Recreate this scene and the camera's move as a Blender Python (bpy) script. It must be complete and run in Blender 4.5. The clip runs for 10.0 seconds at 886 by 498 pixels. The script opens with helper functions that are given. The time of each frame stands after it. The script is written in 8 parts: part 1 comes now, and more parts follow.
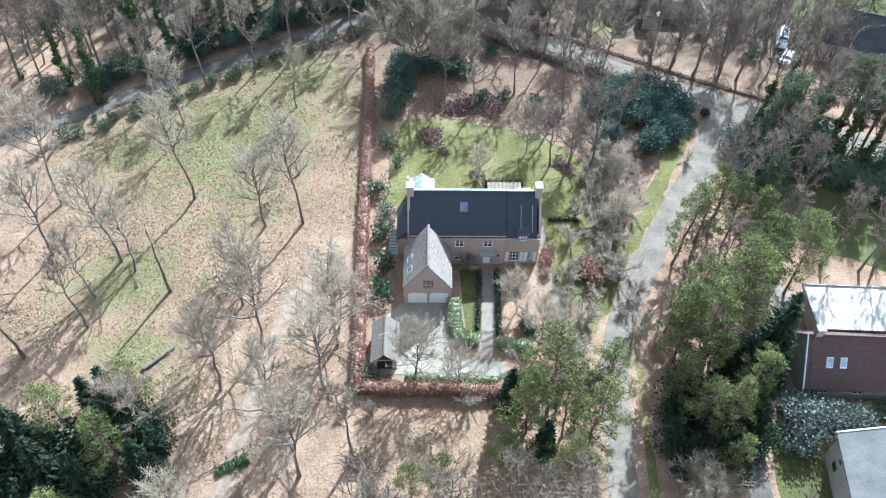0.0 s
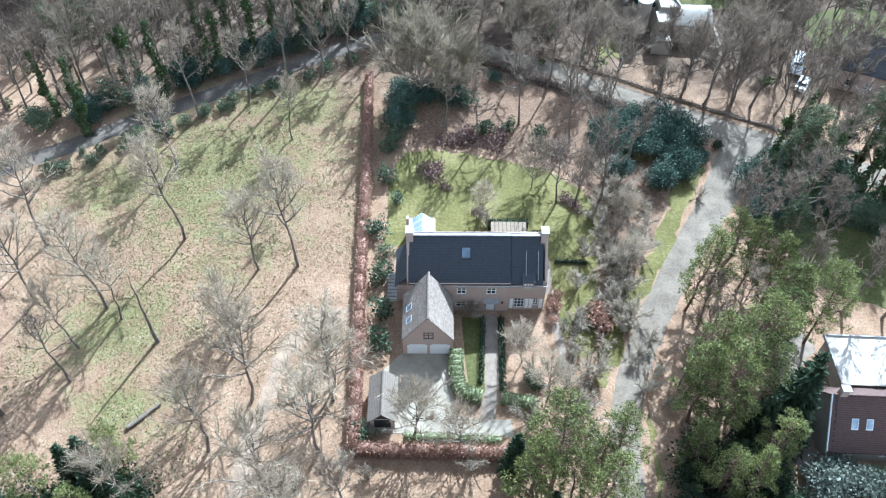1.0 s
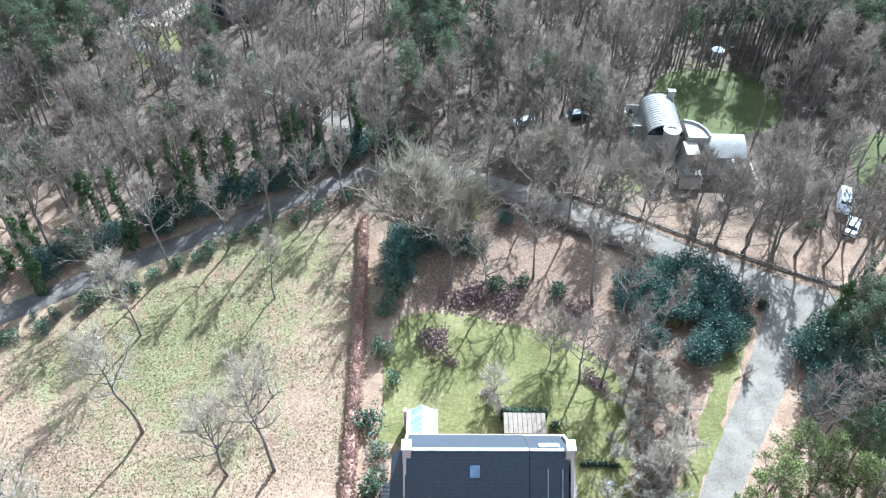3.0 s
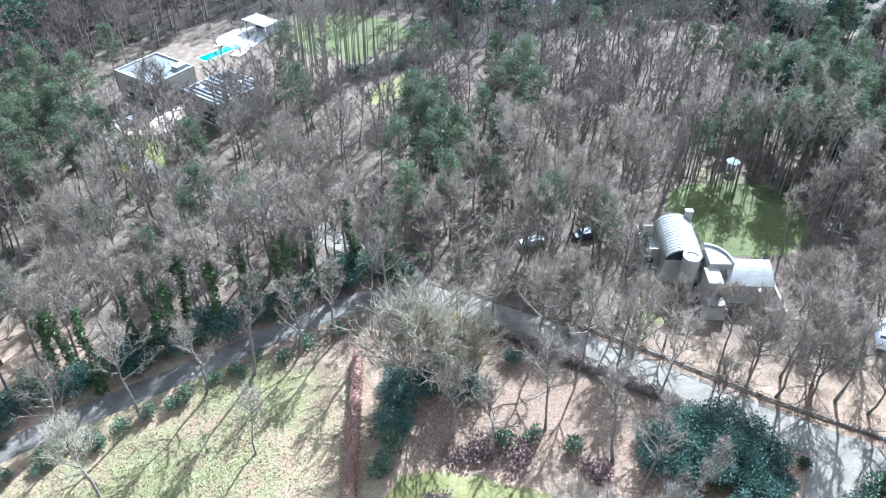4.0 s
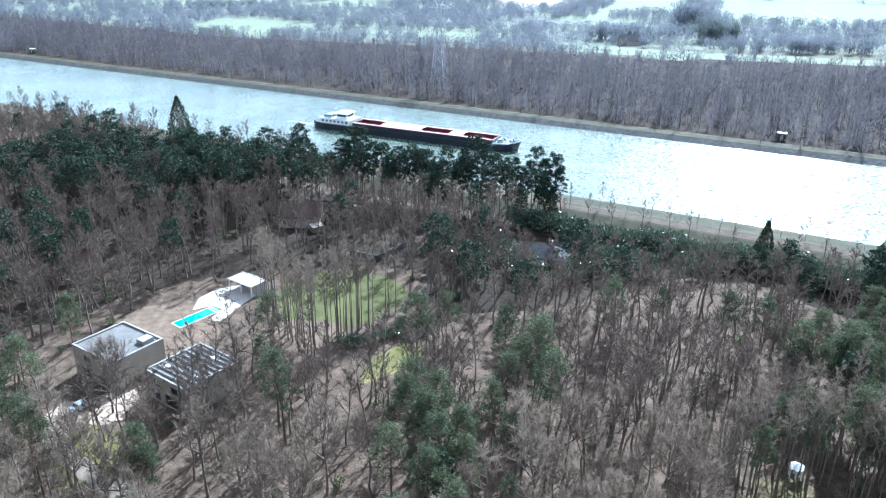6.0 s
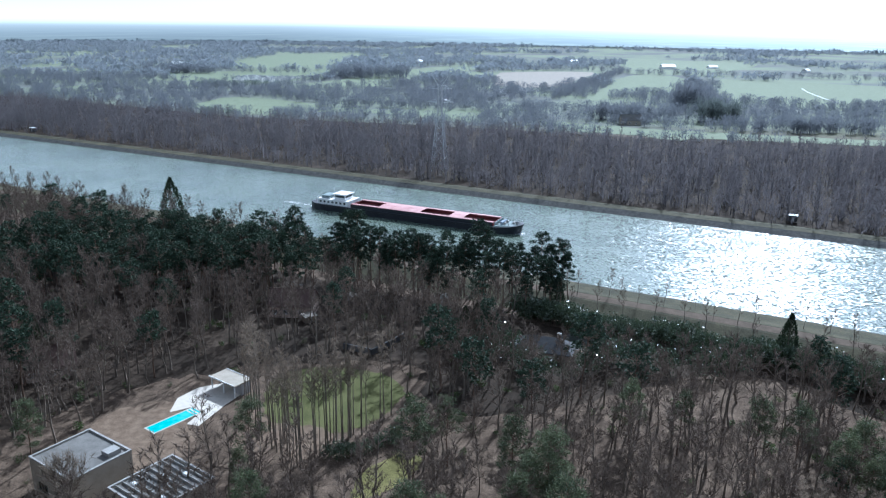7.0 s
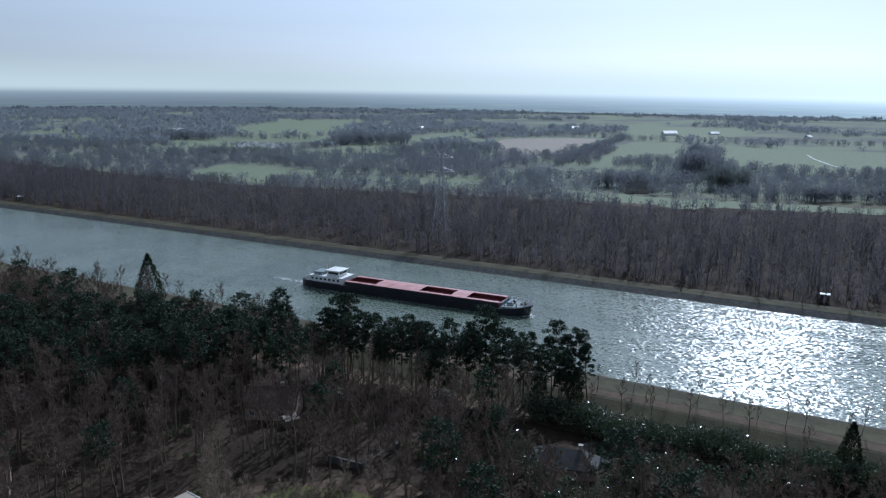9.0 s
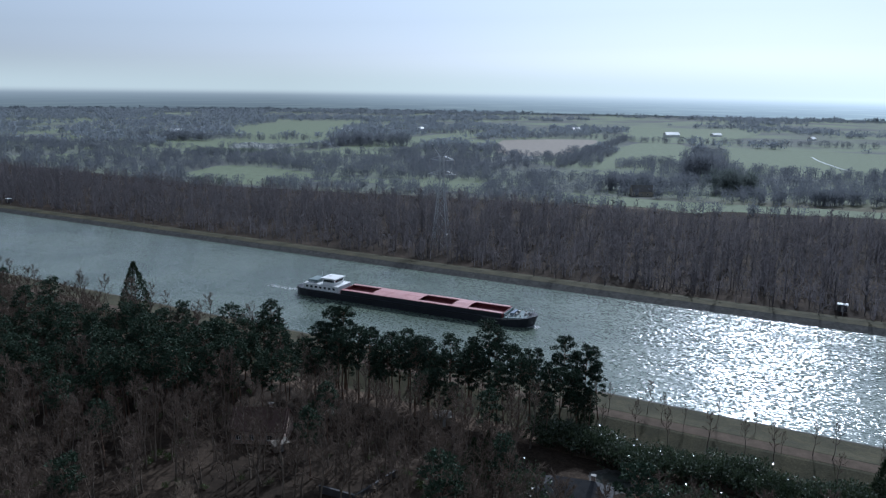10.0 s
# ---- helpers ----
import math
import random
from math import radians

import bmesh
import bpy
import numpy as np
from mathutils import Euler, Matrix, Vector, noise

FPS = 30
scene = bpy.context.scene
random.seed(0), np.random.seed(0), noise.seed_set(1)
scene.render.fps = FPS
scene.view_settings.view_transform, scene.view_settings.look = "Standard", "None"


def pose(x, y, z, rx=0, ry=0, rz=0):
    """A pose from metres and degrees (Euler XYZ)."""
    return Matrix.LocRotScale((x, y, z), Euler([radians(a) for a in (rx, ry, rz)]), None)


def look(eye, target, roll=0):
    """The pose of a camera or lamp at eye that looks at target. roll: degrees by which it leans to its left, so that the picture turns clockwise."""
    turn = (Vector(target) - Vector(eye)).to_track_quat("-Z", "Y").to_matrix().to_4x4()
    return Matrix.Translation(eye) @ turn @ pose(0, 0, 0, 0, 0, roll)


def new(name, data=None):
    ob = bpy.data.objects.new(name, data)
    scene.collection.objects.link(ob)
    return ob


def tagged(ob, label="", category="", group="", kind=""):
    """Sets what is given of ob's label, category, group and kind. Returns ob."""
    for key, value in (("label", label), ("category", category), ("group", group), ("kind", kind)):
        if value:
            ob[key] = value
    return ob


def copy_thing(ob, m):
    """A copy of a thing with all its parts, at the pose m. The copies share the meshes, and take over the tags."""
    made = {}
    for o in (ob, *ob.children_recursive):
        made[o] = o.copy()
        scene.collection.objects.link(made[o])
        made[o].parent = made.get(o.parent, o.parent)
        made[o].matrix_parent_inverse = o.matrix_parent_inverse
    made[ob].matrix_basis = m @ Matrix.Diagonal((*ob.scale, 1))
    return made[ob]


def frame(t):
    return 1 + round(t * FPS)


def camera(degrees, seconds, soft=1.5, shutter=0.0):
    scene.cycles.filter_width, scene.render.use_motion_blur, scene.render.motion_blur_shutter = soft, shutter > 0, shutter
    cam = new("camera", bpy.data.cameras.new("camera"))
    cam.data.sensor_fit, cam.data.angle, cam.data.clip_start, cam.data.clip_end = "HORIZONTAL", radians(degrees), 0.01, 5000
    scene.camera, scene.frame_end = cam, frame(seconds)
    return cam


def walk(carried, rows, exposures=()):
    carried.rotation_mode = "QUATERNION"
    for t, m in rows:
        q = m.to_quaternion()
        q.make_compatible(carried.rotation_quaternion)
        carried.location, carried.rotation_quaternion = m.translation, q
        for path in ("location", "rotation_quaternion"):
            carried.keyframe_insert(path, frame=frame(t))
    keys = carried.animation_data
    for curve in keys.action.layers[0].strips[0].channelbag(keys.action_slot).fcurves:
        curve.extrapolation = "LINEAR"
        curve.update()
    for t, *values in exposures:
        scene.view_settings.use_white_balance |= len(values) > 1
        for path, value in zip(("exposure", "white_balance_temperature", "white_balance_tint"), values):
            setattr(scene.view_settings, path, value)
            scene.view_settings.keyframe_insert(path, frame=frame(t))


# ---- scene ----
cam = camera(61.0, 10.0, 1.25)
PATH = [
    (0, (-0.47, 0.982, 77.845), (-0.495, 2.31, 76.35), 1.4),
    (0.5, (-0.431, 4.558, 77.95), (-0.462, 5.884, 76.454), 1.3),
    (1, (-0.478, 8.594, 78.015), (-0.512, 9.924, 76.522), 1.1),
    (1.5, (-0.58, 13.411, 78.039), (-0.619, 14.75, 76.554), 0.9),
    (2, (-0.844, 18.771, 78.046), (-0.886, 20.128, 76.578), 0.8),
    (3.5, (-1.646, 37.326, 77.85), (-1.702, 38.821, 76.523), 0.65),
    (4, (-2.143, 44.164, 78.072), (-2.201, 45.728, 76.827), 0.65),
    (4.5, (-2.48, 50.851, 78.384), (-2.544, 52.496, 77.249), 0.65),
    (5, (-2.787, 57.249, 78.676), (-2.857, 58.972, 77.662), 0.6),
    (5.5, (-2.991, 63.635, 78.8), (-3.069, 65.428, 77.916), 0.6),
    (6, (-3.454, 70.504, 78.728), (-3.533, 72.35, 77.962), 0.65),
    (7.5, (-4.119, 89.598, 78.4), (-4.21, 91.528, 77.886), 0.7),
    (8, (-4.52, 95.842, 78.419), (-4.613, 97.785, 77.955), 0.7),
    (8.5, (-4.959, 101.957, 78.284), (-5.051, 103.908, 77.853), 0.7),
    (9, (-5.239, 108.111, 78.126), (-5.333, 110.064, 77.708), 0.7),
    (9.5, (-5.646, 114.448, 77.923), (-5.74, 116.402, 77.508), 0.75),
    (10, (-6.174, 120.696, 77.85), (-6.267, 122.65, 77.434), 0.8),
]
EXPOSURES = [(0.0, 1.62, 4880, 2), (2.2, 1.70, 4820, 2), (4.0, 2.24, 4640, 3), (4.6, 2.30, 4680, 3), (5.0, 2.12, 4740, 4), (6.2, 1.50, 4840, 5), (7.4, 0.10, 4980, 7), (8.5, -0.40, 5040, 8), (10.0, -0.50, 5100, 9)]
walk(cam, [(t, look(eye, target, roll)) for t, eye, target, roll in PATH], EXPOSURES)

# ---- daylight ----
SUN_AZ, SUN_EL = radians(21.0), radians(39.0)
world = bpy.data.worlds.new("world")
scene.world = world
world.use_nodes = True
wn, wl = world.node_tree.nodes, world.node_tree.links
sky = wn.new("ShaderNodeTexSky")
sky.sky_type = "NISHITA"
sky.sun_disc = False
sky.sun_elevation, sky.sun_rotation = SUN_EL, SUN_AZ
sky.air_density, sky.dust_density, sky.ozone_density = 1.0, 1.0, 3.0
haze = wn.new("ShaderNodeHueSaturation")
haze.inputs["Saturation"].default_value = 0.22
wl.new(sky.outputs[0], haze.inputs["Color"])
wl.new(haze.outputs[0], wn["Background"].inputs[0])
wn["Background"].inputs[1].default_value = 0.12
sun_data = bpy.data.lights.new("sun", "SUN")
sun_data.energy, sun_data.angle, sun_data.color = 5.0, radians(0.53), (1.0, 0.96, 0.90)
sun = new("sun", sun_data)
sun_dir = Vector((math.sin(SUN_AZ) * math.cos(SUN_EL), math.cos(SUN_AZ) * math.cos(SUN_EL), math.sin(SUN_EL)))
sun.matrix_world = look(sun_dir * 400, (0, 0, 0))


# ---- materials ----
class Nodes:
    """A short hand for node materials."""

    def __init__(self, name):
        self.m = bpy.data.materials.new(name)
        self.m.use_nodes = True
        self.t = self.m.node_tree
        self.n, self.l = self.t.nodes, self.t.links
        self.out = self.n["Material Output"]
        self.bsdf = self.n["Principled BSDF"]
        self.pos = self.add("ShaderNodeNewGeometry").outputs["Position"]

    def add(self, kind, **values):
        node = self.n.new(kind)
        for key, value in values.items():
            node.inputs[key].default_value = value
        return node

    def noise(self, scale, detail=4.0, rough=0.6, vec=None, distortion=0.0):
        node = self.add("ShaderNodeTexNoise", Scale=scale, Detail=detail, Roughness=rough, Distortion=distortion)
        self.l.new(vec or self.pos, node.inputs["Vector"])
        return node.outputs["Fac"]

    def scaled(self, x, y, z, vec=None):
        node = self.n.new("ShaderNodeMapping")
        node.inputs["Scale"].default_value = (x, y, z)
        self.l.new(vec or self.pos, node.inputs["Vector"])
        return node.outputs[0]

    def ramp(self, fac, *stops):
        node = self.n.new("ShaderNodeValToRGB")
        els = node.color_ramp.elements
        while len(els) < len(stops):
            els.new(0.5)
        for el, (at, col) in zip(els, stops):
            el.position, el.color = at, (*col, 1)
        self.l.new(fac, node.inputs[0])
        return node.outputs[0]

    def step(self, fac, lo, hi):
        node = self.n.new("ShaderNodeMapRange")
        node.interpolation_type = "SMOOTHSTEP"
        node.inputs["From Min"].default_value, node.inputs["From Max"].default_value = lo, hi
        self.l.new(fac, node.inputs[0])
        return node.outputs[0]

    def math(self, op, a, b):
        node = self.n.new("ShaderNodeMath")
        node.operation = op
        for i, v in enumerate((a, b)):
            if isinstance(v, (int, float)):
                node.inputs[i].default_value = v
            else:
                self.l.new(v, node.inputs[i])
        return node.outputs[0]

    def mix(self, fac, a, b, mode="MIX"):
        node = self.n.new("ShaderNodeMix")
        node.data_type, node.blend_type = "RGBA", mode
        for i, v in ((0, fac), (6, a), (7, b)):
            if isinstance(v, (int, float)):
                node.inputs[i].default_value = v
            elif isinstance(v, tuple):
                node.inputs[i].default_value = (*v, 1)
            else:
                self.l.new(v, node.inputs[i])
        return node.outputs[2]

    def blob(self, x, y, rx, ry):
        """1 at the middle of an ellipse on the ground, 0 at its rim."""
        node = self.n.new("ShaderNodeMapping")
        node.inputs["Location"].default_value = (-x / rx, -y / ry, 0)
        node.inputs["Scale"].default_value = (1 / rx, 1 / ry, 0)
        self.l.new(self.pos, node.inputs["Vector"])
        ln = self.n.new("ShaderNodeVectorMath")
        ln.operation = "LENGTH"
        self.l.new(node.outputs[0], ln.inputs[0])
        return self.math("SUBTRACT", 1.0, ln.outputs["Value"])

    def colour(self, col):
        self.l.new(col, self.bsdf.inputs["Base Color"])
        return self

    def set(self, rough=0.8, metal=0.0, spec=0.3):
        self.bsdf.inputs["Roughness"].default_value = rough
        self.bsdf.inputs["Metallic"].default_value = metal
        self.bsdf.inputs["Specular IOR Level"].default_value = spec
        return self

    def bump(self, height, strength=0.5, distance=0.1):
        node = self.add("ShaderNodeBump", Strength=strength, Distance=distance)
        self.l.new(height, node.inputs["Height"])
        self.l.new(node.outputs[0], self.bsdf.inputs["Normal"])
        return self

    def leafy(self, col, amount=0.35):
        """Lets light through as leaves do."""
        tr = self.n.new("ShaderNodeBsdfTranslucent")
        self.l.new(col, tr.inputs[0])
        mx = self.n.new("ShaderNodeMixShader")
        mx.inputs[0].default_value = amount
        self.l.new(self.bsdf.outputs[0], mx.inputs[1])
        self.l.new(tr.outputs[0], mx.inputs[2])
        self.l.new(mx.outputs[0], self.out.inputs[0])
        return self

    def island(self):
        return self.n["Geometry"].outputs["Random Per Island"]

    def per_object(self):
        return self.add("ShaderNodeObjectInfo").outputs["Random"]


def plain(name, a, b, scale=2.0, rough=0.8, metal=0.0, spec=0.3, bump=0.3, fine=None):
    """A surface that wavers between two colours at two scales."""
    k = Nodes(name)
    f = k.math("ADD", k.math("MULTIPLY", k.noise(scale, 5), 0.6), k.math("MULTIPLY", k.noise(fine or scale * 9, 3), 0.4))
    k.colour(k.ramp(f, (0.36, a), (0.64, b))).set(rough, metal, spec)
    if bump:
        k.bump(k.noise(fine or scale * 9, 3), bump, 0.04)
    return k.m


def foliage(name, dark, light, patch=0.25, rough=0.6, through_light=0.3, spec=0.3):
    k = Nodes(name)
    f = k.math("ADD", k.math("MULTIPLY", k.island(), 0.55), k.math("MULTIPLY", k.noise(patch, 3), 0.45))
    f = k.math("ADD", f, k.math("MULTIPLY", k.math("SUBTRACT", k.per_object(), 0.5), 0.25))
    col = k.ramp(f, (0.15, dark), (0.8, light))
    k.colour(col).set(rough, 0, spec).leafy(col, through_light)
    return k.m


def bark(name, dark, light):
    k = Nodes(name)
    f = k.noise(3.0, 4, 0.7, k.scaled(2, 2, 0.4))
    f = k.math("ADD", k.math("MULTIPLY", f, 0.7), k.math("MULTIPLY", k.noise(0.12, 2), 0.3))
    k.colour(k.ramp(f, (0.35, dark), (0.65, light))).set(0.9, 0, 0.15).bump(f, 0.5, 0.03)
    return k.m


def twig_mat(name, dark, light, glow=0.42):
    k = Nodes(name)
    f = k.math("ADD", k.math("MULTIPLY", k.island(), 0.5), k.math("MULTIPLY", k.noise(0.09, 2), 0.5))
    f = k.math("ADD", f, k.math("MULTIPLY", k.math("SUBTRACT", k.per_object(), 0.5), 0.4))
    col = k.ramp(f, (0.2, dark), (0.8, light))
    k.colour(col).set(0.85, 0, 0.08).leafy(col, glow)
    return k.m


def ground_mat():
    k = Nodes("leaf_litter_and_grass")
    fine, mid, wide = k.noise(3.2, 8, 0.8), k.noise(0.32, 6, 0.7), k.noise(0.05, 4, 0.6)
    speck = k.math("ADD", k.math("MULTIPLY", fine, 0.62), k.math("MULTIPLY", mid, 0.38))
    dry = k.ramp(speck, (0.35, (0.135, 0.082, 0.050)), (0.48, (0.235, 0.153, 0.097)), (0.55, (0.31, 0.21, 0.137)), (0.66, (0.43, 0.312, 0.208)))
    # same litter darkened: shade under the trees is put into this ramp
    dimmed = k.ramp(speck, (0.38, (0.030, 0.021, 0.015)), (0.47, (0.072, 0.052, 0.037)), (0.54, (0.13, 0.095, 0.068)), (0.63, (0.225, 0.17, 0.123)))
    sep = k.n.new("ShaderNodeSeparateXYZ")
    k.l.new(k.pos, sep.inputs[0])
    # the darkened litter takes over towards the woods, by y
    litter = k.mix(k.step(k.math("ADD", sep.outputs[1], k.math("MULTIPLY", k.math("SUBTRACT", wide, 0.5), 60)), 100, 132), dry, dimmed)
    grass = k.ramp(speck, (0.36, (0.07, 0.068, 0.024)), (0.48, (0.128, 0.12, 0.047)), (0.55, (0.188, 0.168, 0.08)), (0.64, (0.31, 0.258, 0.155)))
    f = k.blob(-36, 94, 36, 34)
    for b in ((-44, 62, 16, 14), (-30, 108, 24, 14), (-52, 88, 18, 14), (-39, 52, 12, 10), (17, 70, 8, 14), (48, 158, 16, 18)):
        f = k.math("MAXIMUM", f, k.blob(*b))
    f = k.math("ADD", k.math("MULTIPLY", f, 0.45), k.math("ADD", k.math("MULTIPLY", mid, 0.9), k.math("MULTIPLY", wide, 0.6)))
    near = k.mix(k.step(f, 0.87, 1.15), litter, grass)
    # rough land beyond the canal
    far = k.ramp(k.noise(0.006, 4), (0.40, (0.125, 0.130, 0.125)), (0.48, (0.15, 0.165, 0.135)), (0.58, (0.18, 0.205, 0.14)))
    k.colour(k.mix(k.step(sep.outputs[1], 600, 720), near, far)).set(0.95, 0, 0.1)
    k.bump(speck, 0.6, 0.3)
    return k.m


def grass_mat(name, a, b, c):
    k = Nodes(name)
    f = k.math("ADD", k.math("MULTIPLY", k.noise(2.2, 7, 0.78), 0.6), k.math("MULTIPLY", k.noise(0.16, 4), 0.4))
    k.colour(k.ramp(f, (0.36, a), (0.5, b), (0.64, c))).set(0.9, 0, 0.15).bump(k.noise(6.0, 4), 0.6, 0.08)
    return k.m


def water_mat():
    k = Nodes("canal_water")
    col = k.ramp(k.noise(0.03, 3), (0.4, (0.078, 0.104, 0.080)), (0.6, (0.108, 0.136, 0.104)))
    k.colour(col).set(0.20, 0, 0.8)
    k.bsdf.inputs["IOR"].default_value = 1.33
    spun = k.n.new("ShaderNodeMapping")
    spun.inputs["Rotation"].default_value = (0, 0, radians(25))
    k.l.new(k.pos, spun.inputs["Vector"])
    turned = k.n.new("ShaderNodeMapping")
    turned.inputs["Scale"].default_value = (0.6, 1.0, 1.0)
    k.l.new(spun.outputs[0], turned.inputs["Vector"])
    ripple = k.n.new("ShaderNodeTexNoise")
    ripple.inputs["Scale"].default_value, ripple.inputs["Detail"].default_value, ripple.inputs["Roughness"].default_value = 1.8, 1.5, 0.5
    k.l.new(turned.outputs[0], ripple.inputs["Vector"])
    lanes = k.math("ADD", k.math("MULTIPLY", k.noise(0.07, 4, 0.65, turned.outputs[0]), 2.7), -0.15)
    lean = k.n.new("ShaderNodeVectorMath")
    lean.operation = "SUBTRACT"
    k.l.new(ripple.outputs["Color"], lean.inputs[0])
    lean.inputs[1].default_value = (0.5, 0.5, 0.5)
    slope = k.n.new("ShaderNodeVectorMath")
    slope.operation = "SCALE"
    k.l.new(lean.outputs[0], slope.inputs[0])
    k.l.new(lanes, slope.inputs["Scale"])
    flat = k.n.new("ShaderNodeVectorMath")
    flat.operation = "MULTIPLY_ADD"
    k.l.new(slope.outputs[0], flat.inputs[0])
    flat.inputs[1].default_value, flat.inputs[2].default_value = (0.50, 1.15, 0.0), (0.0, 0.0, 1.0)
    back = k.n.new("ShaderNodeMapping")
    back.inputs["Rotation"].default_value = (0, 0, radians(-25))
    k.l.new(flat.outputs[0], back.inputs["Vector"])
    up = k.n.new("ShaderNodeVectorMath")
    up.operation = "NORMALIZE"
    k.l.new(back.outputs[0], up.inputs[0])
    k.l.new(up.outputs[0], k.bsdf.inputs["Normal"])
    return k.m


def roof_mat(name, a, b, row, rough=0.7, spec=0.3, relief=0.3, band=0.22):
    """Roof tiles in rows along the slope."""
    k = Nodes(name)
    w = k.add("ShaderNodeTexWave", Scale=row, Distortion=0.4, Detail=1.0)
    w.bands_direction = "Z"
    k.l.new(k.pos, w.inputs["Vector"])
    f = k.math("ADD", k.math("MULTIPLY", k.noise(2.6, 7, 0.75), 1 - band), k.math("MULTIPLY", w.outputs["Fac"], band))
    k.colour(k.ramp(f, (0.3, a), (0.7, b))).set(rough, 0, spec).bump(w.outputs["Fac"], relief, 0.03)
    return k.m


def brick_mat(name, a, b, mortar):
    k = Nodes(name)
    tc = k.n.new("ShaderNodeTexCoord")
    sw = k.n.new("ShaderNodeSeparateXYZ")
    k.l.new(tc.outputs["Object"], sw.inputs[0])
    cm = k.n.new("ShaderNodeCombineXYZ")
    k.l.new(k.math("ADD", sw.outputs[0], sw.outputs[1]), cm.inputs[0])
    k.l.new(sw.outputs[2], cm.inputs[1])
    br = k.add("ShaderNodeTexBrick", Scale=1.0)
    br.inputs["Color1"].default_value, br.inputs["Color2"].default_value, br.inputs["Mortar"].default_value = (*a, 1), (*b, 1), (*mortar, 1)
    br.inputs["Brick Width"].default_value, br.inputs["Row Height"].default_value, br.inputs["Mortar Size"].default_value = 0.22, 0.07, 0.008
    k.l.new(cm.outputs[0], br.inputs["Vector"])
    k.colour(k.mix(k.math("MULTIPLY", k.noise(0.7, 4), 0.5), br.outputs[0], b)).set(0.9, 0, 0.2)
    return k.m


def glass_mat(name, tint=(0.02, 0.025, 0.03), rough=0.05):
    k = Nodes(name)
    k.colour(k.ramp(k.noise(1.5, 2), (0.3, tint), (0.7, tuple(min(1, c * 1.8) for c in tint)))).set(rough, 0, 0.8)
    return k.m


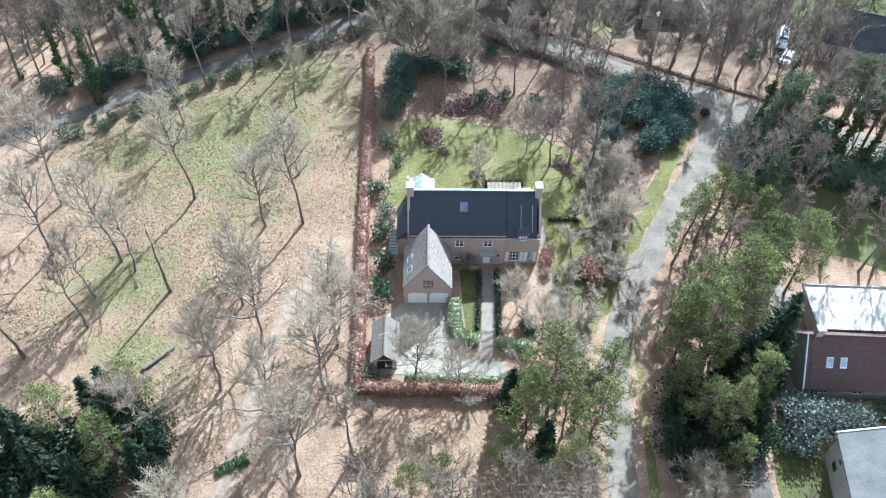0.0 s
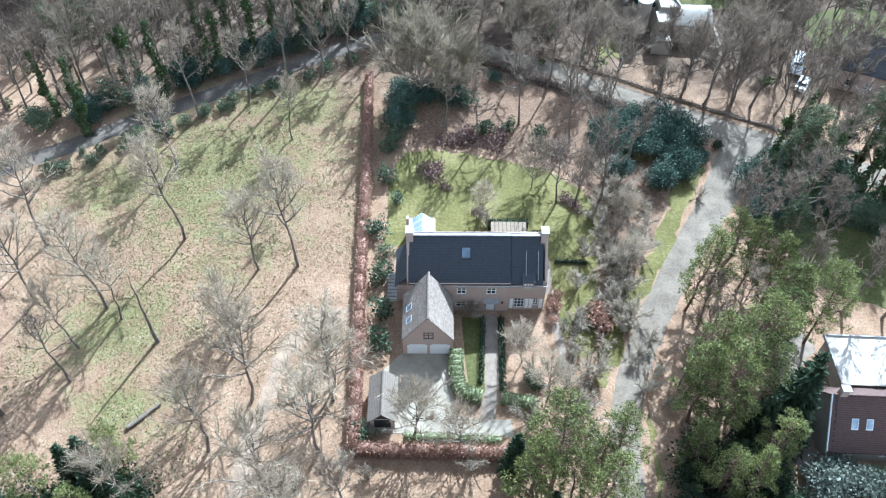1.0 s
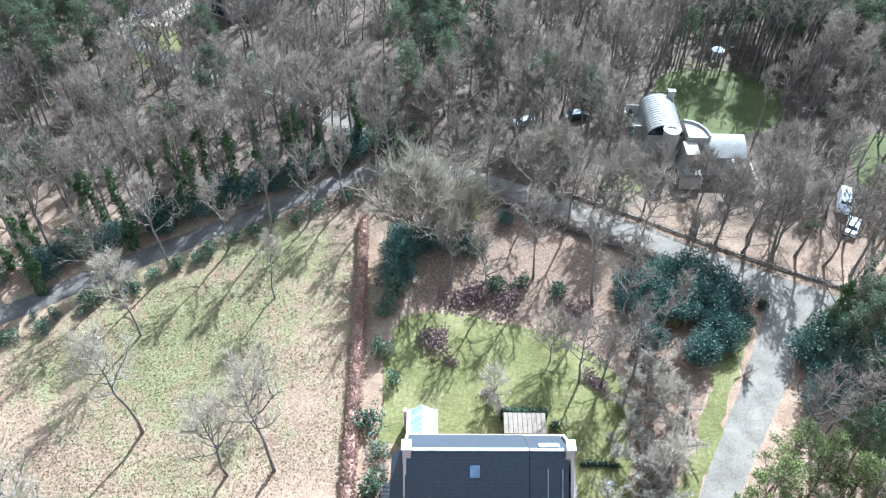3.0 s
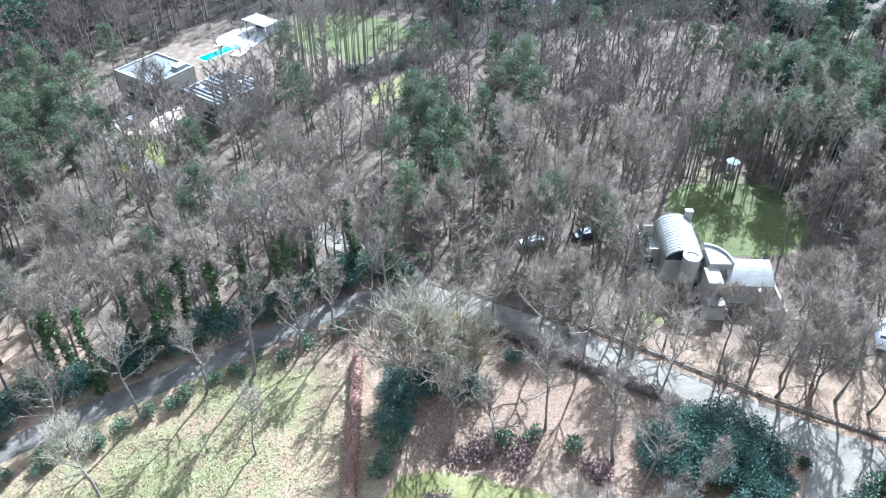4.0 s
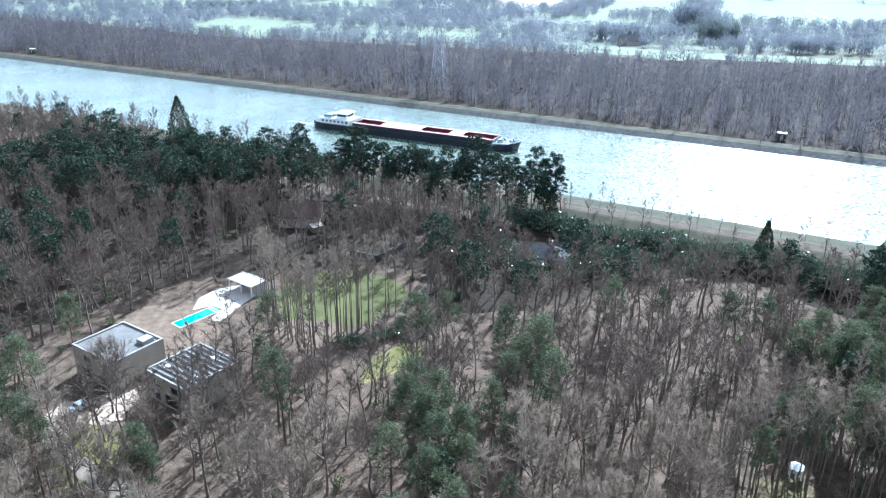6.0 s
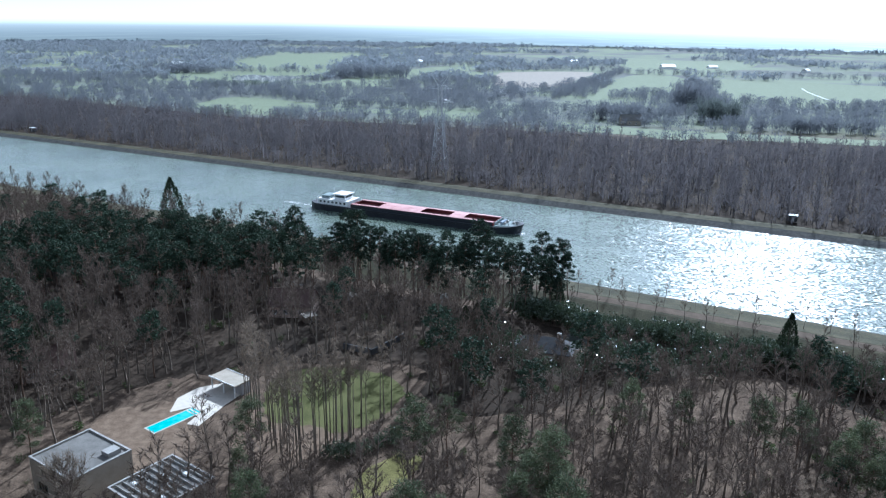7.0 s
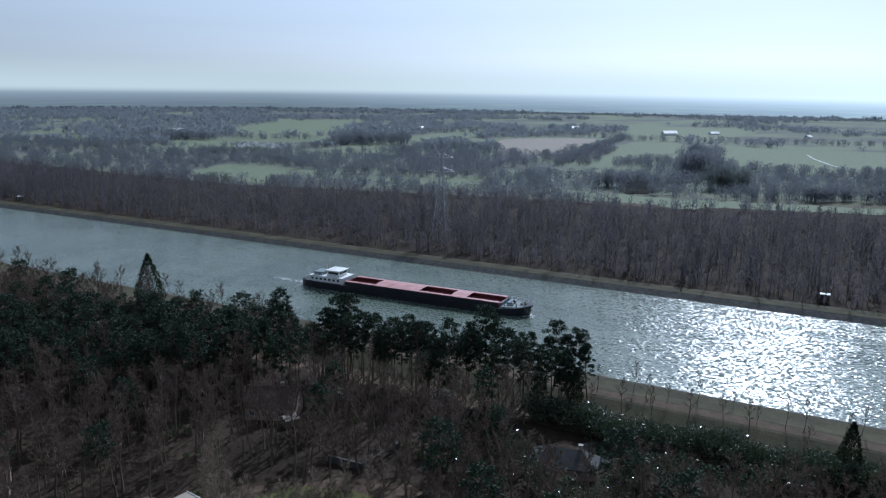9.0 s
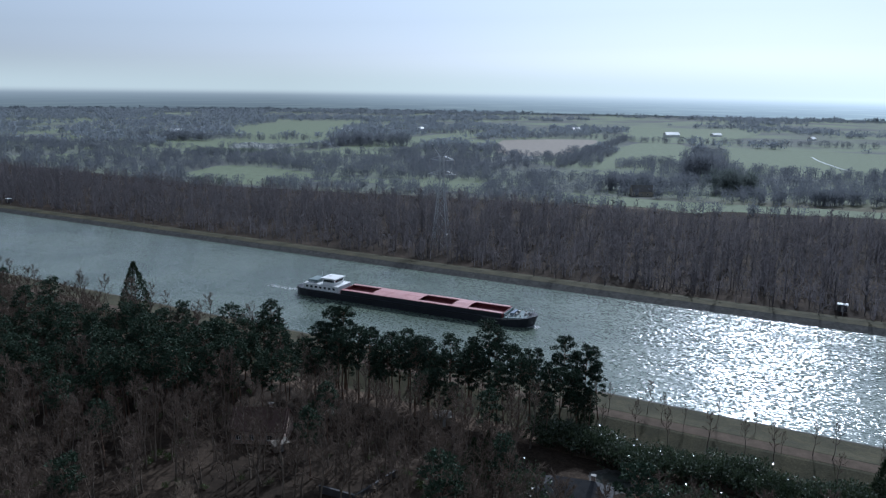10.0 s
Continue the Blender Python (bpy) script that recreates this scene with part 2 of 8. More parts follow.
M = {
    "ground": ground_mat(),
    "lawn": grass_mat("mown_lawn", (0.060, 0.056, 0.017), (0.124, 0.113, 0.037), (0.225, 0.193, 0.085)),
    "turf": grass_mat("green_turf", (0.045, 0.048, 0.014), (0.078, 0.080, 0.026), (0.13, 0.126, 0.05)),
    # far fields muted and blued, so distance haze sits in these colours
    "meadow": grass_mat("far_meadow", (0.115, 0.14, 0.088), (0.155, 0.182, 0.115), (0.195, 0.22, 0.145)),
    "ploughed": grass_mat("ploughed_earth", (0.21, 0.185, 0.16), (0.26, 0.23, 0.195), (0.31, 0.275, 0.23)),
    # bank grass coloured dark for the dyke slope turned away from the sun
    "bank_grass": grass_mat("dry_shade_dark_bank_grass", (0.022, 0.022, 0.012), (0.05, 0.046, 0.025), (0.09, 0.077, 0.043)),
    "asphalt": plain("worn_asphalt", (0.115, 0.094, 0.071), (0.222, 0.183, 0.139), 0.35, 0.9, 0, 0.2, 0.3),
    # dark asphalt deepened further, tree shade over the lanes mixed into it
    "dark_asphalt": plain("shade_darkened_asphalt", (0.06, 0.05, 0.04), (0.15, 0.122, 0.096), 0.35, 0.85, 0, 0.3, 0.3),
    "gravel": plain("pale_gravel", (0.22, 0.19, 0.146), (0.335, 0.293, 0.23), 0.6, 0.95, 0, 0.1, 0.5, 12),
    "dirt": plain("trodden_earth", (0.26, 0.20, 0.145), (0.42, 0.34, 0.26), 0.5, 0.95, 0, 0.1, 0.5, 6),
    "sand": plain("bare_sandy_soil", (0.095, 0.066, 0.046), (0.205, 0.152, 0.108), 0.5, 0.95, 0, 0.1, 0.6, 5),
    "paving": plain("clay_paving", (0.17, 0.135, 0.105), (0.27, 0.222, 0.175), 1.2, 0.85, 0, 0.2, 0.3),
    "white_stone": plain("white_stone_paving", (0.46, 0.415, 0.355), (0.57, 0.52, 0.45), 1.0, 0.7, 0, 0.3, 0.1),
    "water": water_mat(),
    "still_water": plain("still_flood_water", (0.05, 0.055, 0.05), (0.07, 0.075, 0.065), 0.1, 0.03, 0, 0.6, 0),
    "pool": None,
    "brick": brick_mat("pink_grey_brick", (0.36, 0.25, 0.20), (0.44, 0.33, 0.27), (0.42, 0.38, 0.33)),
    "slate": roof_mat("dark_slate", (0.030, 0.032, 0.037), (0.050, 0.053, 0.059), 1.3, 0.6, 0.3, 0.12, 0.12),
    "brown_tile": roof_mat("weathered_brown_tiles", (0.075, 0.06, 0.05), (0.36, 0.30, 0.245), 1.7, 0.85, 0.3, 0.5, 0.2),
    "tan_tile": roof_mat("pale_tan_tiles", (0.11, 0.092, 0.075), (0.225, 0.187, 0.15), 1.7, 0.85),
    "red_tile": roof_mat("brown_red_tiles", (0.065, 0.04, 0.034), (0.13, 0.08, 0.066), 1.6, 0.8, 0.3, 0.2),
    "white_paint": plain("white_paint", (0.72, 0.72, 0.70), (0.82, 0.82, 0.8), 1.5, 0.5, 0, 0.4, 0.05),
    "white_render": plain("white_render", (0.295, 0.258, 0.208), (0.395, 0.351, 0.287), 0.6, 0.85, 0, 0.2, 0.15),
    "grey_render": plain("grey_render", (0.30, 0.29, 0.28), (0.42, 0.41, 0.40), 0.6, 0.85, 0, 0.2, 0.15),
    "zinc": plain("pale_zinc", (0.20, 0.177, 0.145), (0.285, 0.256, 0.215), 0.8, 0.6, 0.0, 0.25, 0.1),
    "lead": plain("grey_lead", (0.23, 0.22, 0.205), (0.35, 0.34, 0.32), 0.9, 0.7, 0.0, 0.3, 0.1),
    "felt": plain("grey_roof_felt", (0.115, 0.109, 0.10), (0.185, 0.176, 0.163), 0.5, 0.9, 0, 0.2, 0.2),
    "bitumen": plain("dark_bitumen", (0.05, 0.05, 0.055), (0.10, 0.10, 0.10), 0.5, 0.85, 0, 0.25, 0.2),
    "black": plain("black_metal", (0.02, 0.02, 0.022), (0.045, 0.045, 0.05), 1.0, 0.5, 0.2, 0.4, 0.1),
    "stone": plain("grey_stone", (0.26, 0.25, 0.23), (0.42, 0.40, 0.37), 1.2, 0.9, 0, 0.2, 0.4),
    "riprap": plain("dark_bank_stone", (0.045, 0.045, 0.042), (0.13, 0.125, 0.115), 0.6, 0.9, 0, 0.2, 0.8),
    "wood": plain("weathered_wood", (0.16, 0.125, 0.09), (0.27, 0.215, 0.16), 2.0, 0.85, 0, 0.2, 0.3),
    "glass": glass_mat("window_glass"),
    "sky_glass": glass_mat("roof_glass", (0.10, 0.13, 0.17), 0.08),
    "pale_glass": glass_mat("conservatory_glass", (0.24, 0.29, 0.34), 0.12),
    "hull": plain("dark_hull_paint", (0.012, 0.014, 0.02), (0.03, 0.032, 0.04), 0.3, 0.45, 0, 0.4, 0.05),
    "hatch": plain("dull_red_hatch_paint", (0.36, 0.15, 0.145), (0.52, 0.28, 0.265), 0.4, 0.5, 0, 0.4, 0.08),
    "hold": plain("dark_red_coaming", (0.12, 0.022, 0.025), (0.19, 0.04, 0.042), 0.4, 0.6, 0, 0.4, 0.08),
    "deck": plain("green_grey_deck", (0.10, 0.14, 0.14), (0.20, 0.25, 0.25), 0.6, 0.5, 0, 0.4, 0.1),
    "steel": plain("galvanised_steel", (0.42, 0.43, 0.44), (0.56, 0.57, 0.58), 1.5, 0.4, 0.8, 0.5, 0.05),
    "foam": plain("white_foam", (0.7, 0.72, 0.72), (0.85, 0.86, 0.86), 1.5, 0.6, 0, 0.4, 0.4),
    "trunk": bark("grey_brown_bark", (0.08, 0.064, 0.05), (0.24, 0.20, 0.16)),
    "pine_trunk": bark("reddish_pine_bark", (0.085, 0.055, 0.04), (0.21, 0.135, 0.095)),
    "twig": twig_mat("grey_brown_twigs", (0.105, 0.081, 0.062), (0.28, 0.224, 0.17)),
    "pale_twig": twig_mat("pale_tan_twigs", (0.25, 0.20, 0.14), (0.54, 0.455, 0.34)),
    "olive_twig": twig_mat("olive_tan_twigs", (0.16, 0.13, 0.09), (0.38, 0.32, 0.225)),
    "pale_trunk": bark("pale_grey_bark", (0.15, 0.125, 0.10), (0.36, 0.31, 0.25)),
    "leaf_scrap": foliage("fallen_leaves", (0.19, 0.115, 0.07), (0.38, 0.275, 0.18), 0.3, 0.8, 0.15, 0.1),
    "blade": foliage("rough_grass_blades", (0.07, 0.072, 0.025), (0.225, 0.212, 0.095), 0.12, 0.8, 0.3, 0.1),
    "yew": foliage("dark_blue_green_leaves", (0.024, 0.046, 0.036), (0.11, 0.155, 0.115), 0.4, 0.6, 0.2, 0.15),
    "twig_wood": twig_mat("woodland_twigs", (0.066, 0.050, 0.040), (0.192, 0.151, 0.120), 0.25),
    # next four: paler and bluer with distance, the haze mixed into the colour
    "far_twig": twig_mat("hazed_plantation_twigs", (0.125, 0.116, 0.122), (0.205, 0.19, 0.195), 0.45),
    "far_pine": foliage("hazed_conifer_needles", (0.105, 0.122, 0.118), (0.175, 0.197, 0.185), 0.25, 0.7, 0.42, 0.1),
    "hazed_twig": twig_mat("hazed_hedgerow_twigs", (0.148, 0.158, 0.176), (0.195, 0.207, 0.228), 0.5),
    "far_haze_twig": twig_mat("farthest_hazed_twigs", (0.205, 0.225, 0.25), (0.255, 0.278, 0.305), 0.5),
    "pylon_steel": plain("weathered_steel", (0.34, 0.35, 0.36), (0.48, 0.49, 0.50), 1.5, 0.35, 0.6, 0.5, 0.05),
    "pine": foliage("pine_needles", (0.011, 0.022, 0.015), (0.045, 0.068, 0.042), 0.25, 0.7, 0.12, 0.1),
    # same pine again for the nearer trees, lightened to imitate haze over them
    "hazed_pine": foliage("haze_lifted_pine_needles", (0.034, 0.047, 0.026), (0.135, 0.152, 0.080), 0.25, 0.6, 0.32, 0.12),
    "soft_pine": foliage("yellow_green_needles", (0.026, 0.038, 0.014), (0.235, 0.248, 0.085), 0.45, 0.6, 0.32, 0.12),
    "spruce": foliage("dark_needles", (0.013, 0.024, 0.013), (0.052, 0.074, 0.038), 0.25, 0.6, 0.16, 0.15),
    "laurel": foliage("laurel_leaves", (0.030, 0.052, 0.028), (0.14, 0.175, 0.10), 0.4, 0.5, 0.2, 0.25),
    "wet_laurel": foliage("glossy_laurel_leaves", (0.02, 0.036, 0.018), (0.09, 0.115, 0.065), 0.4, 0.26, 0.15, 0.65),
    "grey_leaf": foliage("grey_green_leaves", (0.05, 0.063, 0.048), (0.21, 0.23, 0.185), 0.5, 0.55, 0.2, 0.2),
    "ivy": foliage("ivy_leaves", (0.026, 0.046, 0.014), (0.105, 0.145, 0.048), 0.4, 0.5, 0.25, 0.25),
    "box": foliage("clipped_box_leaves", (0.12, 0.138, 0.06), (0.29, 0.31, 0.165), 0.5, 0.5, 0.25),
    "beech": foliage("dry_beech_leaves", (0.17, 0.085, 0.055), (0.42, 0.26, 0.19), 0.5, 0.7, 0.35),
    "brown_hedge": foliage("brown_hedge_twigs", (0.12, 0.08, 0.055), (0.32, 0.225, 0.16), 0.5, 0.8, 0.3),
    "heather": foliage("brown_heather", (0.10, 0.062, 0.055), (0.25, 0.165, 0.14), 0.5, 0.8, 0.2),
    "blossom": foliage("white_blossom", (0.42, 0.37, 0.35), (0.72, 0.66, 0.63), 0.5, 0.7, 0.3, 0.2),
    "tawny": foliage("tawny_leaves", (0.10, 0.075, 0.035), (0.26, 0.20, 0.095), 0.5, 0.8, 0.25, 0.1),
    "dry_shrub": foliage("dry_grey_twiggery", (0.20, 0.165, 0.125), (0.52, 0.45, 0.35), 0.5, 0.8, 0.4),
    "golden": foliage("golden_twigs", (0.24, 0.20, 0.06), (0.46, 0.38, 0.16), 0.5, 0.8, 0.3),
}
k = Nodes("pool_water")
k.colour(k.ramp(k.noise(0.8, 2), (0.3, (0.03, 0.38, 0.37)), (0.7, (0.07, 0.50, 0.475)))).set(0.08, 0, 0.5)
M["pool"] = k.m


# ---- geometry helpers ----
class Geo:
    """Collects corners and faces of one mesh."""

    def __init__(self):
        self.v, self.f = [], []

    def face(self, *pts):
        n = len(self.v)
        self.v += [tuple(p) for p in pts]
        self.f.append(tuple(range(n, n + len(pts))))
        return self

    def box(self, x0, y0, z0, x1, y1, z1):
        n = len(self.v)
        self.v += [(x, y, z) for z in (z0, z1) for y in (y0, y1) for x in (x0, x1)]
        self.f += [tuple(n + i for i in q) for q in ((0, 2, 3, 1), (4, 5, 7, 6), (0, 1, 5, 4), (2, 6, 7, 3), (0, 4, 6, 2), (1, 3, 7, 5))]
        return self

    def slab(self, corners, t):
        """A plate with the given upper corners (counter-clockwise from above), t thick downwards."""
        n, k = len(self.v), len(corners)
        self.v += [tuple(c) for c in corners] + [(c[0], c[1], c[2] - t) for c in corners]
        self.f.append(tuple(range(n, n + k)))
        self.f.append(tuple(range(n + 2 * k - 1, n + k - 1, -1)))
        for i in range(k):
            j = (i + 1) % k
            self.f.append((n + i, n + k + i, n + k + j, n + j))
        return self

    def tube(self, pts, radii, sides=6, cap=True):
        base = len(self.v)
        pts = [Vector(p) for p in pts]
        for i, (p, r) in enumerate(zip(pts, radii)):
            d = (pts[min(i + 1, len(pts) - 1)] - pts[max(i - 1, 0)]).normalized()
            a = d.orthogonal().normalized()
            b = d.cross(a)
            for s in range(sides):
                w = 2 * math.pi * s / sides
                self.v.append(tuple(p + (a * math.cos(w) + b * math.sin(w)) * r))
        for i in range(len(pts) - 1):
            for s in range(sides):
                q, e = base + i * sides, (s + 1) % sides
                self.f.append((q + s, q + e, q + sides + e, q + sides + s))
        if cap:
            self.f.append(tuple(base + s for s in reversed(range(sides))))
            self.f.append(tuple(base + (len(pts) - 1) * sides + s for s in range(sides)))
        return self

    def wall(self, x0, x1, z0, z1, y0, y1, holes=()):
        """A wall along x, from y0 to y1 thick, with openings (x0, x1, z0, z1) through it."""
        xs = sorted({x0, x1, *(h[0] for h in holes), *(h[1] for h in holes)})
        zs = sorted({z0, z1, *(h[2] for h in holes), *(h[3] for h in holes)})
        keep = {(i, j) for i in range(len(xs) - 1) for j in range(len(zs) - 1)
                if not any(h[0] < (xs[i] + xs[i + 1]) / 2 < h[1] and h[2] < (zs[j] + zs[j + 1]) / 2 < h[3] for h in holes)}
        at = {}

        def corner(i, j, y):
            if (i, j, y) not in at:
                at[i, j, y] = len(self.v)
                self.v.append((xs[i], y, zs[j]))
            return at[i, j, y]

        for i, j in sorted(keep):
            a, b, c, d = (i, j), (i + 1, j), (i + 1, j + 1), (i, j + 1)
            self.f.append(tuple(corner(*q, y0) for q in (a, b, c, d)))
            self.f.append(tuple(corner(*q, y1) for q in (d, c, b, a)))
            for p, q, other in ((a, b, (i, j - 1)), (b, c, (i + 1, j)), (c, d, (i, j + 1)), (d, a, (i - 1, j))):
                if other not in keep:
                    self.f.append((corner(*q, y0), corner(*p, y0), corner(*p, y1), corner(*q, y1)))
        return self

    def moved(self, m):
        self.v = [tuple(m @ Vector(p)) for p in self.v]
        return self

    def mesh(self, name):
        me = bpy.data.meshes.new(name)
        me.from_pydata(self.v, [], self.f)
        me.update()
        return me


def tri_mesh(name, v, t):
    """A mesh of triangles from two arrays."""
    me = bpy.data.meshes.new(name)
    v, t = np.asarray(v, np.float32), np.asarray(t, np.int32)
    me.vertices.add(len(v))
    me.vertices.foreach_set("co", v.ravel())
    me.loops.add(len(t) * 3)
    me.loops.foreach_set("vertex_index", t.ravel())
    me.polygons.add(len(t))
    me.polygons.foreach_set("loop_start", np.arange(0, len(t) * 3, 3, dtype=np.int32))
    me.update(calc_edges=True)
    return me


def coat(me, material):
    me.materials.append(material)
    return me


def thing(name, x, y, z=0.0, rz=0.0, label="", category="", group="", kind=""):
    ob = new(name)
    ob.empty_display_size = 0.5
    ob.matrix_world = pose(x, y, z, 0, 0, rz)
    return tagged(ob, label, category, group, kind)


def part(name, geo, material, parent, label=""):
    me = geo if isinstance(geo, bpy.types.Mesh) else geo.mesh(name)
    if not me.materials:
        me.materials.append(material)
    ob = new(name, me)
    ob.parent = parent
    return tagged(ob, label)


def solid(name, geo, material, label="", category="", kind="", group=""):
    ob = new(name, coat(geo.mesh(name), material))
    return tagged(ob, label, category, group, kind)


def rounded_line(pts, steps=6):
    """A smooth line through points of the plan."""
    p = [Vector((*q, 0)) for q in pts]
    p = [2 * p[0] - p[1]] + p + [2 * p[-1] - p[-2]]
    res = []
    for a, b, c, d in zip(p, p[1:], p[2:], p[3:]):
        for i in range(steps):
            t = i / steps
            res.append(0.5 * (2 * b + (c - a) * t + (2 * a - 5 * b + 4 * c - d) * t * t + (3 * b - a - 3 * c + d) * t ** 3))
    return res + [p[-2]]


def ribbon(pts, width, z, wobble=0.0, seed=1, thick=0.06):
    """A strip of even width along a line of the plan; widths may be given point by point."""
    rng = random.Random(seed)
    line = rounded_line(pts)
    g = Geo()
    rows = []
    for i, p in enumerate(line):
        w = width if isinstance(width, (int, float)) else np.interp(i / (len(line) - 1), np.linspace(0, 1, len(width)), width)
        d = (line[min(i + 1, len(line) - 1)] - line[max(i - 1, 0)]).normalized()
        nrm = Vector((-d.y, d.x, 0))
        l, r = p + nrm * (w / 2 + rng.uniform(-wobble, wobble)), p - nrm * (w / 2 + rng.uniform(-wobble, wobble))
        rows.append(((l.x, l.y, z), (r.x, r.y, z)))
    for (a, b), (c, d) in zip(rows, rows[1:]):
        g.slab([b, d, c, a], thick)
    return g


def patch(pts, z, wobble=0.4, seed=1, thick=0.06, curved=True):
    """A flat piece of ground with an uneven rim."""
    rng = random.Random(seed)
    if curved:
        ring = rounded_line(list(pts) + [pts[0]], 7)[:-1]
        ring = [(p.x + rng.uniform(-wobble, wobble), p.y + rng.uniform(-wobble, wobble)) for p in ring]
    else:
        ring = list(pts)
    area = sum(a[0] * b[1] - b[0] * a[1] for a, b in zip(ring, ring[1:] + ring[:1]))
    if area < 0:
        ring.reverse()
    return Geo().slab([(x, y, z) for x, y in ring], thick)


M["leaf_path"] = plain("trodden_leaf_path", (0.16, 0.112, 0.078), (0.33, 0.25, 0.177), 0.9, 0.95, 0, 0.1, 0.6, 6)
M["bank_path"] = plain("trodden_bank_earth", (0.075, 0.058, 0.043), (0.13, 0.10, 0.076), 0.5, 0.95, 0, 0.1, 0.4, 5)
M["red_litter"] = plain("red_brown_leaf_litter", (0.085, 0.055, 0.037), (0.26, 0.172, 0.115), 2.2, 0.95, 0, 0.1, 0.6, 7)
# ---- ground, canal, roads ----
CU, CN, C0 = Vector((0.9063, -0.4226, 0)), Vector((0.4226, 0.9063, 0)), Vector((0, 322.5, 0))
PROFILE = [(-4800, 0), (-600, 0), (-150, 0), (-40, 0), (-30, 0.1), (-21.5, 2.7), (-16.5, 3.0), (-11, 1.9), (-3, 0.9), (0, 0), (6, -3.5), (87, -3.5),
           (92.5, 0), (95.5, 1.7), (101, 1.8), (109, 0.5), (130, 0), (330, 0), (900, 0), (4800, 0)]


def canal_point(along, across, lift=0.0):
    p = C0 + CU * along + CN * across
    return (p.x, p.y, float(np.interp(across, [a for a, _ in PROFILE], [b for _, b in PROFILE])) + lift)


def canal_height(x, y):
    """How high the dyke stands there."""
    return float(np.interp(across_of(x, y), [a for a, _ in PROFILE[:8]], [b for _, b in PROFILE[:8]]))


def across_of(x, y):
    return (Vector((x, y, 0)) - C0).dot(CN)


def canal_strip(lines, alongs, lift=0.0):
    g = Geo()
    w = len(lines)
    for a in alongs:
        g.v += [canal_point(a, n, lift) for n in lines]
    for i in range(len(alongs) - 1):
        for j in range(w - 1):
            q = i * w + j
            g.f.append((q, q + w, q + w + 1, q + 1))
    return g


ALONG = [-4800, -2500, -1400, -900, *range(-600, 601, 60), 900, 1400, 2500, 4800]
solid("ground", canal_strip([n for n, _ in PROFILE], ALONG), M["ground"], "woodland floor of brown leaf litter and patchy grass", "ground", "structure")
SHORT = [-900, *range(-600, 601, 40), 900]
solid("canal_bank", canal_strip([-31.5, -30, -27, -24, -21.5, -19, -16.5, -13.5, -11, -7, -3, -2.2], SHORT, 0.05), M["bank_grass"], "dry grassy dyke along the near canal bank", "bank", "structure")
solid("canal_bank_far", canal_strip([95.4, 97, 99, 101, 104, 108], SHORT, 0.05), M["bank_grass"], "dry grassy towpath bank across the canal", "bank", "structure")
solid("towpath", canal_strip([-20.5, -18.5, -17.0], SHORT, 0.10), M["bank_path"], "narrow earth towpath along the dyke crest", "path", "structure")
solid("quay_slope", canal_strip([-2.4, -1, 0.8, 2], SHORT, 0.07), M["riprap"], "dark stone slope at the water's edge", "bank", "structure")
solid("quay_slope_far", canal_strip([90.5, 92.5, 94, 95.6], SHORT, 0.07), M["riprap"], "dark stone slope across the water", "bank", "structure")
g = Geo()
g.face(*[tuple(C0 + CU * a + CN * n) for a, n in ((-1500, -1), (1500, -1), (1500, 94), (-1500, 94))])
solid("canal_water", g, M["water"], "wide rippled grey-green canal water glittering in the sun", "water", "structure")

ROADS = {
    "road_main": ([(-13, 131), (-6, 129.5), (5, 125.5), (14, 121.3), (25, 115.5), (38, 108.3), (48, 103.5), (62, 97), (80, 90)], 5.4, "asphalt", "pale worn asphalt road in tree shade"),
    "road_side": ([(18.6, 25), (19.2, 40), (20.2, 54), (24.2, 65), (31, 78), (38, 90), (44.2, 101.5), (46, 105)], [3.2, 3.3, 3.5, 3.7, 4.0, 5.0, 6.6, 7.6], "asphalt", "pale narrow asphalt lane with tree shadows"),
    "road_left": ([(-90, 78), (-75, 87.5), (-61, 97), (-53, 103.5), (-41.5, 111.8), (-26, 123.3), (-18, 128.5), (-11, 131)], 3.5, "dark_asphalt", "damp dark asphalt woodland lane"),
    "road_lane": ([(-9, 131), (-11, 136), (-19, 140.6), (-30, 147), (-41.5, 154), (-57, 160.5), (-70, 169), (-77, 178)], 3.6, "asphalt", "pale lane through bare woodland"),
}
for i, (nm, (pts, w, mt, lb)) in enumerate(ROADS.items()):
    solid(nm, ribbon(pts, w, 0.04 + 0.006 * i, 0.12, i), M[mt], lb, "road", "structure")
TRACK = [(-13.5, 67.2), (-16.5, 65.8), (-19.5, 63.2), (-21.6, 57.5), (-22.5, 49.9), (-23.2, 43), (-23.9, 37.4), (-25, 30), (-27, 20)]
solid("footpath", ribbon(TRACK, [1.0, 1.3, 1.7, 1.8, 1.9, 2.1, 2.3, 2.4], 0.035, 0.5, 3), M["leaf_path"], "trodden pale earth path across the meadow", "path", "structure")

LAWN = [(-10.6, 78), (-10.5, 94), (-7, 98.5), (-1, 98.5), (6, 97), (13, 95), (18.5, 90), (19.8, 84), (18.5, 74), (17, 62), (14, 62), (12.6, 72), (8, 77.5), (-4, 77.5)]
EAST_LAWN = [(45.5, 91), (63, 83), (78, 74), (78, 66), (52, 72), (45, 82)]
WHITE_LAWN = [(34, 157), (36, 149), (43, 143), (54, 146), (58, 156), (56, 163), (46, 165.5), (37, 163)]
SPORT = [(-49.5, 236), (-48.5, 226), (-44.5, 217.5), (-36, 214.5), (-27, 216), (-21, 224), (-19, 233), (-25, 241), (-37, 243.5), (-45, 241)]
SMALL = [(-24, 192), (-23.6, 200), (-16.5, 208.5), (-13, 204), (-18, 196)]
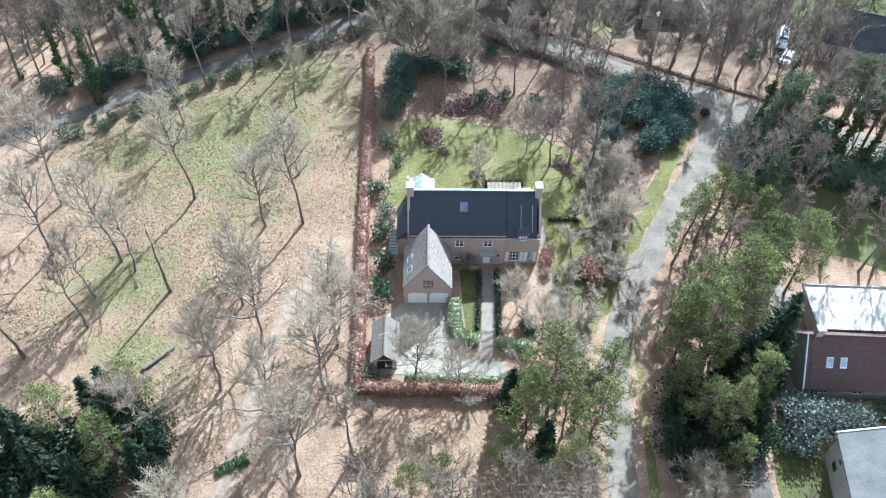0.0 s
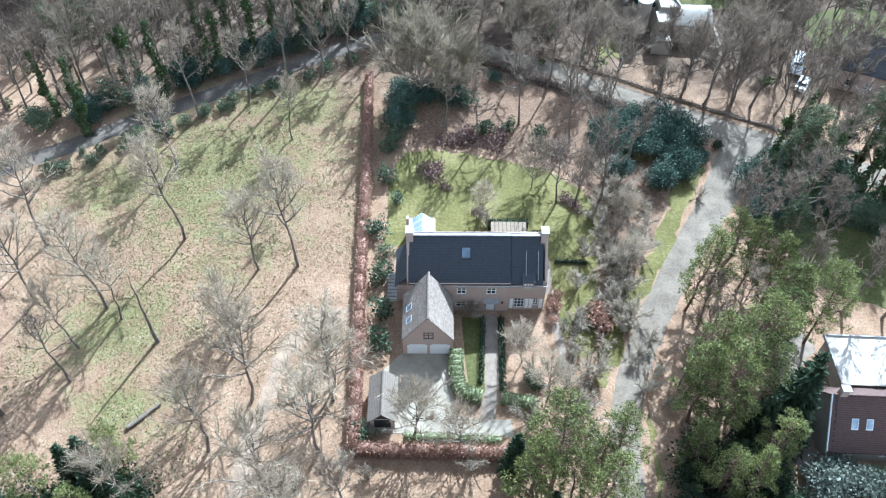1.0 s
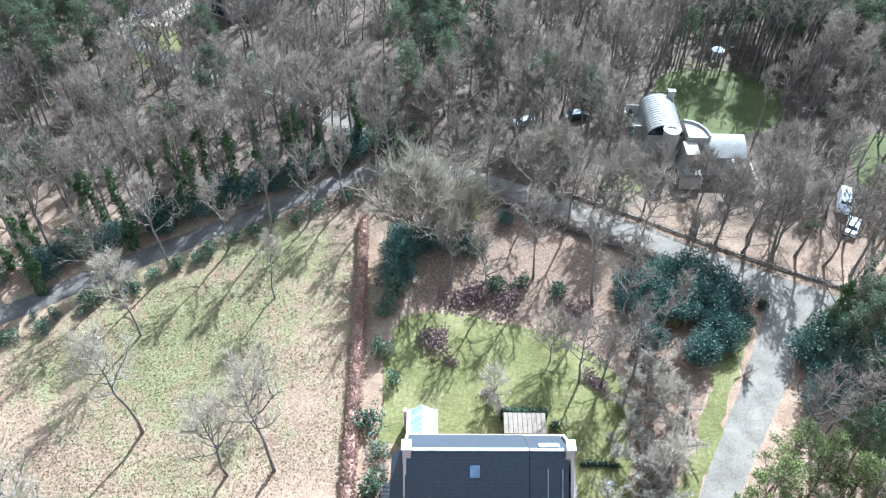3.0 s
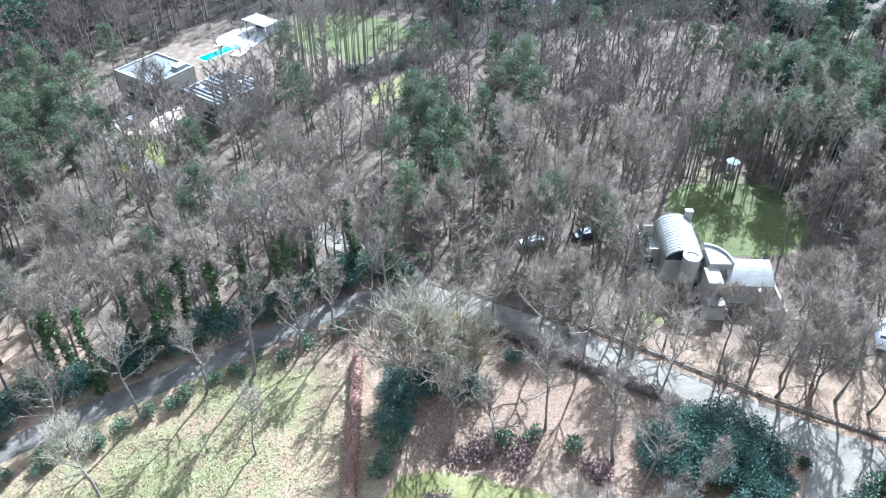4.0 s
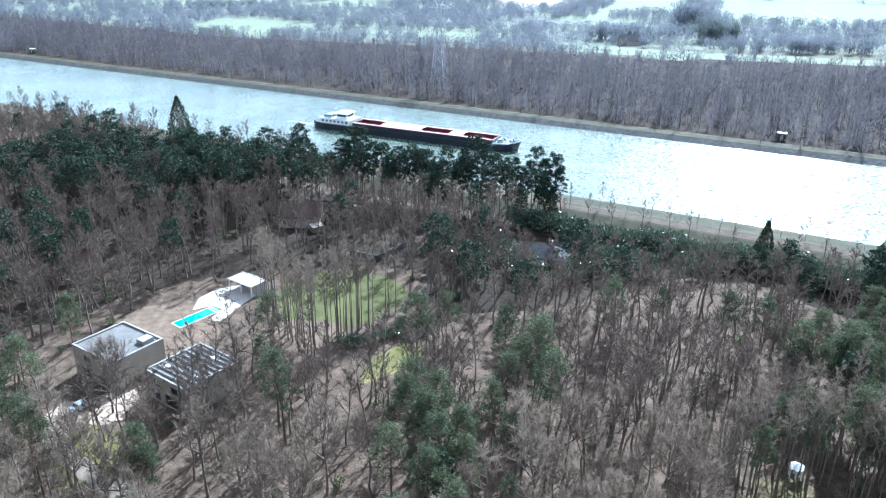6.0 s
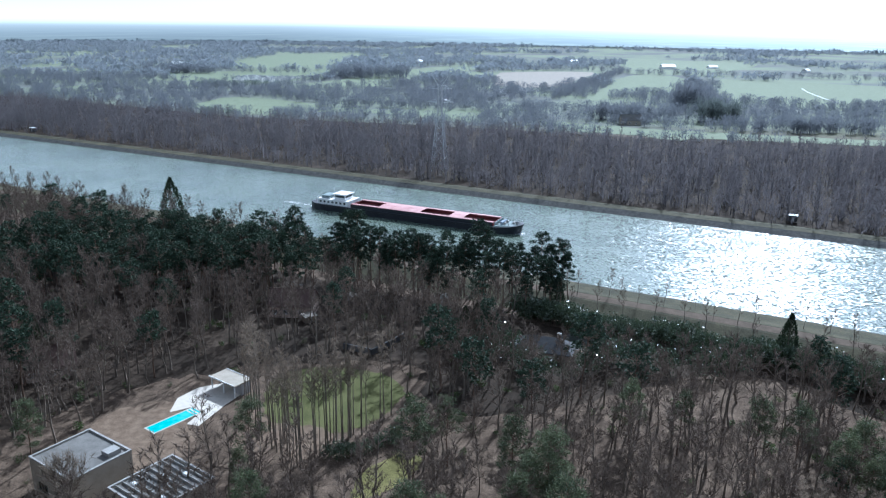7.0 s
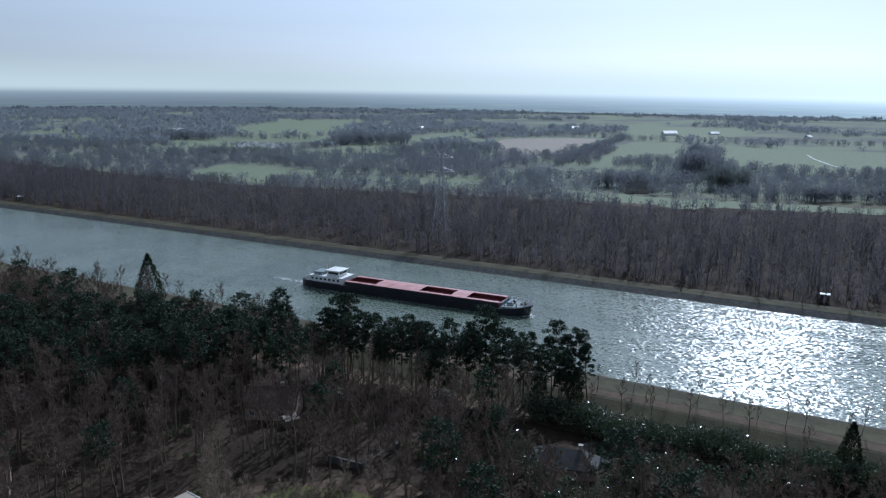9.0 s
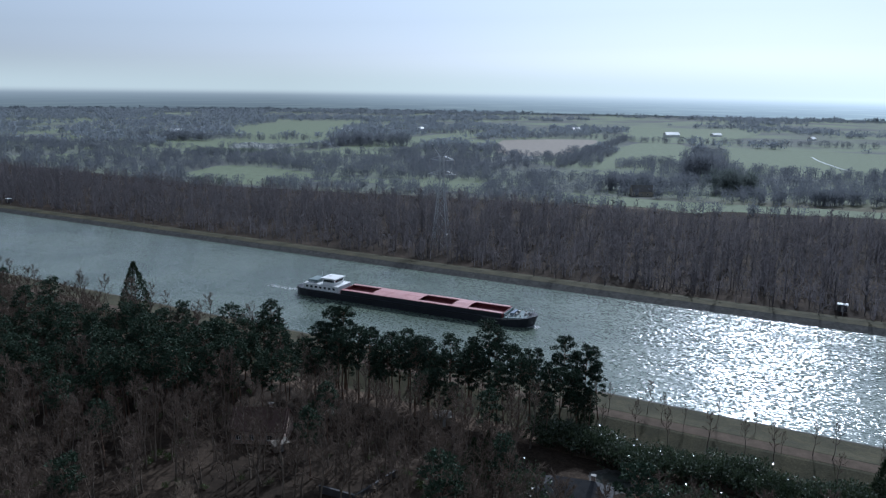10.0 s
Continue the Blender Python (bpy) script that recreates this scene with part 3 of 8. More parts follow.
for nm, pts, mt, lb in (
    ("lawn_villa", LAWN, "lawn", "sunlit yellow-green garden lawn with tree shadows"),
    ("lawn_east", EAST_LAWN, "turf", "shaded dark green lawn behind a laurel hedge"),
    ("lawn_white_house", WHITE_LAWN, "turf", "green lawn striped with trunk shadows"),
    ("lawn_round", SPORT, "turf", "round green lawn ringed by slender trunks"),
    ("lawn_clearing", SMALL, "lawn", "small yellow-green forest clearing"),
    ("lawn_strip", [(23.5, 126), (28, 126.5), (29, 136), (26, 141), (25, 134)], "lawn", "narrow grass strip before the white house"),
    ("lawn_west_drive", [(-66, 160), (-60, 164), (-62, 172), (-69, 176), (-72, 170)], "lawn", "mossy grass beside the driveway"),
    ("verge", [(16.6, 57), (18.4, 57.5), (22, 65.4), (26, 73), (29.4, 79), (33.4, 88), (38, 98), (35, 99), (30.5, 88), (26.5, 79), (23, 73), (19.6, 66.5)], "lawn", "mossy grass verge beside the lane"),
    ("verge_left", [(21.5, 33), (22.6, 33), (23.0, 50), (22.6, 52)], "lawn", "green verge beside the lane"),
):
    solid(nm, patch(pts, 0.03, 0.5, len(nm)), M[mt], lb, "lawn" if "lawn" in nm else "ground", "structure")
solid("driveway", patch([(-10.6, 49.6), (-8.6, 58.2), (-6.6, 60.6), (-0.3, 60.9), (-0.6, 57), (0.4, 52.2), (3, 51.9), (6.6, 52), (7, 49.9)], 0.045, 0, 1, 0.06, False), M["gravel"], "pale gravel forecourt before the garage", "driveway", "structure")
solid("garden_path", ribbon([(4.2, 67.0), (4.4, 61), (4.35, 56), (3.9, 51.8)], 1.7, 0.05, 0.03), M["paving"], "clay-paved garden path to the front door", "path", "structure")
solid("side_path", ribbon([(12.0, 77), (12.2, 70), (13.0, 63.5), (13.6, 59)], 0.9, 0.05, 0.08), M["paving"], "narrow clay path beside the villa", "path", "structure")
solid("front_lawn", patch([(0.6, 66.5), (3.1, 66.6), (3.2, 56.4), (1.8, 55.6), (1.2, 60)], 0.04, 0.05, 1, 0.06, False), M["turf"], "small front lawn in the villa's shade", "lawn", "structure")
solid("moss_strip", ribbon([(3.2, 60.5), (3.2, 55.5)], 0.8, 0.055, 0.05), M["lawn"], "mossy strip along the garden path", "lawn", "structure")
BED = [(-10.4, 99), (6, 98.2), (14, 96), (19.8, 91), (24, 91), (22, 96), (20, 103), (22, 111), (10, 116.5), (0, 120), (-8, 121), (-12, 118), (-12, 108)]
for nm, pts in (("garden_bed", [(-10.4, 99), (-7, 99.6), (6, 98.2), (14, 96), (19.8, 91), (24, 91), (29, 91), (33, 95), (36, 102), (31, 108), (24, 111.5), (10, 117), (0, 120.6), (-8, 121.5), (-12.5, 119), (-12, 108)]),
                ("shrub_bed", [(17.4, 60), (20, 66.8), (23.5, 73.6), (26.6, 79.6), (30.2, 88), (28, 92), (22, 90.5), (20.2, 84), (18.9, 74), (17.2, 64)])):
    solid(nm, patch(pts, 0.022 if nm == "garden_bed" else 0.015, 0.6, len(nm)), M["red_litter"], "red-brown leaf litter under garden shrubs", "ground", "structure")
solid("yard_soil", patch([(-80, 214), (-77, 220.5), (-69, 225), (-64, 219), (-57, 210), (-57, 199), (-66, 197), (-70, 201), (-76, 206)], 0.035, 0.6, 4), M["sand"], "bare churned soil round the new houses", "ground", "structure")
solid("house_drive", patch([(-78, 177), (-72, 176), (-64, 178), (-63, 186), (-67, 190), (-72, 184), (-77, 182)], 0.05, 0.3, 5), M["dirt"], "pale driveway before the modern house", "driveway", "structure")
solid("clay_court", patch([(-50, 208), (-40, 203), (-30, 210), (-34, 216), (-44, 217.5), (-50, 222)], 0.034, 0.6, 7), M["sand"], "leaf-strewn earth under the slender trees", "ground", "structure")

# leaf litter darkened, the shade on the wood floors put into its colour
k = Nodes("shade_dark_leaf_litter")
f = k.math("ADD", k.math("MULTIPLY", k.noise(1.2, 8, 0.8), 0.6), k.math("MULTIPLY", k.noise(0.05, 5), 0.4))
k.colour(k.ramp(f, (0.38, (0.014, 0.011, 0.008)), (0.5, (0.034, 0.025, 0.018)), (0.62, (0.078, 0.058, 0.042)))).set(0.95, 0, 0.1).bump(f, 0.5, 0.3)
M["dim_litter"] = k.m
g = Geo()
pts = [(-1200, 1060), (-900, 900), (-479, 842), (-207, 706), (-26, 669), (126, 624), (265, 630), (420, 600), (700, 480)]
for x, y in pts:
    q = canal_point(((x - C0.x) * CU.x + (y - C0.y) * CU.y), 109)
    g.v += [(q[0], q[1], 0.56), (x, y, 0.04)]
for i in range(len(pts) - 1):
    g.f.append((2 * i, 2 * i + 2, 2 * i + 3, 2 * i + 1))
solid("far_wood_floor", g, M["dim_litter"], "brown leaf litter coloured dark for the far wood's shade", "ground", "structure")
solid("wood_floor", patch([(-190, 335), (-170, 240), (-112, 205), (-88, 222), (-82, 228), (-70, 236), (-52, 244), (-20, 246), (-15, 236), (-10, 224), (10, 226), (38, 240), (62, 246), (95, 215), (110, 235), (60, 258), (10, 284), (-60, 318), (-130, 352)], 0.02, 1.5, 3), M["dim_litter"], "brown leaf litter coloured dark for the pine wood's shade", "ground", "structure")

# fields beyond the canal
FIELD_LIFT = 0.04
FIELDS = []
for nm, pts, mt, lb in (
    ("field_west", [(-276, 786), (-255, 866), (-158, 806), (-152, 773), (-170, 722), (-195, 718), (-253, 757)], "meadow", "green pasture beyond the canal wood"),
    ("field_middle", [(-150, 745), (-129, 792), (-79, 768), (-7, 772), (-2, 699), (-27, 702), (-70, 738), (-121, 749)], "meadow", "green pasture bordered by hedgerows"),
    ("field_far", [(-472, 1522), (-454, 1832), (-288, 1961), (-258, 1402), (-260, 1323), (-390, 1288)], "meadow", "distant pasture"),
    ("field_pond", [(-456, 1178), (-382, 1262), (-242, 1306), (-213, 1170), (-250, 1090), (-333, 1060), (-416, 1090)], "meadow", "wet pasture with flooded hollows"),
    ("field_diagonal", [(-237, 1038), (-194, 1120), (-116, 1375), (0, 1590), (4, 1426), (-64, 1270), (-120, 1055), (-164, 985), (-221, 996)], "meadow", "long green pasture beside a tree row"),
    ("field_ploughed", [(21, 1263), (45, 1334), (177, 1360), (134, 1185), (92, 1062), (18, 1064)], "ploughed", "pale ploughed field beside a tree row"),
    ("field_east", [(112, 912), (223, 1282), (300, 1266), (222, 976), (184, 990), (157, 965), (115, 884)], "meadow", "green pasture beyond a tree row"),
    ("field_wide", [(352, 1250), (620, 1090), (560, 900), (393, 876), (327, 836), (289, 893), (273, 985)], "meadow", "wide green pasture crossed by ditches"),
    ("field_north", [(318, 1840), (571, 1760), (398, 1398), (234, 1350)], "meadow", "distant pasture"),
    ("field_strip", [(46, 716), (93, 691), (158, 666), (268, 638), (330, 640), (320, 605), (255, 609), (161, 626), (134, 616), (110, 637), (55, 661)], "meadow", "green strip of pasture between woods"),
    ("field_corner", [(-670, 1200), (-636, 1270), (-584, 1196), (-614, 1132)], "meadow", "small distant pasture"),
    ("field_small", [(-490, 929), (-468, 970), (-434, 911), (-457, 880)], "meadow", "small pasture among woods"),
):
    FIELD_LIFT += 0.02
    FIELDS.append(pts)
    solid(nm, patch(pts, FIELD_LIFT, 2.0, len(nm)), M[mt], lb, "field", "structure")
for nm, pts in (("flood_pool", [(-345, 1138), (-336, 1185), (-300, 1160), (-257, 1159), (-264, 1096), (-275, 1056), (-298, 1090), (-320, 1073)]), ("flood_pool_far", [(7, 1009), (42, 1040), (63, 999), (25, 950)]),
                ("flood_pool_east", [(470, 990), (500, 1030), (540, 1020), (520, 985)])):
    solid(nm, patch(pts, 0.40, 4.0, len(nm)), M["still_water"], "shallow flood water lying in a pasture", "water", "structure")
solid("ditch", ribbon([(376, 915), (381, 960), (396, 1040), (410, 1090)], 3, 0.40, 0.6), M["still_water"], "bright water-filled field ditch", "ditch", "structure")

# the hazy distance: a glowing backdrop with the haze painted into its colours
RIM, TOP = 2700.0, 64.5
k = Nodes("hazy_distance")
sp = k.n.new("ShaderNodeSeparateXYZ")
k.l.new(k.pos, sp.inputs[0])
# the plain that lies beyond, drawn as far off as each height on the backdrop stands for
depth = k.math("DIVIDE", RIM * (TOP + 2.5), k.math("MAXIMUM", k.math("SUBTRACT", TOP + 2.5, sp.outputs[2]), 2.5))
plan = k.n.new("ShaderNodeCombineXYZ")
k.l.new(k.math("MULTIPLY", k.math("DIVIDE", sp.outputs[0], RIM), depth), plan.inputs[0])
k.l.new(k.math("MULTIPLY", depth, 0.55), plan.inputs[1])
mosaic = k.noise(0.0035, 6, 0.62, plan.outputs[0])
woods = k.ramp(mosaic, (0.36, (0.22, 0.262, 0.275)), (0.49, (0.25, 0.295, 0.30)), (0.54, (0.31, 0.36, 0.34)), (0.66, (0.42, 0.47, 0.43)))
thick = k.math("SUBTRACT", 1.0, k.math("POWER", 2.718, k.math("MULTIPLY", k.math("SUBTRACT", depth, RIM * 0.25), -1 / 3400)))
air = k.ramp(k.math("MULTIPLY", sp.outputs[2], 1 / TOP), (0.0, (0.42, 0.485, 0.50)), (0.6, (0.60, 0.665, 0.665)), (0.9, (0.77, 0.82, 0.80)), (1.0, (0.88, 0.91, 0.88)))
# sunward glare painted in: the land brightens towards +x
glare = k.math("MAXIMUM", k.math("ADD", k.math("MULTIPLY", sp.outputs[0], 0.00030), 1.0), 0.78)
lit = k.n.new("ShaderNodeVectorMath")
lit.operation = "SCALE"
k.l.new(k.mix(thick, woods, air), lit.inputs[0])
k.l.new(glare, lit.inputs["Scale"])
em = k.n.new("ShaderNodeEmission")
# pale low-sky haze is painted above the land and fades out upwards
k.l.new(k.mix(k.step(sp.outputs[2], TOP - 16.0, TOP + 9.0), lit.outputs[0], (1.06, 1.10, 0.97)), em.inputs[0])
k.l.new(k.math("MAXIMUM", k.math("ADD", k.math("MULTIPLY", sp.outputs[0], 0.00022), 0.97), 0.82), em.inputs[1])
clear = k.n.new("ShaderNodeBsdfTransparent")
both = k.n.new("ShaderNodeMixShader")
k.l.new(k.step(sp.outputs[2], 76, 210), both.inputs[0])
k.l.new(em.outputs[0], both.inputs[1])
k.l.new(clear.outputs[0], both.inputs[2])
k.l.new(both.outputs[0], k.out.inputs[0])
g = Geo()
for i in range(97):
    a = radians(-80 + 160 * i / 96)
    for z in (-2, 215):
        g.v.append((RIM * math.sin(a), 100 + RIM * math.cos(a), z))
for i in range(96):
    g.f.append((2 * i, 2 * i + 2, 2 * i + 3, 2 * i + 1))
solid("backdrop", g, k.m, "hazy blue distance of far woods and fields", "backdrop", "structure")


# ---- trees ----
def unit(v):
    return v / (np.linalg.norm(v) + 1e-9)


class Plant:
    """Triangles of a trunk and of a crown."""

    def __init__(self, seed):
        self.r = np.random.default_rng(seed)
        self.tv, self.tt, self.cv, self.ct, self.iv, self.it = [], [], [], [], [], []

    def tube(self, pts, radii, k, crown=False):
        V, T = (self.cv, self.ct) if crown else (self.tv, self.tt)
        b = len(V)
        pts = [np.asarray(p, float) for p in pts]
        for i, p in enumerate(pts):
            d = unit(pts[min(i + 1, len(pts) - 1)] - pts[max(i - 1, 0)])
            a = unit(np.cross(d, (0.31, 0.87, 0.38)))
            c = np.cross(d, a)
            for s in range(k):
                w = 2 * math.pi * s / k
                V.append(p + (a * math.cos(w) + c * math.sin(w)) * radii[i])
        for i in range(len(pts) - 1):
            for s in range(k):
                q, e = b + i * k, (s + 1) % k
                T += [(q + s, q + e, q + k + e), (q + s, q + k + e, q + k + s)]

    def blade(self, p, d, length, width):
        """A thin tapering twig or a leaf."""
        side = unit(np.cross(d, self.r.normal(size=3))) * width / 2
        b = len(self.cv)
        self.cv += [p - side, p + side, p + d * length]
        self.ct.append((b, b + 1, b + 2))

    def tuft(self, c, rad, n, size, flat=0.6, thin=0.8):
        """A clump of leaves or needles round a point."""
        for _ in range(n):
            d = unit(self.r.normal(size=3))
            p = c + d * rad * (0.35 + 0.65 * self.r.random()) * np.array((1, 1, flat))
            self.blade(p, unit(d * np.array((1, 1, 0.5)) + self.r.normal(size=3) * 0.6), size * self.r.uniform(0.7, 1.3), size * thin * self.r.uniform(0.75, 1.25))

    def meshes(self, name, trunk_mat, crown_mat):
        return coat(tri_mesh(name + "_trunk", self.tv, self.tt), trunk_mat), coat(tri_mesh(name + "_crown", self.cv, self.ct), crown_mat)

    def arrays(self):
        return [(np.array(v, np.float32).reshape(-1, 3), np.array(t, np.int32).reshape(-1, 3)) for v, t in ((self.tv, self.tt), (self.cv, self.ct))]


def stem(pl, h, r0, wob=0.25, n=7, sides=6, lean=0.0):
    r = pl.r
    a = r.uniform(0, 6.28)
    pts = [np.zeros(3)]
    off = np.zeros(3)
    for i in range(1, n):
        off = off + np.append(r.normal(size=2) * wob, 0) + np.array((math.cos(a), math.sin(a), 0)) * lean * h / n
        pts.append(off * np.array((1, 1, 0)) + np.array((0, 0, h * i / (n - 1))))
    pts[0][2] = -0.15
    rad = [r0 * (1.25 if i == 0 else 1.0) * (1 - 0.88 * i / (n - 1)) for i in range(n)]
    pl.tube(pts, rad, sides)
    hs = np.linspace(0, h, n)
    P = np.array(pts)
    return lambda z: np.array([np.interp(z, hs, P[:, j]) for j in range(3)])


def bare(seed, h=15.0, spread=4.0, first=0.34, limbs=17, subs=6, twigs=15, tw=0.055, sides=(6, 4, 3), rise=0.75, ivy=0, stout=1.0, sub=0.04, wob=0.24):
    """A leafless broadleaved tree."""
    pl = Plant(seed)
    r = pl.r
    at = stem(pl, h * 0.93, 0.0125 * stout * h * r.uniform(0.85, 1.2), wob, 7 if sides[0] > 3 else 4, sides[0], r.uniform(0, 0.05) * min(1, wob / 0.1))
    az = r.uniform(0, 6.28)
    for i in range(limbs):
        f = first + (0.97 - first) * (i / max(1, limbs - 1)) ** 0.85
        az += 2.4 + r.normal() * 0.35
        L = spread * (1.25 - 0.85 * ((f - first) / (1 - first)) ** 1.4) * r.uniform(0.7, 1.2)
        e = r.uniform(0.35, 0.75) + 0.5 * (f - first)
        d = unit(np.array((math.cos(az) * math.cos(e), math.sin(az) * math.cos(e), math.sin(e))))
        p = at(f * h * 0.93)
        pts = [p]
        segs = 3 if sides[1] > 3 else 2
        for s in range(segs):
            d = unit(d + np.array((0, 0, rise * 0.35)) + r.normal(size=3) * 0.16)
            pts.append(pts[-1] + d * L / segs)
        r1 = 0.011 * h * (1 - f) * 0.8 + 0.035
        if sides[1]:
            pl.tube(pts, [r1 * (1 - 0.75 * s / segs) for s in range(segs + 1)], sides[1])
        else:
            pl.blade(pts[0], unit(pts[-1] - pts[0]), L, max(0.16, tw * 2))
        for j in range(subs):
            s = 0.25 + 0.75 * (j + r.random()) / subs
            q = min(segs - 1, int(s * segs))
            w = s * segs - q
            b0 = pts[q] * (1 - w) + pts[q + 1] * w
            ax = unit(pts[q + 1] - pts[q])
            d2 = unit(ax * 0.8 + unit(np.cross(ax, r.normal(size=3))) * r.uniform(0.5, 1.0) + np.array((0, 0, 0.35)))
            l2 = L * r.uniform(0.3, 0.55) * (1.15 - 0.5 * s)
            b1 = b0 + d2 * l2 * 0.5
            b2 = b1 + unit(d2 + np.array((0, 0, 0.3)) + r.normal(size=3) * 0.25) * l2 * 0.5
            if sides[2]:
                pl.tube([b0, b1, b2], [sub, sub * 0.7, 0.012], sides[2], True)
            else:
                pl.blade(b0, unit(b2 - b0), l2, tw * 1.5)
            for _ in range(twigs):
                u = r.random()
                c = b0 + (b1 - b0) * u * 2 if u < 0.5 else b1 + (b2 - b1) * (u * 2 - 1)
                d3 = unit(d2 * 0.9 + r.normal(size=3) * 0.6 + np.array((0, 0, 0.22)))
                pl.blade(c, d3, r.uniform(0.6, 1.5) * (0.5 + spread / 8), tw * r.uniform(0.7, 1.3))
    top = r.uniform(0.5, 0.8)
    knots = [(r.uniform(0.1, 0.6), r.uniform(0.5, 1.1), unit(np.append(r.normal(size=2), 0))) for _ in range(6)]
    keep_v, keep_t = pl.cv, pl.ct
    pl.cv, pl.ct = pl.iv, pl.it
    for i in range(ivy):
        z = top * r.random() ** 1.15
        d = unit(np.append(r.normal(size=2), 0))
        rad = (0.75 - 0.45 * z) * r.uniform(0.3, 1.0)
        c = at(z * h) + d * rad
        if i % 3 == 0:
            kz, kr, kd = knots[i % 6]
            c = at(kz * h) + kd * 0.6 + unit(r.normal(size=3)) * kr * r.uniform(0.5, 1.0)
        pl.blade(c, unit(d * 0.5 + r.normal(size=3)), 0.42, 0.36)
    pl.cv, pl.ct = keep_v, keep_t
    return pl


def pine(seed, h=17.0, crown=0.45, rad=2.6, tufts=30, leaves=38, size=0.42, sides=5, cone=0.45, thin=0.8, clump=1.0):
    pl = Plant(seed)
    r = pl.r
    at = stem(pl, h * 0.96, 0.0125 * h, 0.18, 6, sides, r.uniform(0, 0.05))
    az = r.uniform(0, 6.28)
    for i in range(tufts):
        f = 1 - crown * (1 - i / tufts) ** 1.0 if i else 1.0
        az += 2.4 + r.normal() * 0.5
        u = (1 - f) / crown
        reach = rad * (0.25 + (1 - cone) * math.sin(min(1, u * 1.35 + 0.1) * 1.7) + cone * u) * r.uniform(0.45, 1.1) * 0.75
        z = h * f * 0.98
        c = at(min(z, h * 0.96)) + np.array((math.cos(az) * reach, math.sin(az) * reach, r.uniform(-0.2, 0.5)))
        if sides > 3:
            pl.tube([at(max(0.3, z - 0.6 - reach * 0.2)), c], [0.06, 0.03], 3)
        pl.tuft(c, r.uniform(0.6, 1.15) * rad / 2.9 * clump, leaves, size, 0.5, thin)
    return pl


def spruce(seed, h=14.0, rad=2.6, rows=15, leaves=9, size=0.55, low=0.06):
    pl = Plant(seed)
    r = pl.r
    stem(pl, h, 0.013 * h, 0.03, 4, 5)
    for i in range(rows):
        u = i / (rows - 1)
        z = h * (low + (0.97 - low) * u)
        R = rad * (1 - u) ** 0.85 + 0.15
        n = max(4, int(12 * (1 - u) + 4))
        for j in range(n):
            a = 6.283 * (j + r.random() * 0.8) / n + i
            d = np.array((math.cos(a), math.sin(a), -0.25))
            for q in range(leaves):
                s = (q + r.random()) / leaves
                c = np.array((0, 0, z)) + d * R * s * r.uniform(0.85, 1.1)
                pl.blade(c, unit(d + r.normal(size=3) * 0.55), size * r.uniform(0.7, 1.3), size * 0.6)
    return pl


def column(seed, h=12.0, rad=3.2, n=2600, size=0.5):
    """A dense conifer with a smooth tapering outline down to the ground."""
    pl = Plant(seed)
    r = pl.r
    stem(pl, h * 0.95, 0.02 * h, 0.02, 4, 5)
    for _ in range(n):
        u, a = r.random() ** 1.3, r.uniform(0, 6.28)
        q = rad * (1 - u ** 1.7) * min(1.0, 0.72 + 1.6 * u) * (1 + 0.10 * math.sin(5 * a + 9 * u)) * r.uniform(0.72, 1.0) + 0.06
        d = unit(np.array((math.cos(a) * 0.6, math.sin(a) * 0.6, 1.0)) + r.normal(size=3) * 0.35)
        pl.blade(np.array((math.cos(a) * q, math.sin(a) * q, 0.1 + u * h * 0.97)), d, size * r.uniform(0.7, 1.4), size * 0.55)
    return pl


def shrub(seed, rx=1.6, rz=1.5, n=420, size=0.34, lumps=7, stems=5):
    """A rounded uneven bush."""
    pl = Plant(seed)
    r = pl.r
    for i in range(stems):
        a = 6.28 * i / stems
        pl.tube([(0, 0, -0.1), (math.cos(a) * rx * 0.45, math.sin(a) * rx * 0.45, rz * 1.0)], [0.05, 0.02], 3)
    cs = [(r.uniform(-0.55, 0.55) * rx, r.uniform(-0.55, 0.55) * rx, rz * r.uniform(0.45, 1.15)) for _ in range(lumps)]
    for i in range(n):
        c = np.array(cs[i % lumps])
        d = unit(r.normal(size=3))
        p = c + d * np.array((rx, rx, rz)) * 0.58 * (0.55 + 0.45 * r.random())
        p[2] = abs(p[2]) + 0.03
        pl.blade(p, unit(d + r.normal(size=3) * 0.7), size * r.uniform(0.7, 1.3), size * r.uniform(0.55, 0.9))
    return pl


def twiggy(seed, h=3.0, n=260, tw=0.05):
    """A leafless many-stemmed shrub."""
    pl = Plant(seed)
    r = pl.r
    for _ in range(9):
        d = unit(np.array((r.normal() * 0.5, r.normal() * 0.5, 1.0)))
        pl.tube([(0, 0, -0.1), d * h * 0.5, d * h * 0.8 + np.array((0, 0, 0.2))], [0.05, 0.035, 0.015], 3)
        for _ in range(n // 9):
            c = d * h * r.uniform(0.2, 0.8)
            pl.blade(c, unit(d * 0.5 + r.normal(size=3) * 0.55 + np.array((0, 0, 0.35))), r.uniform(0.5, 1.1) * h / 3, tw)
    return pl


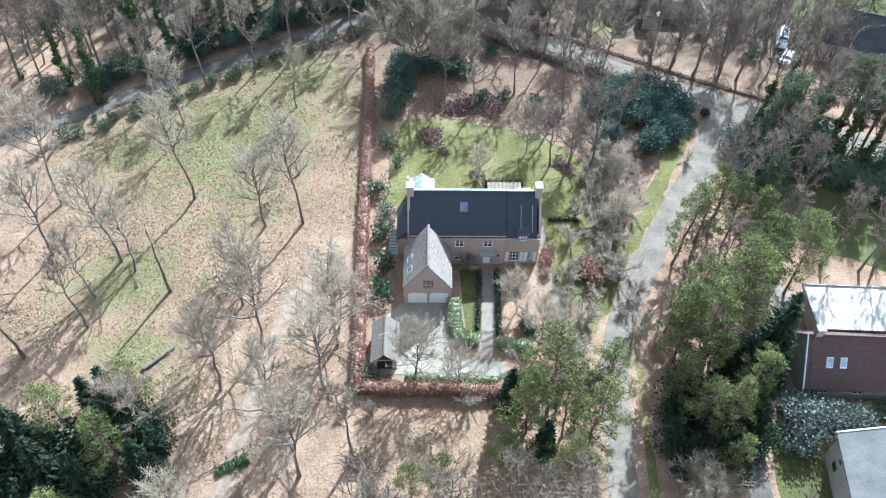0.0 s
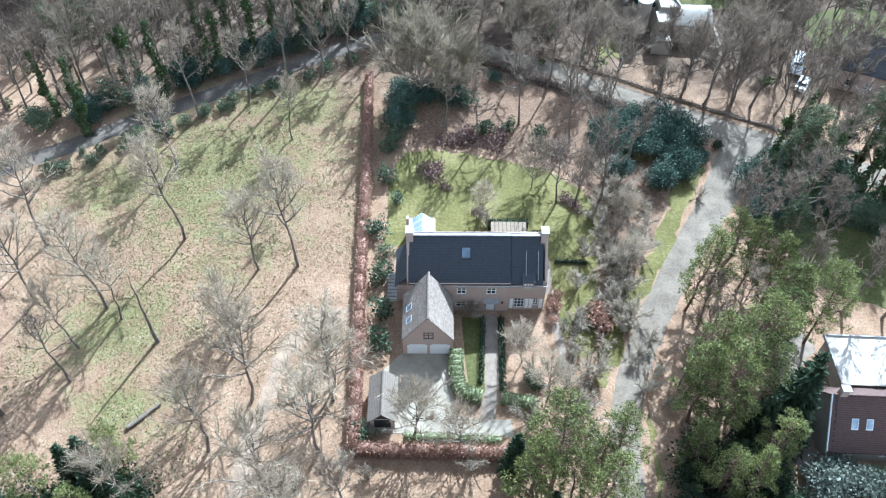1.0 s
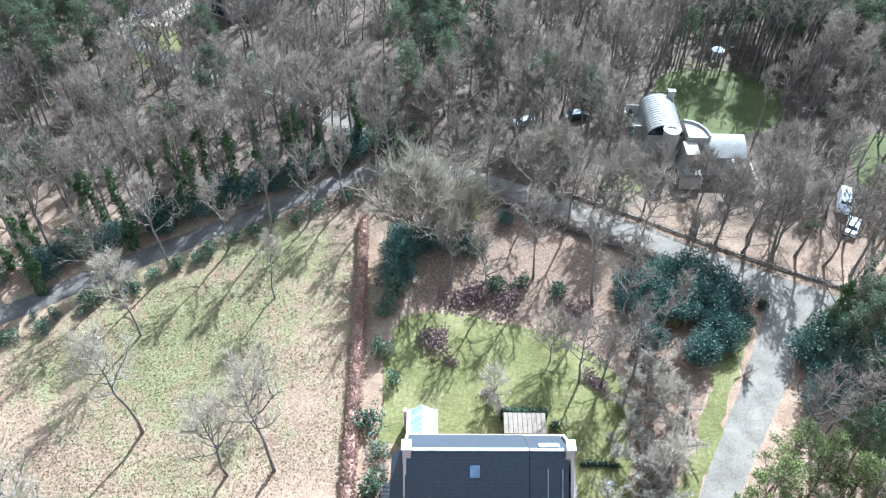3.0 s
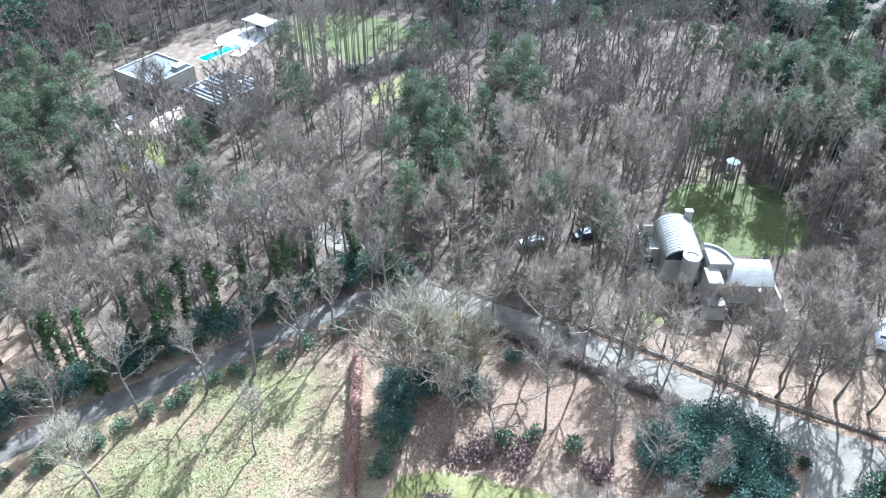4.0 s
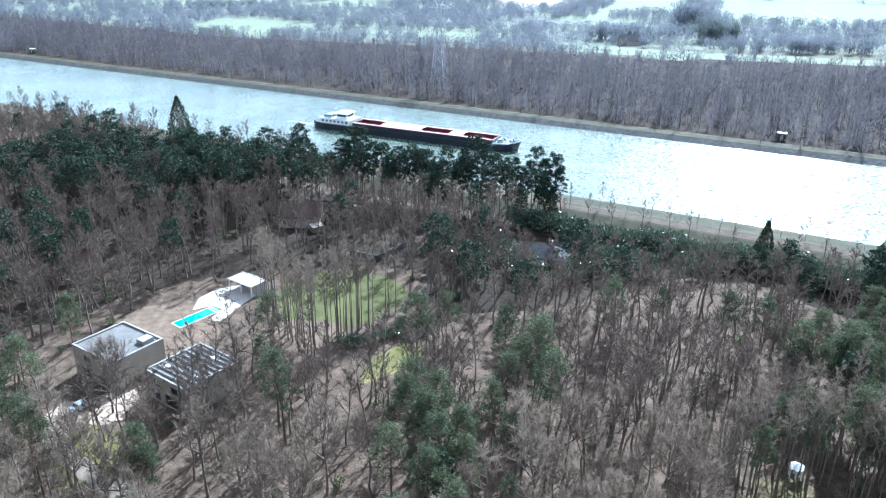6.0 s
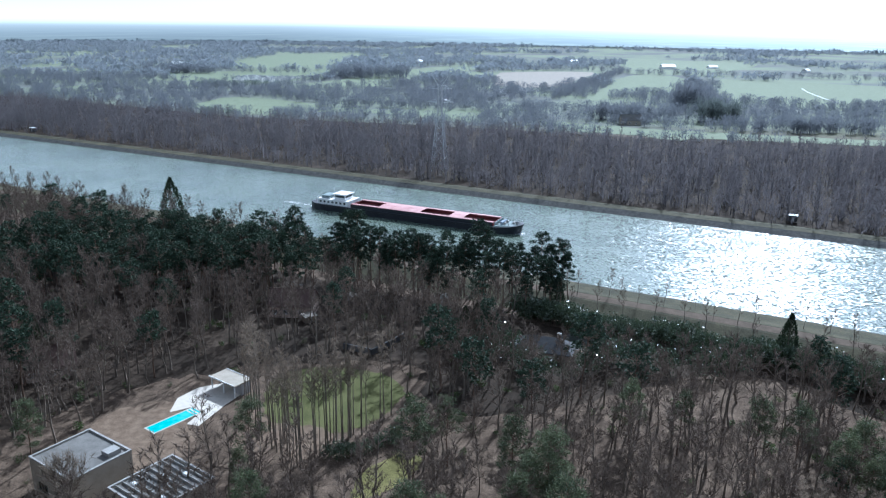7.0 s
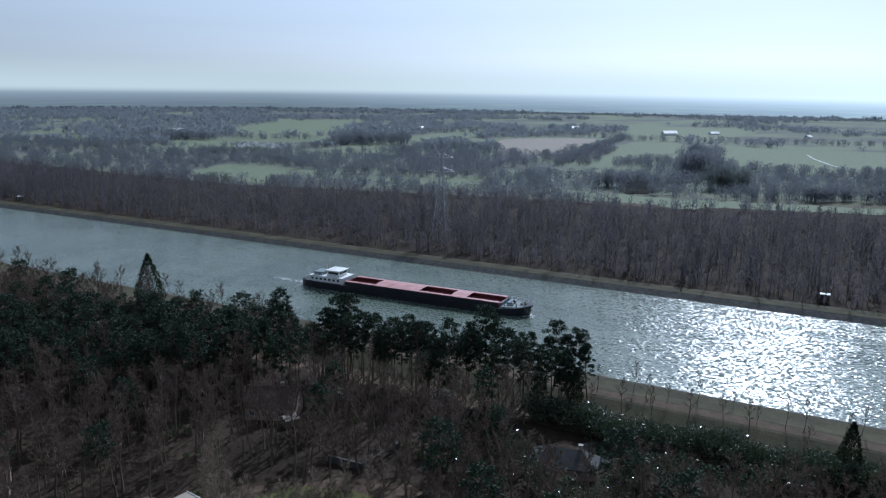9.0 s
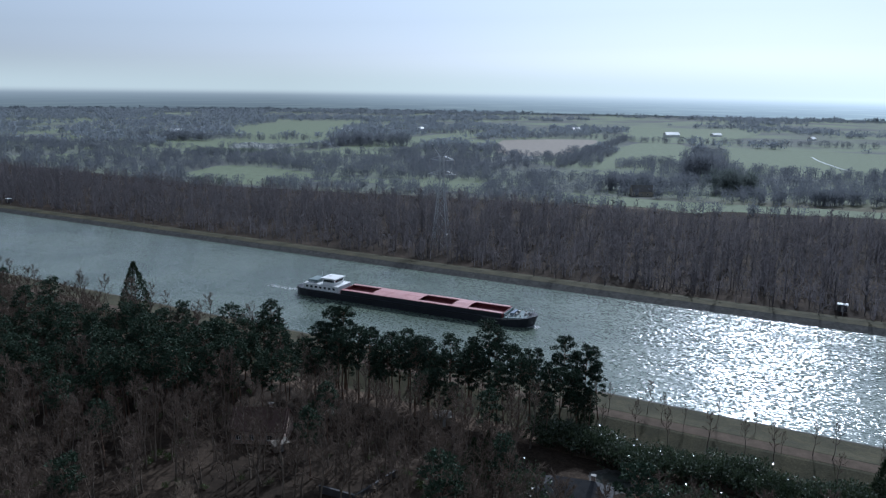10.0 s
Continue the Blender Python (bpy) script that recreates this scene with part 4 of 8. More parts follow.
class Kind:
    """Variants of one kind of tree: the first of each is built as a thing, and then copied."""

    def __init__(self, name, plants, trunk_mat, crown_mat, label, group, category="tree", crown_name="crown"):
        self.name, self.label, self.group, self.category, self.crown_name = name, label, group, category, crown_name
        self.sets = [p.meshes(name, trunk_mat, crown_mat) for p in plants]
        self.ivy = [coat(tri_mesh(name + "_ivy", p.iv, p.it), M["ivy"]) if p.it else None for p in plants]
        self.firsts = [None] * len(plants)

    def put(self, x, y, turn=0.0, size=1.0, variant=0, z=0.0, label="", tall=1.0):
        variant %= len(self.sets)
        m = pose(x, y, z, 0, 0, turn) @ Matrix.Diagonal((size, size, size * tall, 1))
        if self.firsts[variant] is None:
            ob = new(self.name)
            tagged(ob, self.label, self.category, self.group)
            part("trunk", self.sets[variant][0], None, ob)
            part(self.crown_name, self.sets[variant][1], None, ob)
            if self.ivy[variant]:
                part("ivy", self.ivy[variant], None, ob, "glossy green ivy")
            self.firsts[variant] = ob
            ob.matrix_basis = m
        else:
            first = self.firsts[variant]
            ob = copy_thing(first, m @ Matrix.Diagonal(tuple(1 / s for s in first.scale) + (1,)))
        if label:
            ob["label"] = label
        return ob


def joined(name, plants, spots, mats, label, category):
    """Many plants in one mesh: spots are (x, y, z, turn, size, variant, tall)."""
    arr = [p.arrays() for p in plants]
    V, T, I, n = [], [], [], 0
    by = {}
    for s in spots:
        by.setdefault(s[5] % len(arr), []).append(s)
    for var, ss in by.items():
        s = np.array([[a[0], a[1], a[2], a[3], a[4], a[6]] for a in ss], np.float64)
        c, d = np.cos(s[:, 3])[:, None], np.sin(s[:, 3])[:, None]
        for mi, (v, t) in enumerate(arr[var]):
            if not len(t):
                continue
            X = (v[None, :, 0] * c - v[None, :, 1] * d) * s[:, 4:5] + s[:, 0:1]
            Y = (v[None, :, 0] * d + v[None, :, 1] * c) * s[:, 4:5] + s[:, 1:2]
            Z = v[None, :, 2] * s[:, 4:5] * s[:, 5:6] + s[:, 2:3]
            V.append(np.stack((X, Y, Z), -1).reshape(-1, 3))
            T.append((t[None] + (np.arange(len(s)) * len(v))[:, None, None] + n).reshape(-1, 3))
            I.append(np.full(len(s) * len(t), mi, np.int32))
            n += len(s) * len(v)
    if not V:
        return None
    me = tri_mesh(name, np.concatenate(V), np.concatenate(T))
    for m in mats:
        me.materials.append(m)
    me.polygons.foreach_set("material_index", np.concatenate(I))
    return tagged(new(name, me), label, category, "", "stuff")


BARE = Kind("bare_tree", [bare(11, 17, 4.48, 0.42, 17, 6, 9, 0.066, (6, 4, 3), 0.45, 0, 1.0, 0.055), bare(12, 18, 3.81, 0.46, 17, 6, 9, 0.066, (6, 4, 3), 0.45, 0, 1.0, 0.055), bare(13, 16, 4.93, 0.36, 17, 6, 9, 0.066, (6, 4, 3), 0.45, 0, 1.0, 0.055), bare(14, 19, 4.03, 0.48, 17, 6, 9, 0.066, (6, 4, 3), 0.45, 0, 1.0, 0.055), bare(15, 17, 3.36, 0.44, 17, 6, 9, 0.066, (6, 4, 3), 0.45, 0, 1.0, 0.055), bare(16, 15, 4.7, 0.34, 17, 6, 9, 0.066, (6, 4, 3), 0.45, 0, 1.0, 0.055),
                          bare(17, 18, 2.8, 0.5, 15), bare(18, 17, 4.26, 0.4, 17, 6, 9, 0.066, (6, 4, 3), 0.45, 0, 1.0, 0.055)], M["trunk"], M["twig"], "leafless broadleaved tree with grey-brown twigs on leaf litter", "bare trees")
BROAD = Kind("bare_tree", [bare(21, 13, 6.2, 0.16, 28, 9, 11, 0.05, (6, 4, 3), 0.4, 0, 1.0, 0.05), bare(22, 12, 5.6, 0.2, 26, 9, 11, 0.05, (6, 4, 3), 0.4, 0, 1.0, 0.05)], M["trunk"], M["pale_twig"], "broad leafless tree with a dense pale twiggy crown", "bare trees")
MEADOW = Kind("bare_tree", [bare(24, 16, 4.0, 0.42, 18, 8, 13, 0.042, (5, 4, 3), 0.5, 0, 1.0, 0.042), bare(25, 17, 3.7, 0.48, 18, 8, 13, 0.042, (5, 4, 3), 0.55, 0, 1.0, 0.042), bare(26, 15, 4.5, 0.36, 19, 8, 13, 0.042, (5, 4, 3), 0.45, 0, 1.0, 0.042)],
              M["trunk"], M["pale_twig"], "slender pale leafless tree standing in the meadow", "bare trees")
GRAND = Kind("bare_tree", [bare(23, 12.0, 8.4, 0.10, 46, 12, 10, 0.07, (6, 4, 3), 0.3, 0, 1.2, 0.085)], M["pale_trunk"], M["olive_twig"], "very broad leafless tree with a dense olive-tan twiggy crown", "bare trees")
SLENDER = Kind("slender_tree", [bare(sd, hh, 1.5, 0.62, 13, 4, 7, 0.05, (5, 3, 0), 0.7, 0, 0.52, 0.03, 0.05) for sd, hh in ((107, 21), (108, 20), (109, 22))], M["trunk"], M["twig"], "slender straight leafless tree beside a lawn", "slender trees")
IVY = Kind("ivy_clad_tree", [bare(31, 17, 3.4, 0.4, 12, 5, 10, 0.06, ivy=1000), bare(32, 18, 3.0, 0.45, 12, 5, 10, 0.06, ivy=1200)], M["trunk"], M["twig"], "leafless tree with its trunk wrapped in green ivy", "ivy-clad trees")
PINE = Kind("pine_tree", [pine(sd, hh, cr, rd, tf, 92, 0.46, 5, 0.45, 0.26) for sd, hh, cr, rd, tf in ((41, 17, 0.5, 3.0, 34), (42, 18, 0.45, 3.2, 34), (43, 16, 0.55, 2.8, 34), (44, 17, 0.48, 3.4, 38))], M["pine_trunk"], M["hazed_pine"], "tall pine with a reddish trunk and blue-green crown", "pines")
SOFT = Kind("conifer_tree", [pine(51, 15, 0.78, 3.7, 70, 52, 0.36, 5, 0.6, 0.34, 0.52), pine(52, 16, 0.7, 4.0, 72, 52, 0.36, 5, 0.5, 0.34, 0.54), pine(53, 13, 0.85, 3.3, 62, 52, 0.36, 5, 0.8, 0.34, 0.52)], M["pine_trunk"], M["soft_pine"],
            "tall feathery yellow-green conifer beside the lane", "garden conifers")
YEW = Kind("evergreen_shrub", [shrub(77, 2.2, 2.6, 2200, 0.26, 15), shrub(78, 2.5, 2.2, 2200, 0.26, 15)], M["trunk"], M["yew"], "dense dark blue-green evergreen in the garden corner", "evergreen shrubs", "shrub", "foliage")
SPRUCE = Kind("spruce_tree", [spruce(61, 14, 2.8, 26, 9, 0.7), spruce(62, 12, 2.6, 24, 9, 0.7), spruce(63, 11, 2.2, 26, 9, 0.6)], M["trunk"], M["spruce"], "dense dark green cone-shaped conifer", "dark conifers")
LAUREL = Kind("evergreen_shrub", [shrub(71), shrub(72, 2.0, 1.4, 480), shrub(73, 1.4, 1.9, 420)], M["trunk"], M["laurel"], "rounded glossy evergreen shrub", "evergreen shrubs", "shrub", "foliage")
BIGLAUREL = Kind("evergreen_shrub", [shrub(75, 2.4, 2.4, 1600, 0.30, 13), shrub(76, 2.8, 2.0, 1600, 0.30, 13)], M["trunk"], M["laurel"], "large dark evergreen shrub in the garden corner", "evergreen shrubs", "shrub", "foliage")
DRY = Kind("bare_shrub", [twiggy(81, 3.0, 420, 0.075), twiggy(82, 2.4, 400, 0.075), twiggy(83, 3.6, 460, 0.075)], M["trunk"], M["dry_shrub"], "leafless pale twiggy shrub", "bare shrubs", "shrub", "crown")
HEATHER = Kind("heather_bed", [shrub(91, 1.6, 0.5, 420, 0.25, 8, 3), shrub(92, 1.3, 0.45, 360, 0.25, 8, 3)], M["trunk"], M["heather"], "low purplish-brown heather bed in the lawn", "garden beds", "shrub", "foliage")
COPPER = Kind("beech_shrub", [shrub(95, 1.5, 1.4, 460, 0.3, 7)], M["trunk"], M["beech"], "shrub holding dry copper-brown leaves", "beech shrubs", "shrub", "foliage")
GOLD = Kind("golden_shrub", [twiggy(97, 3.4, 900, 0.07)], M["trunk"], M["golden"], "shrub with golden-yellow twigs beside the road", "golden shrubs", "shrub", "crown")

TREES_DONE = []


def plant(kind, spots, seed=1, size=1.0, spread=0.12, label="", tall=1.0):
    rng = random.Random(seed)
    for i, s in enumerate(spots):
        kind.put(s[0], s[1], rng.uniform(0, 360), (s[2] if len(s) > 2 else size) * rng.uniform(1 - spread, 1 + spread), i + seed, max(0.0, canal_height(s[0], s[1]) - 0.1), label, tall)
        TREES_DONE.append((s[0], s[1]))


rs = random.Random(12)
plant(DRY, [(rs.uniform(14, 17.5) + max(0, y - 62) * 0.17, y, rs.uniform(0.7, 1.3)) for y in np.arange(49, 94, 1.9)], 21, 1.0)
plant(DRY, [(rs.uniform(21.5, 25), y, rs.uniform(0.7, 1.2)) for y in np.arange(55, 68, 1.8)], 22, 1.0)
plant(DRY, [(rs.uniform(19.5, 26) + max(0, y - 72) * 0.1, y, rs.uniform(0.8, 1.3)) for y in np.arange(66, 93, 1.1)], 23, 1.0, 0.1, "leafless grey-brown twiggy shrub beside the lawn")
# meadow trees
plant(MEADOW, [(-45.1, 65.7), (-38.4, 78.2), (-27, 73.2), (-21.8, 74), (-46.5, 59.5, 0.8), (-23.7, 53.1), (-14.2, 53.6), (-27.2, 46.5), (-14.9, 47.1), (-27.2, 59.1, 0.9),
             (-42.7, 64, 0.9), (-54.7, 66.4), (-43.5, 92.7), (-27.1, 100.2, 0.7), (-16.2, 36.4), (-57, 76), (-52, 50), (-33, 40, 0.8), (-60, 60), (-24, 84, 0.6), (-20, 41)], 3, 1.1)
plant(BARE, [(-45.8, 54.6, 0.7)], 1, label="leaning leafless tree with ivy at its foot")
dead = thing("dead_tree", -37.1, 60.9, 0, 20, "bare broken trunk standing alone in the meadow", "tree")
pl = Plant(5)
stem(pl, 13.0, 0.26, 0.10, 8, 6, 0.03)
pl.tube([(0, 0, 5.5), (0.5, 0.2, 6.3)], [0.06, 0.03], 4)
part("trunk", coat(tri_mesh("trunk", pl.tv, pl.tt), M["trunk"]), None, dead)
TREES_DONE.append((-37.1, 60.9))
# garden trees
plant(BARE, [(2, 121.5), (8, 119), (-3, 124), (14, 116), (19, 113), (-13.5, 124.5), (-20, 120.5), (-25, 117), (-30.5, 113.2), (-36, 109.5), (24, 110.5), (-43, 104.5), (-50, 99.5)], 14, 0.95, label="leafless tree between garden and lane")
plant(BROAD, [(-4.3, 49.5, 0.8), (0.9, 48.5, 0.72), (-14.4, 55.5, 0.9), (10.5, 91, 0.6), (3.3, 85, 0.45), (22.8, 84, 0.55), (22.8, 75.8, 0.5), (8.2, 60, 0.5), (11, 55, 0.55)], 4, 0.6, label="broad leafless garden tree with pale twigs")
plant(BARE, [(17, 101.4), (2, 101.6, 0.9), (9, 106), (20, 97, 0.9), (14, 88, 0.7), (20, 88, 0.8), (-3, 104, 0.8), (16.8, 87.9, 0.7), (24.3, 94.7, 0.8)], 6, 0.9, label="leafless garden tree casting long shadows")
plant(GRAND, [(-7.4, 112.6, 1.12), (-2.0, 114.0, 0.7), (10, 127.8, 0.7)], 7, 1.0, 0.03)
plant(BROAD, [(-27, 31, 0.8)], 7, 1.0)
plant(SOFT, [(31, 43, 0.8), (34.2, 46.5, 0.8), (28.2, 43.5, 0.75), (30.5, 38.5, 0.7), (29.6, 69, 1.0), (33.6, 73.5, 0.9), (37, 72.5, 0.95)], 8, 0.9)
plant(SPRUCE, [(6.8, 45.9, 0.62), (10.5, 40.3, 0.7), (37.9, 53.5, 1.0), (35.8, 51, 0.8), (25.6, 137.0, 0.9)], 1, 0.7)
plant(SOFT, [(8.8, 44.2, 0.8), (12.8, 42.5, 0.85), (17.5, 46.2, 0.75), (6, 38.5, 0.7), (28, 57, 1.0), (36.5, 61, 1.0), (41, 66.5, 1.0), (31.5, 53, 0.95), (43.7, 64.5), (26, 46.8, 0.9), (15.9, 44.8, 0.7), (12.5, 36, 0.75), (40, 71, 0.9)], 2, 0.92)
plant(SPRUCE, [(-36, 41, 0.85), (-33, 38, 0.8), (-39.5, 42, 0.8), (-31.5, 34.5, 0.7), (-44.5, 36.5, 0.95), (-48.5, 34, 1.0), (-41, 33.5, 0.85), (-37.5, 33, 0.8), (-46.5, 30, 1.0)], 6, 0.9)
plant(SOFT, [(-41.8, 39.6, 0.8), (-50, 38, 0.9), (-34.9, 43.4, 0.7), (-34.7, 35.3, 0.75), (-38, 29, 0.9), (-53, 36, 0.9)], 4, 0.8, label="bushy green conifer at the meadow's edge")
plant(IVY, [(-59.5, 99.4), (-56.3, 110), (-49.9, 109), (-42.3, 117.8), (-27.4, 127.1), (-26.8, 136.7), (-13.7, 133.5), (-30.6, 130), (-27.3, 139), (-14.1, 135.5), (-45.6, 119), (46.8, 97), (51, 100.5), (-37, 121), (-66, 104), (54, 93), (50, 88.5), (57, 90)], 5, 1.0)
plant(YEW, [(23.8, 94.1), (29, 105), (33.5, 98.8), (29.6, 92.4), (24.8, 106.3), (29, 99.5), (25.5, 99.5), (35.5, 102, 0.9), (33.5, 94.5, 0.8), (21.5, 104.5, 0.7), (37, 98.5, 0.7), (32, 103), (-1, 111, 0.8), (-9, 105, 0.7)], 3, 1.0, 0.12)
plant(LAUREL, [(-10.9, 91.1), (-10.1, 71.9, 1.1), (-11.7, 80.9), (-9.9, 66.5, 1.2), (-9.1, 61.6, 1.2), (0.2, 111.3, 1.4), (-3, 110.5, 1.2), (3.2, 103, 1.1), (-11, 102.6, 1.3), (-11.5, 98, 1.1), (-9, 106.5, 1.2), (15.6, 66, 0.6),
               (14, 65.9, 0.5), (9.4, 57, 0.7), (-10.3, 76.5, 0.8), (-9.5, 87, 0.7), (12, 103, 0.9), (-10, 49.2, 0.8), (7, 104, 0.8)], 5, 1.0, spread=0.15)
plant(LAUREL, [(50, 46.4, 0.9), (53, 46.5, 0.9), (39.4, 46.6, 0.7)], 6, 1.2,
      label="grey-green evergreen bush beside the neighbour's wall")
plant(LAUREL, [(-47, 100, 0.8), (-52, 98, 0.9), (-57, 93, 0.8), (-40, 107, 0.8), (-33, 113, 0.8), (-24, 119, 0.8), (-62, 90, 0.9), (-20, 122, 0.9), (-31, 116.5, 0.6)], 8, 0.8, label="evergreen bush at the meadow's edge")
plant(HEATHER, [(-4.8, 92.5, 1.5), (-4.0, 94.8, 1.4), (4.6, 100.8, 1.8), (1.2, 101.8, 1.9), (-2.2, 101.2, 1.6), (15.4, 99.0, 1.8), (13.6, 100.4, 1.1), (16.0, 88.4, 1.1), (16.8, 86.6, 1.0), (2.4, 85.4, 0.9), (-2.2, 90.0, 0.8)], 2, 1.0)
plant(DRY, [(4, 82.5, 1.0), (2.5, 84, 0.9), (23, 88, 1.2), (24, 82, 1.2), (21.5, 79, 1.1), (22, 72, 1.2), (20.5, 68, 1.2), (18.5, 63, 1.1), (17, 58.5, 1.2), (13.5, 56.5, 1.2), (9.5, 58.5, 1.1), (15, 52, 1.2), (12, 49.5, 1.1), (16.5, 48.5, 1.1),
            (27, 36.5, 1.6), (27.5, 39, 1.4), (25.5, 37.5, 1.3), (8.5, 51.5, 1.0), (-12, 46, 1.1), (-9, 44, 1.0), (2, 46, 0.9), (-9.3, 74.2, 0.8), (-2, 66.2, 0.7), (1.9, 66.8, 0.8), (26, 101, 1.0), (35, 90, 1.0)], 9, 1.0)
plant(COPPER, [(12.6, 68.3, 0.8), (12.8, 70, 0.8), (17.8, 67.5, 1.3), (18.5, 65.5, 1.2), (12.3, 66.2, 0.7), (-33, 36, 0.7)], 3, 1.0)
plant(BIGLAUREL, [(-62, 104, 0.9), (-57.5, 107.5, 1.0), (-52, 111, 0.9), (-45, 116.5, 1.1), (-39, 120, 1.0), (-33, 126, 0.9), (-24, 131.5, 1.1), (-17, 136.5, 1.0), (-30, 124.8, 0.7), (-67, 100, 1.0), (-47, 113.5, 0.7), (-12, 134.8, 0.9), (-35, 131, 0.9),
                  (47, 94.5, 1.3), (51, 92.5, 1.4), (55, 91, 1.3), (59, 89, 1.4), (63, 87.5, 1.3), (67, 86, 1.4), (71, 84.5, 1.4), (48, 97.5, 1.1)], 5, 1.0, 0.12, "large dark evergreen shrub beside the lane")
plant(PINE, [(49.5, 95.5, 0.75), (54, 94.5, 0.7), (60, 91.5, 0.8), (66, 89, 0.8), (71.5, 88, 0.85)], 3, 0.8, 0.05)
ry = random.Random(31)
plant(YEW, [(-6, 111.5, 0.9), (-3.8, 114.8, 0.9), (-9.5, 112, 1.0), (-1.2, 113.8, 0.7), (-11.2, 109, 0.9), (-53, 108.5, 1.1), (-46.5, 113.5, 1.2), (-36.5, 121, 1.2), (-28.5, 127.2, 1.1), (-20.5, 133, 1.2), (-60, 103, 1.1), (-42, 117, 0.9), (-14.5, 135.5, 1.0), (21.5, 100.5), (24.2, 104.6, 1.1), (27.5, 107, 1.1), (31, 107.6, 1.2), (34.5, 104.8, 1.1), (36, 101.5, 1.0), (33.8, 96.2, 1.1), (30.6, 93.2, 1.0), (27, 102, 1.1), (30.5, 103, 1.2), (33.4, 100.4, 1.1), (24.5, 99.5, 0.8),
            (32.2, 97.6, 1.0), (28.3, 105, 1.0), (22.6, 103.2, 0.9), (-11, 113, 0.9), (-8.8, 109.5, 0.8), (-11.2, 105, 0.9), (5, 117.5, 0.7), (-2.5, 119, 0.8)], 6, 1.0, 0.1)
plant(YEW, [(43.6 + ry.uniform(-1, 1) + 2.4 * (i % 6), 86.5 + 2.6 * (i // 6) + 0.75 * (i % 6) + ry.uniform(-0.8, 0.8), ry.uniform(0.9, 1.3)) for i in range(22)], 7, 1.0, 0.1, "dense dark evergreen hedge shrub beside the lane")
plant(PINE, [(57, 93, 1.0), (62, 92, 1.1), (67.5, 91, 1.05), (73, 89, 1.1), (79, 87, 1.0), (47.5, 91, 0.95), (50, 93.5, 0.9), (64, 95, 1.0), (70, 94, 1.0), (76, 91.5, 1.1)], 5, 1.0, 0.05)
plant(IVY, [(59, 95.5, 1.0), (55, 97.2, 1.0), (68, 92.5, 1.0), (82, 86, 1.0), (61, 88, 0.9)], 7, 1.0)
plant(BARE, [(48, 112.5), (51.5, 110.5, 1.0), (55, 109, 1.0), (45.5, 114.5, 0.95), (58, 107, 0.9), (42, 116.5, 0.9)], 12, 0.95, 0.06, "leafless tree shading the road junction")
rm = random.Random(77)
plant(BARE, [(-66 + 3.4 * i + rm.uniform(-1, 1), 101.5 + 2.35 * i + 3.5 + rm.uniform(0, 5), rm.uniform(0.9, 1.1)) for i in range(15)], 9, 1.0, 0.08, "leafless roadside tree casting long shadows over the meadow")
plant(IVY, [(-62.5 + 3.5 * i + rm.uniform(-1, 1), 100.5 + 2.55 * i + rm.uniform(2.5, 7), rm.uniform(0.85, 1.1)) for i in range(0, 14, 2)], 3, 1.0, 0.08)
plant(YEW, [(-60 + 3.3 * i + rm.uniform(-1, 1), 102.5 + 2.4 * i + rm.uniform(1.5, 4.5), rm.uniform(0.8, 1.4)) for i in range(0, 13, 2)], 2, 1.0, 0.1, "dark evergreen shrub beside the woodland lane")
plant(GOLD, [(-3.5, 119.5, 1.6), (-1.0, 117.5, 1.4), (-5, 121, 1.2)], 2, 1.1)
THUJA = Kind("columnar_conifer", [column(64, 12.5, 3.6), column(65, 12.0, 2.7)], M["trunk"], M["spruce"], "dense dark columnar conifer by the canal dyke", "dark conifers")
plant(THUJA, [(-120, 357.5, 1.4), (72, 254.5, 1.05), (-116, 254, 0.75), (19.6, 285.5, 0.8), (-160, 356, 0.7), (-3, 262, 0.9), (-6, 258, 0.85)], 8, 1.0, 0.03)
BELT = Kind("pine_tree", [pine(s, h, c, r, 36, 44, 0.50, 5, 0.2, 0.75, 0.85) for s, h, c, r in ((45, 20, 0.50, 3.4), (46, 21, 0.42, 3.9), (47, 18, 0.56, 3.2), (48, 22, 0.38, 3.6))],
            M["pine_trunk"], M["pine"], "tall dark pine with a bare trunk beside the dyke", "pines")
rp = random.Random(19)
belt = []
for i in range(400):
    u = rp.random()
    x, y = -47 + 68 * u, 305 - 17 * u + rp.uniform(-9, 6)
    if len(belt) < 80 and all((x - a) ** 2 + (y - b) ** 2 > 8 for a, b, _ in belt):
        belt.append((x, y - (0 if len(belt) < 40 else 4), rp.uniform(0.85, 1.1) - 0.14 * u if len(belt) < 40 else rp.uniform(0.5, 0.85)))
belt += [(-63, 318, 0.95), (-60.5, 316, 0.85), (-66, 321, 0.8), (23, 287, 0.75), (10, 277, 0.6), (-70, 286, 0.9), (-76, 290, 0.95), (-84, 296, 1.0)]
plant(BELT, belt, 3, 1.0, 0.05)

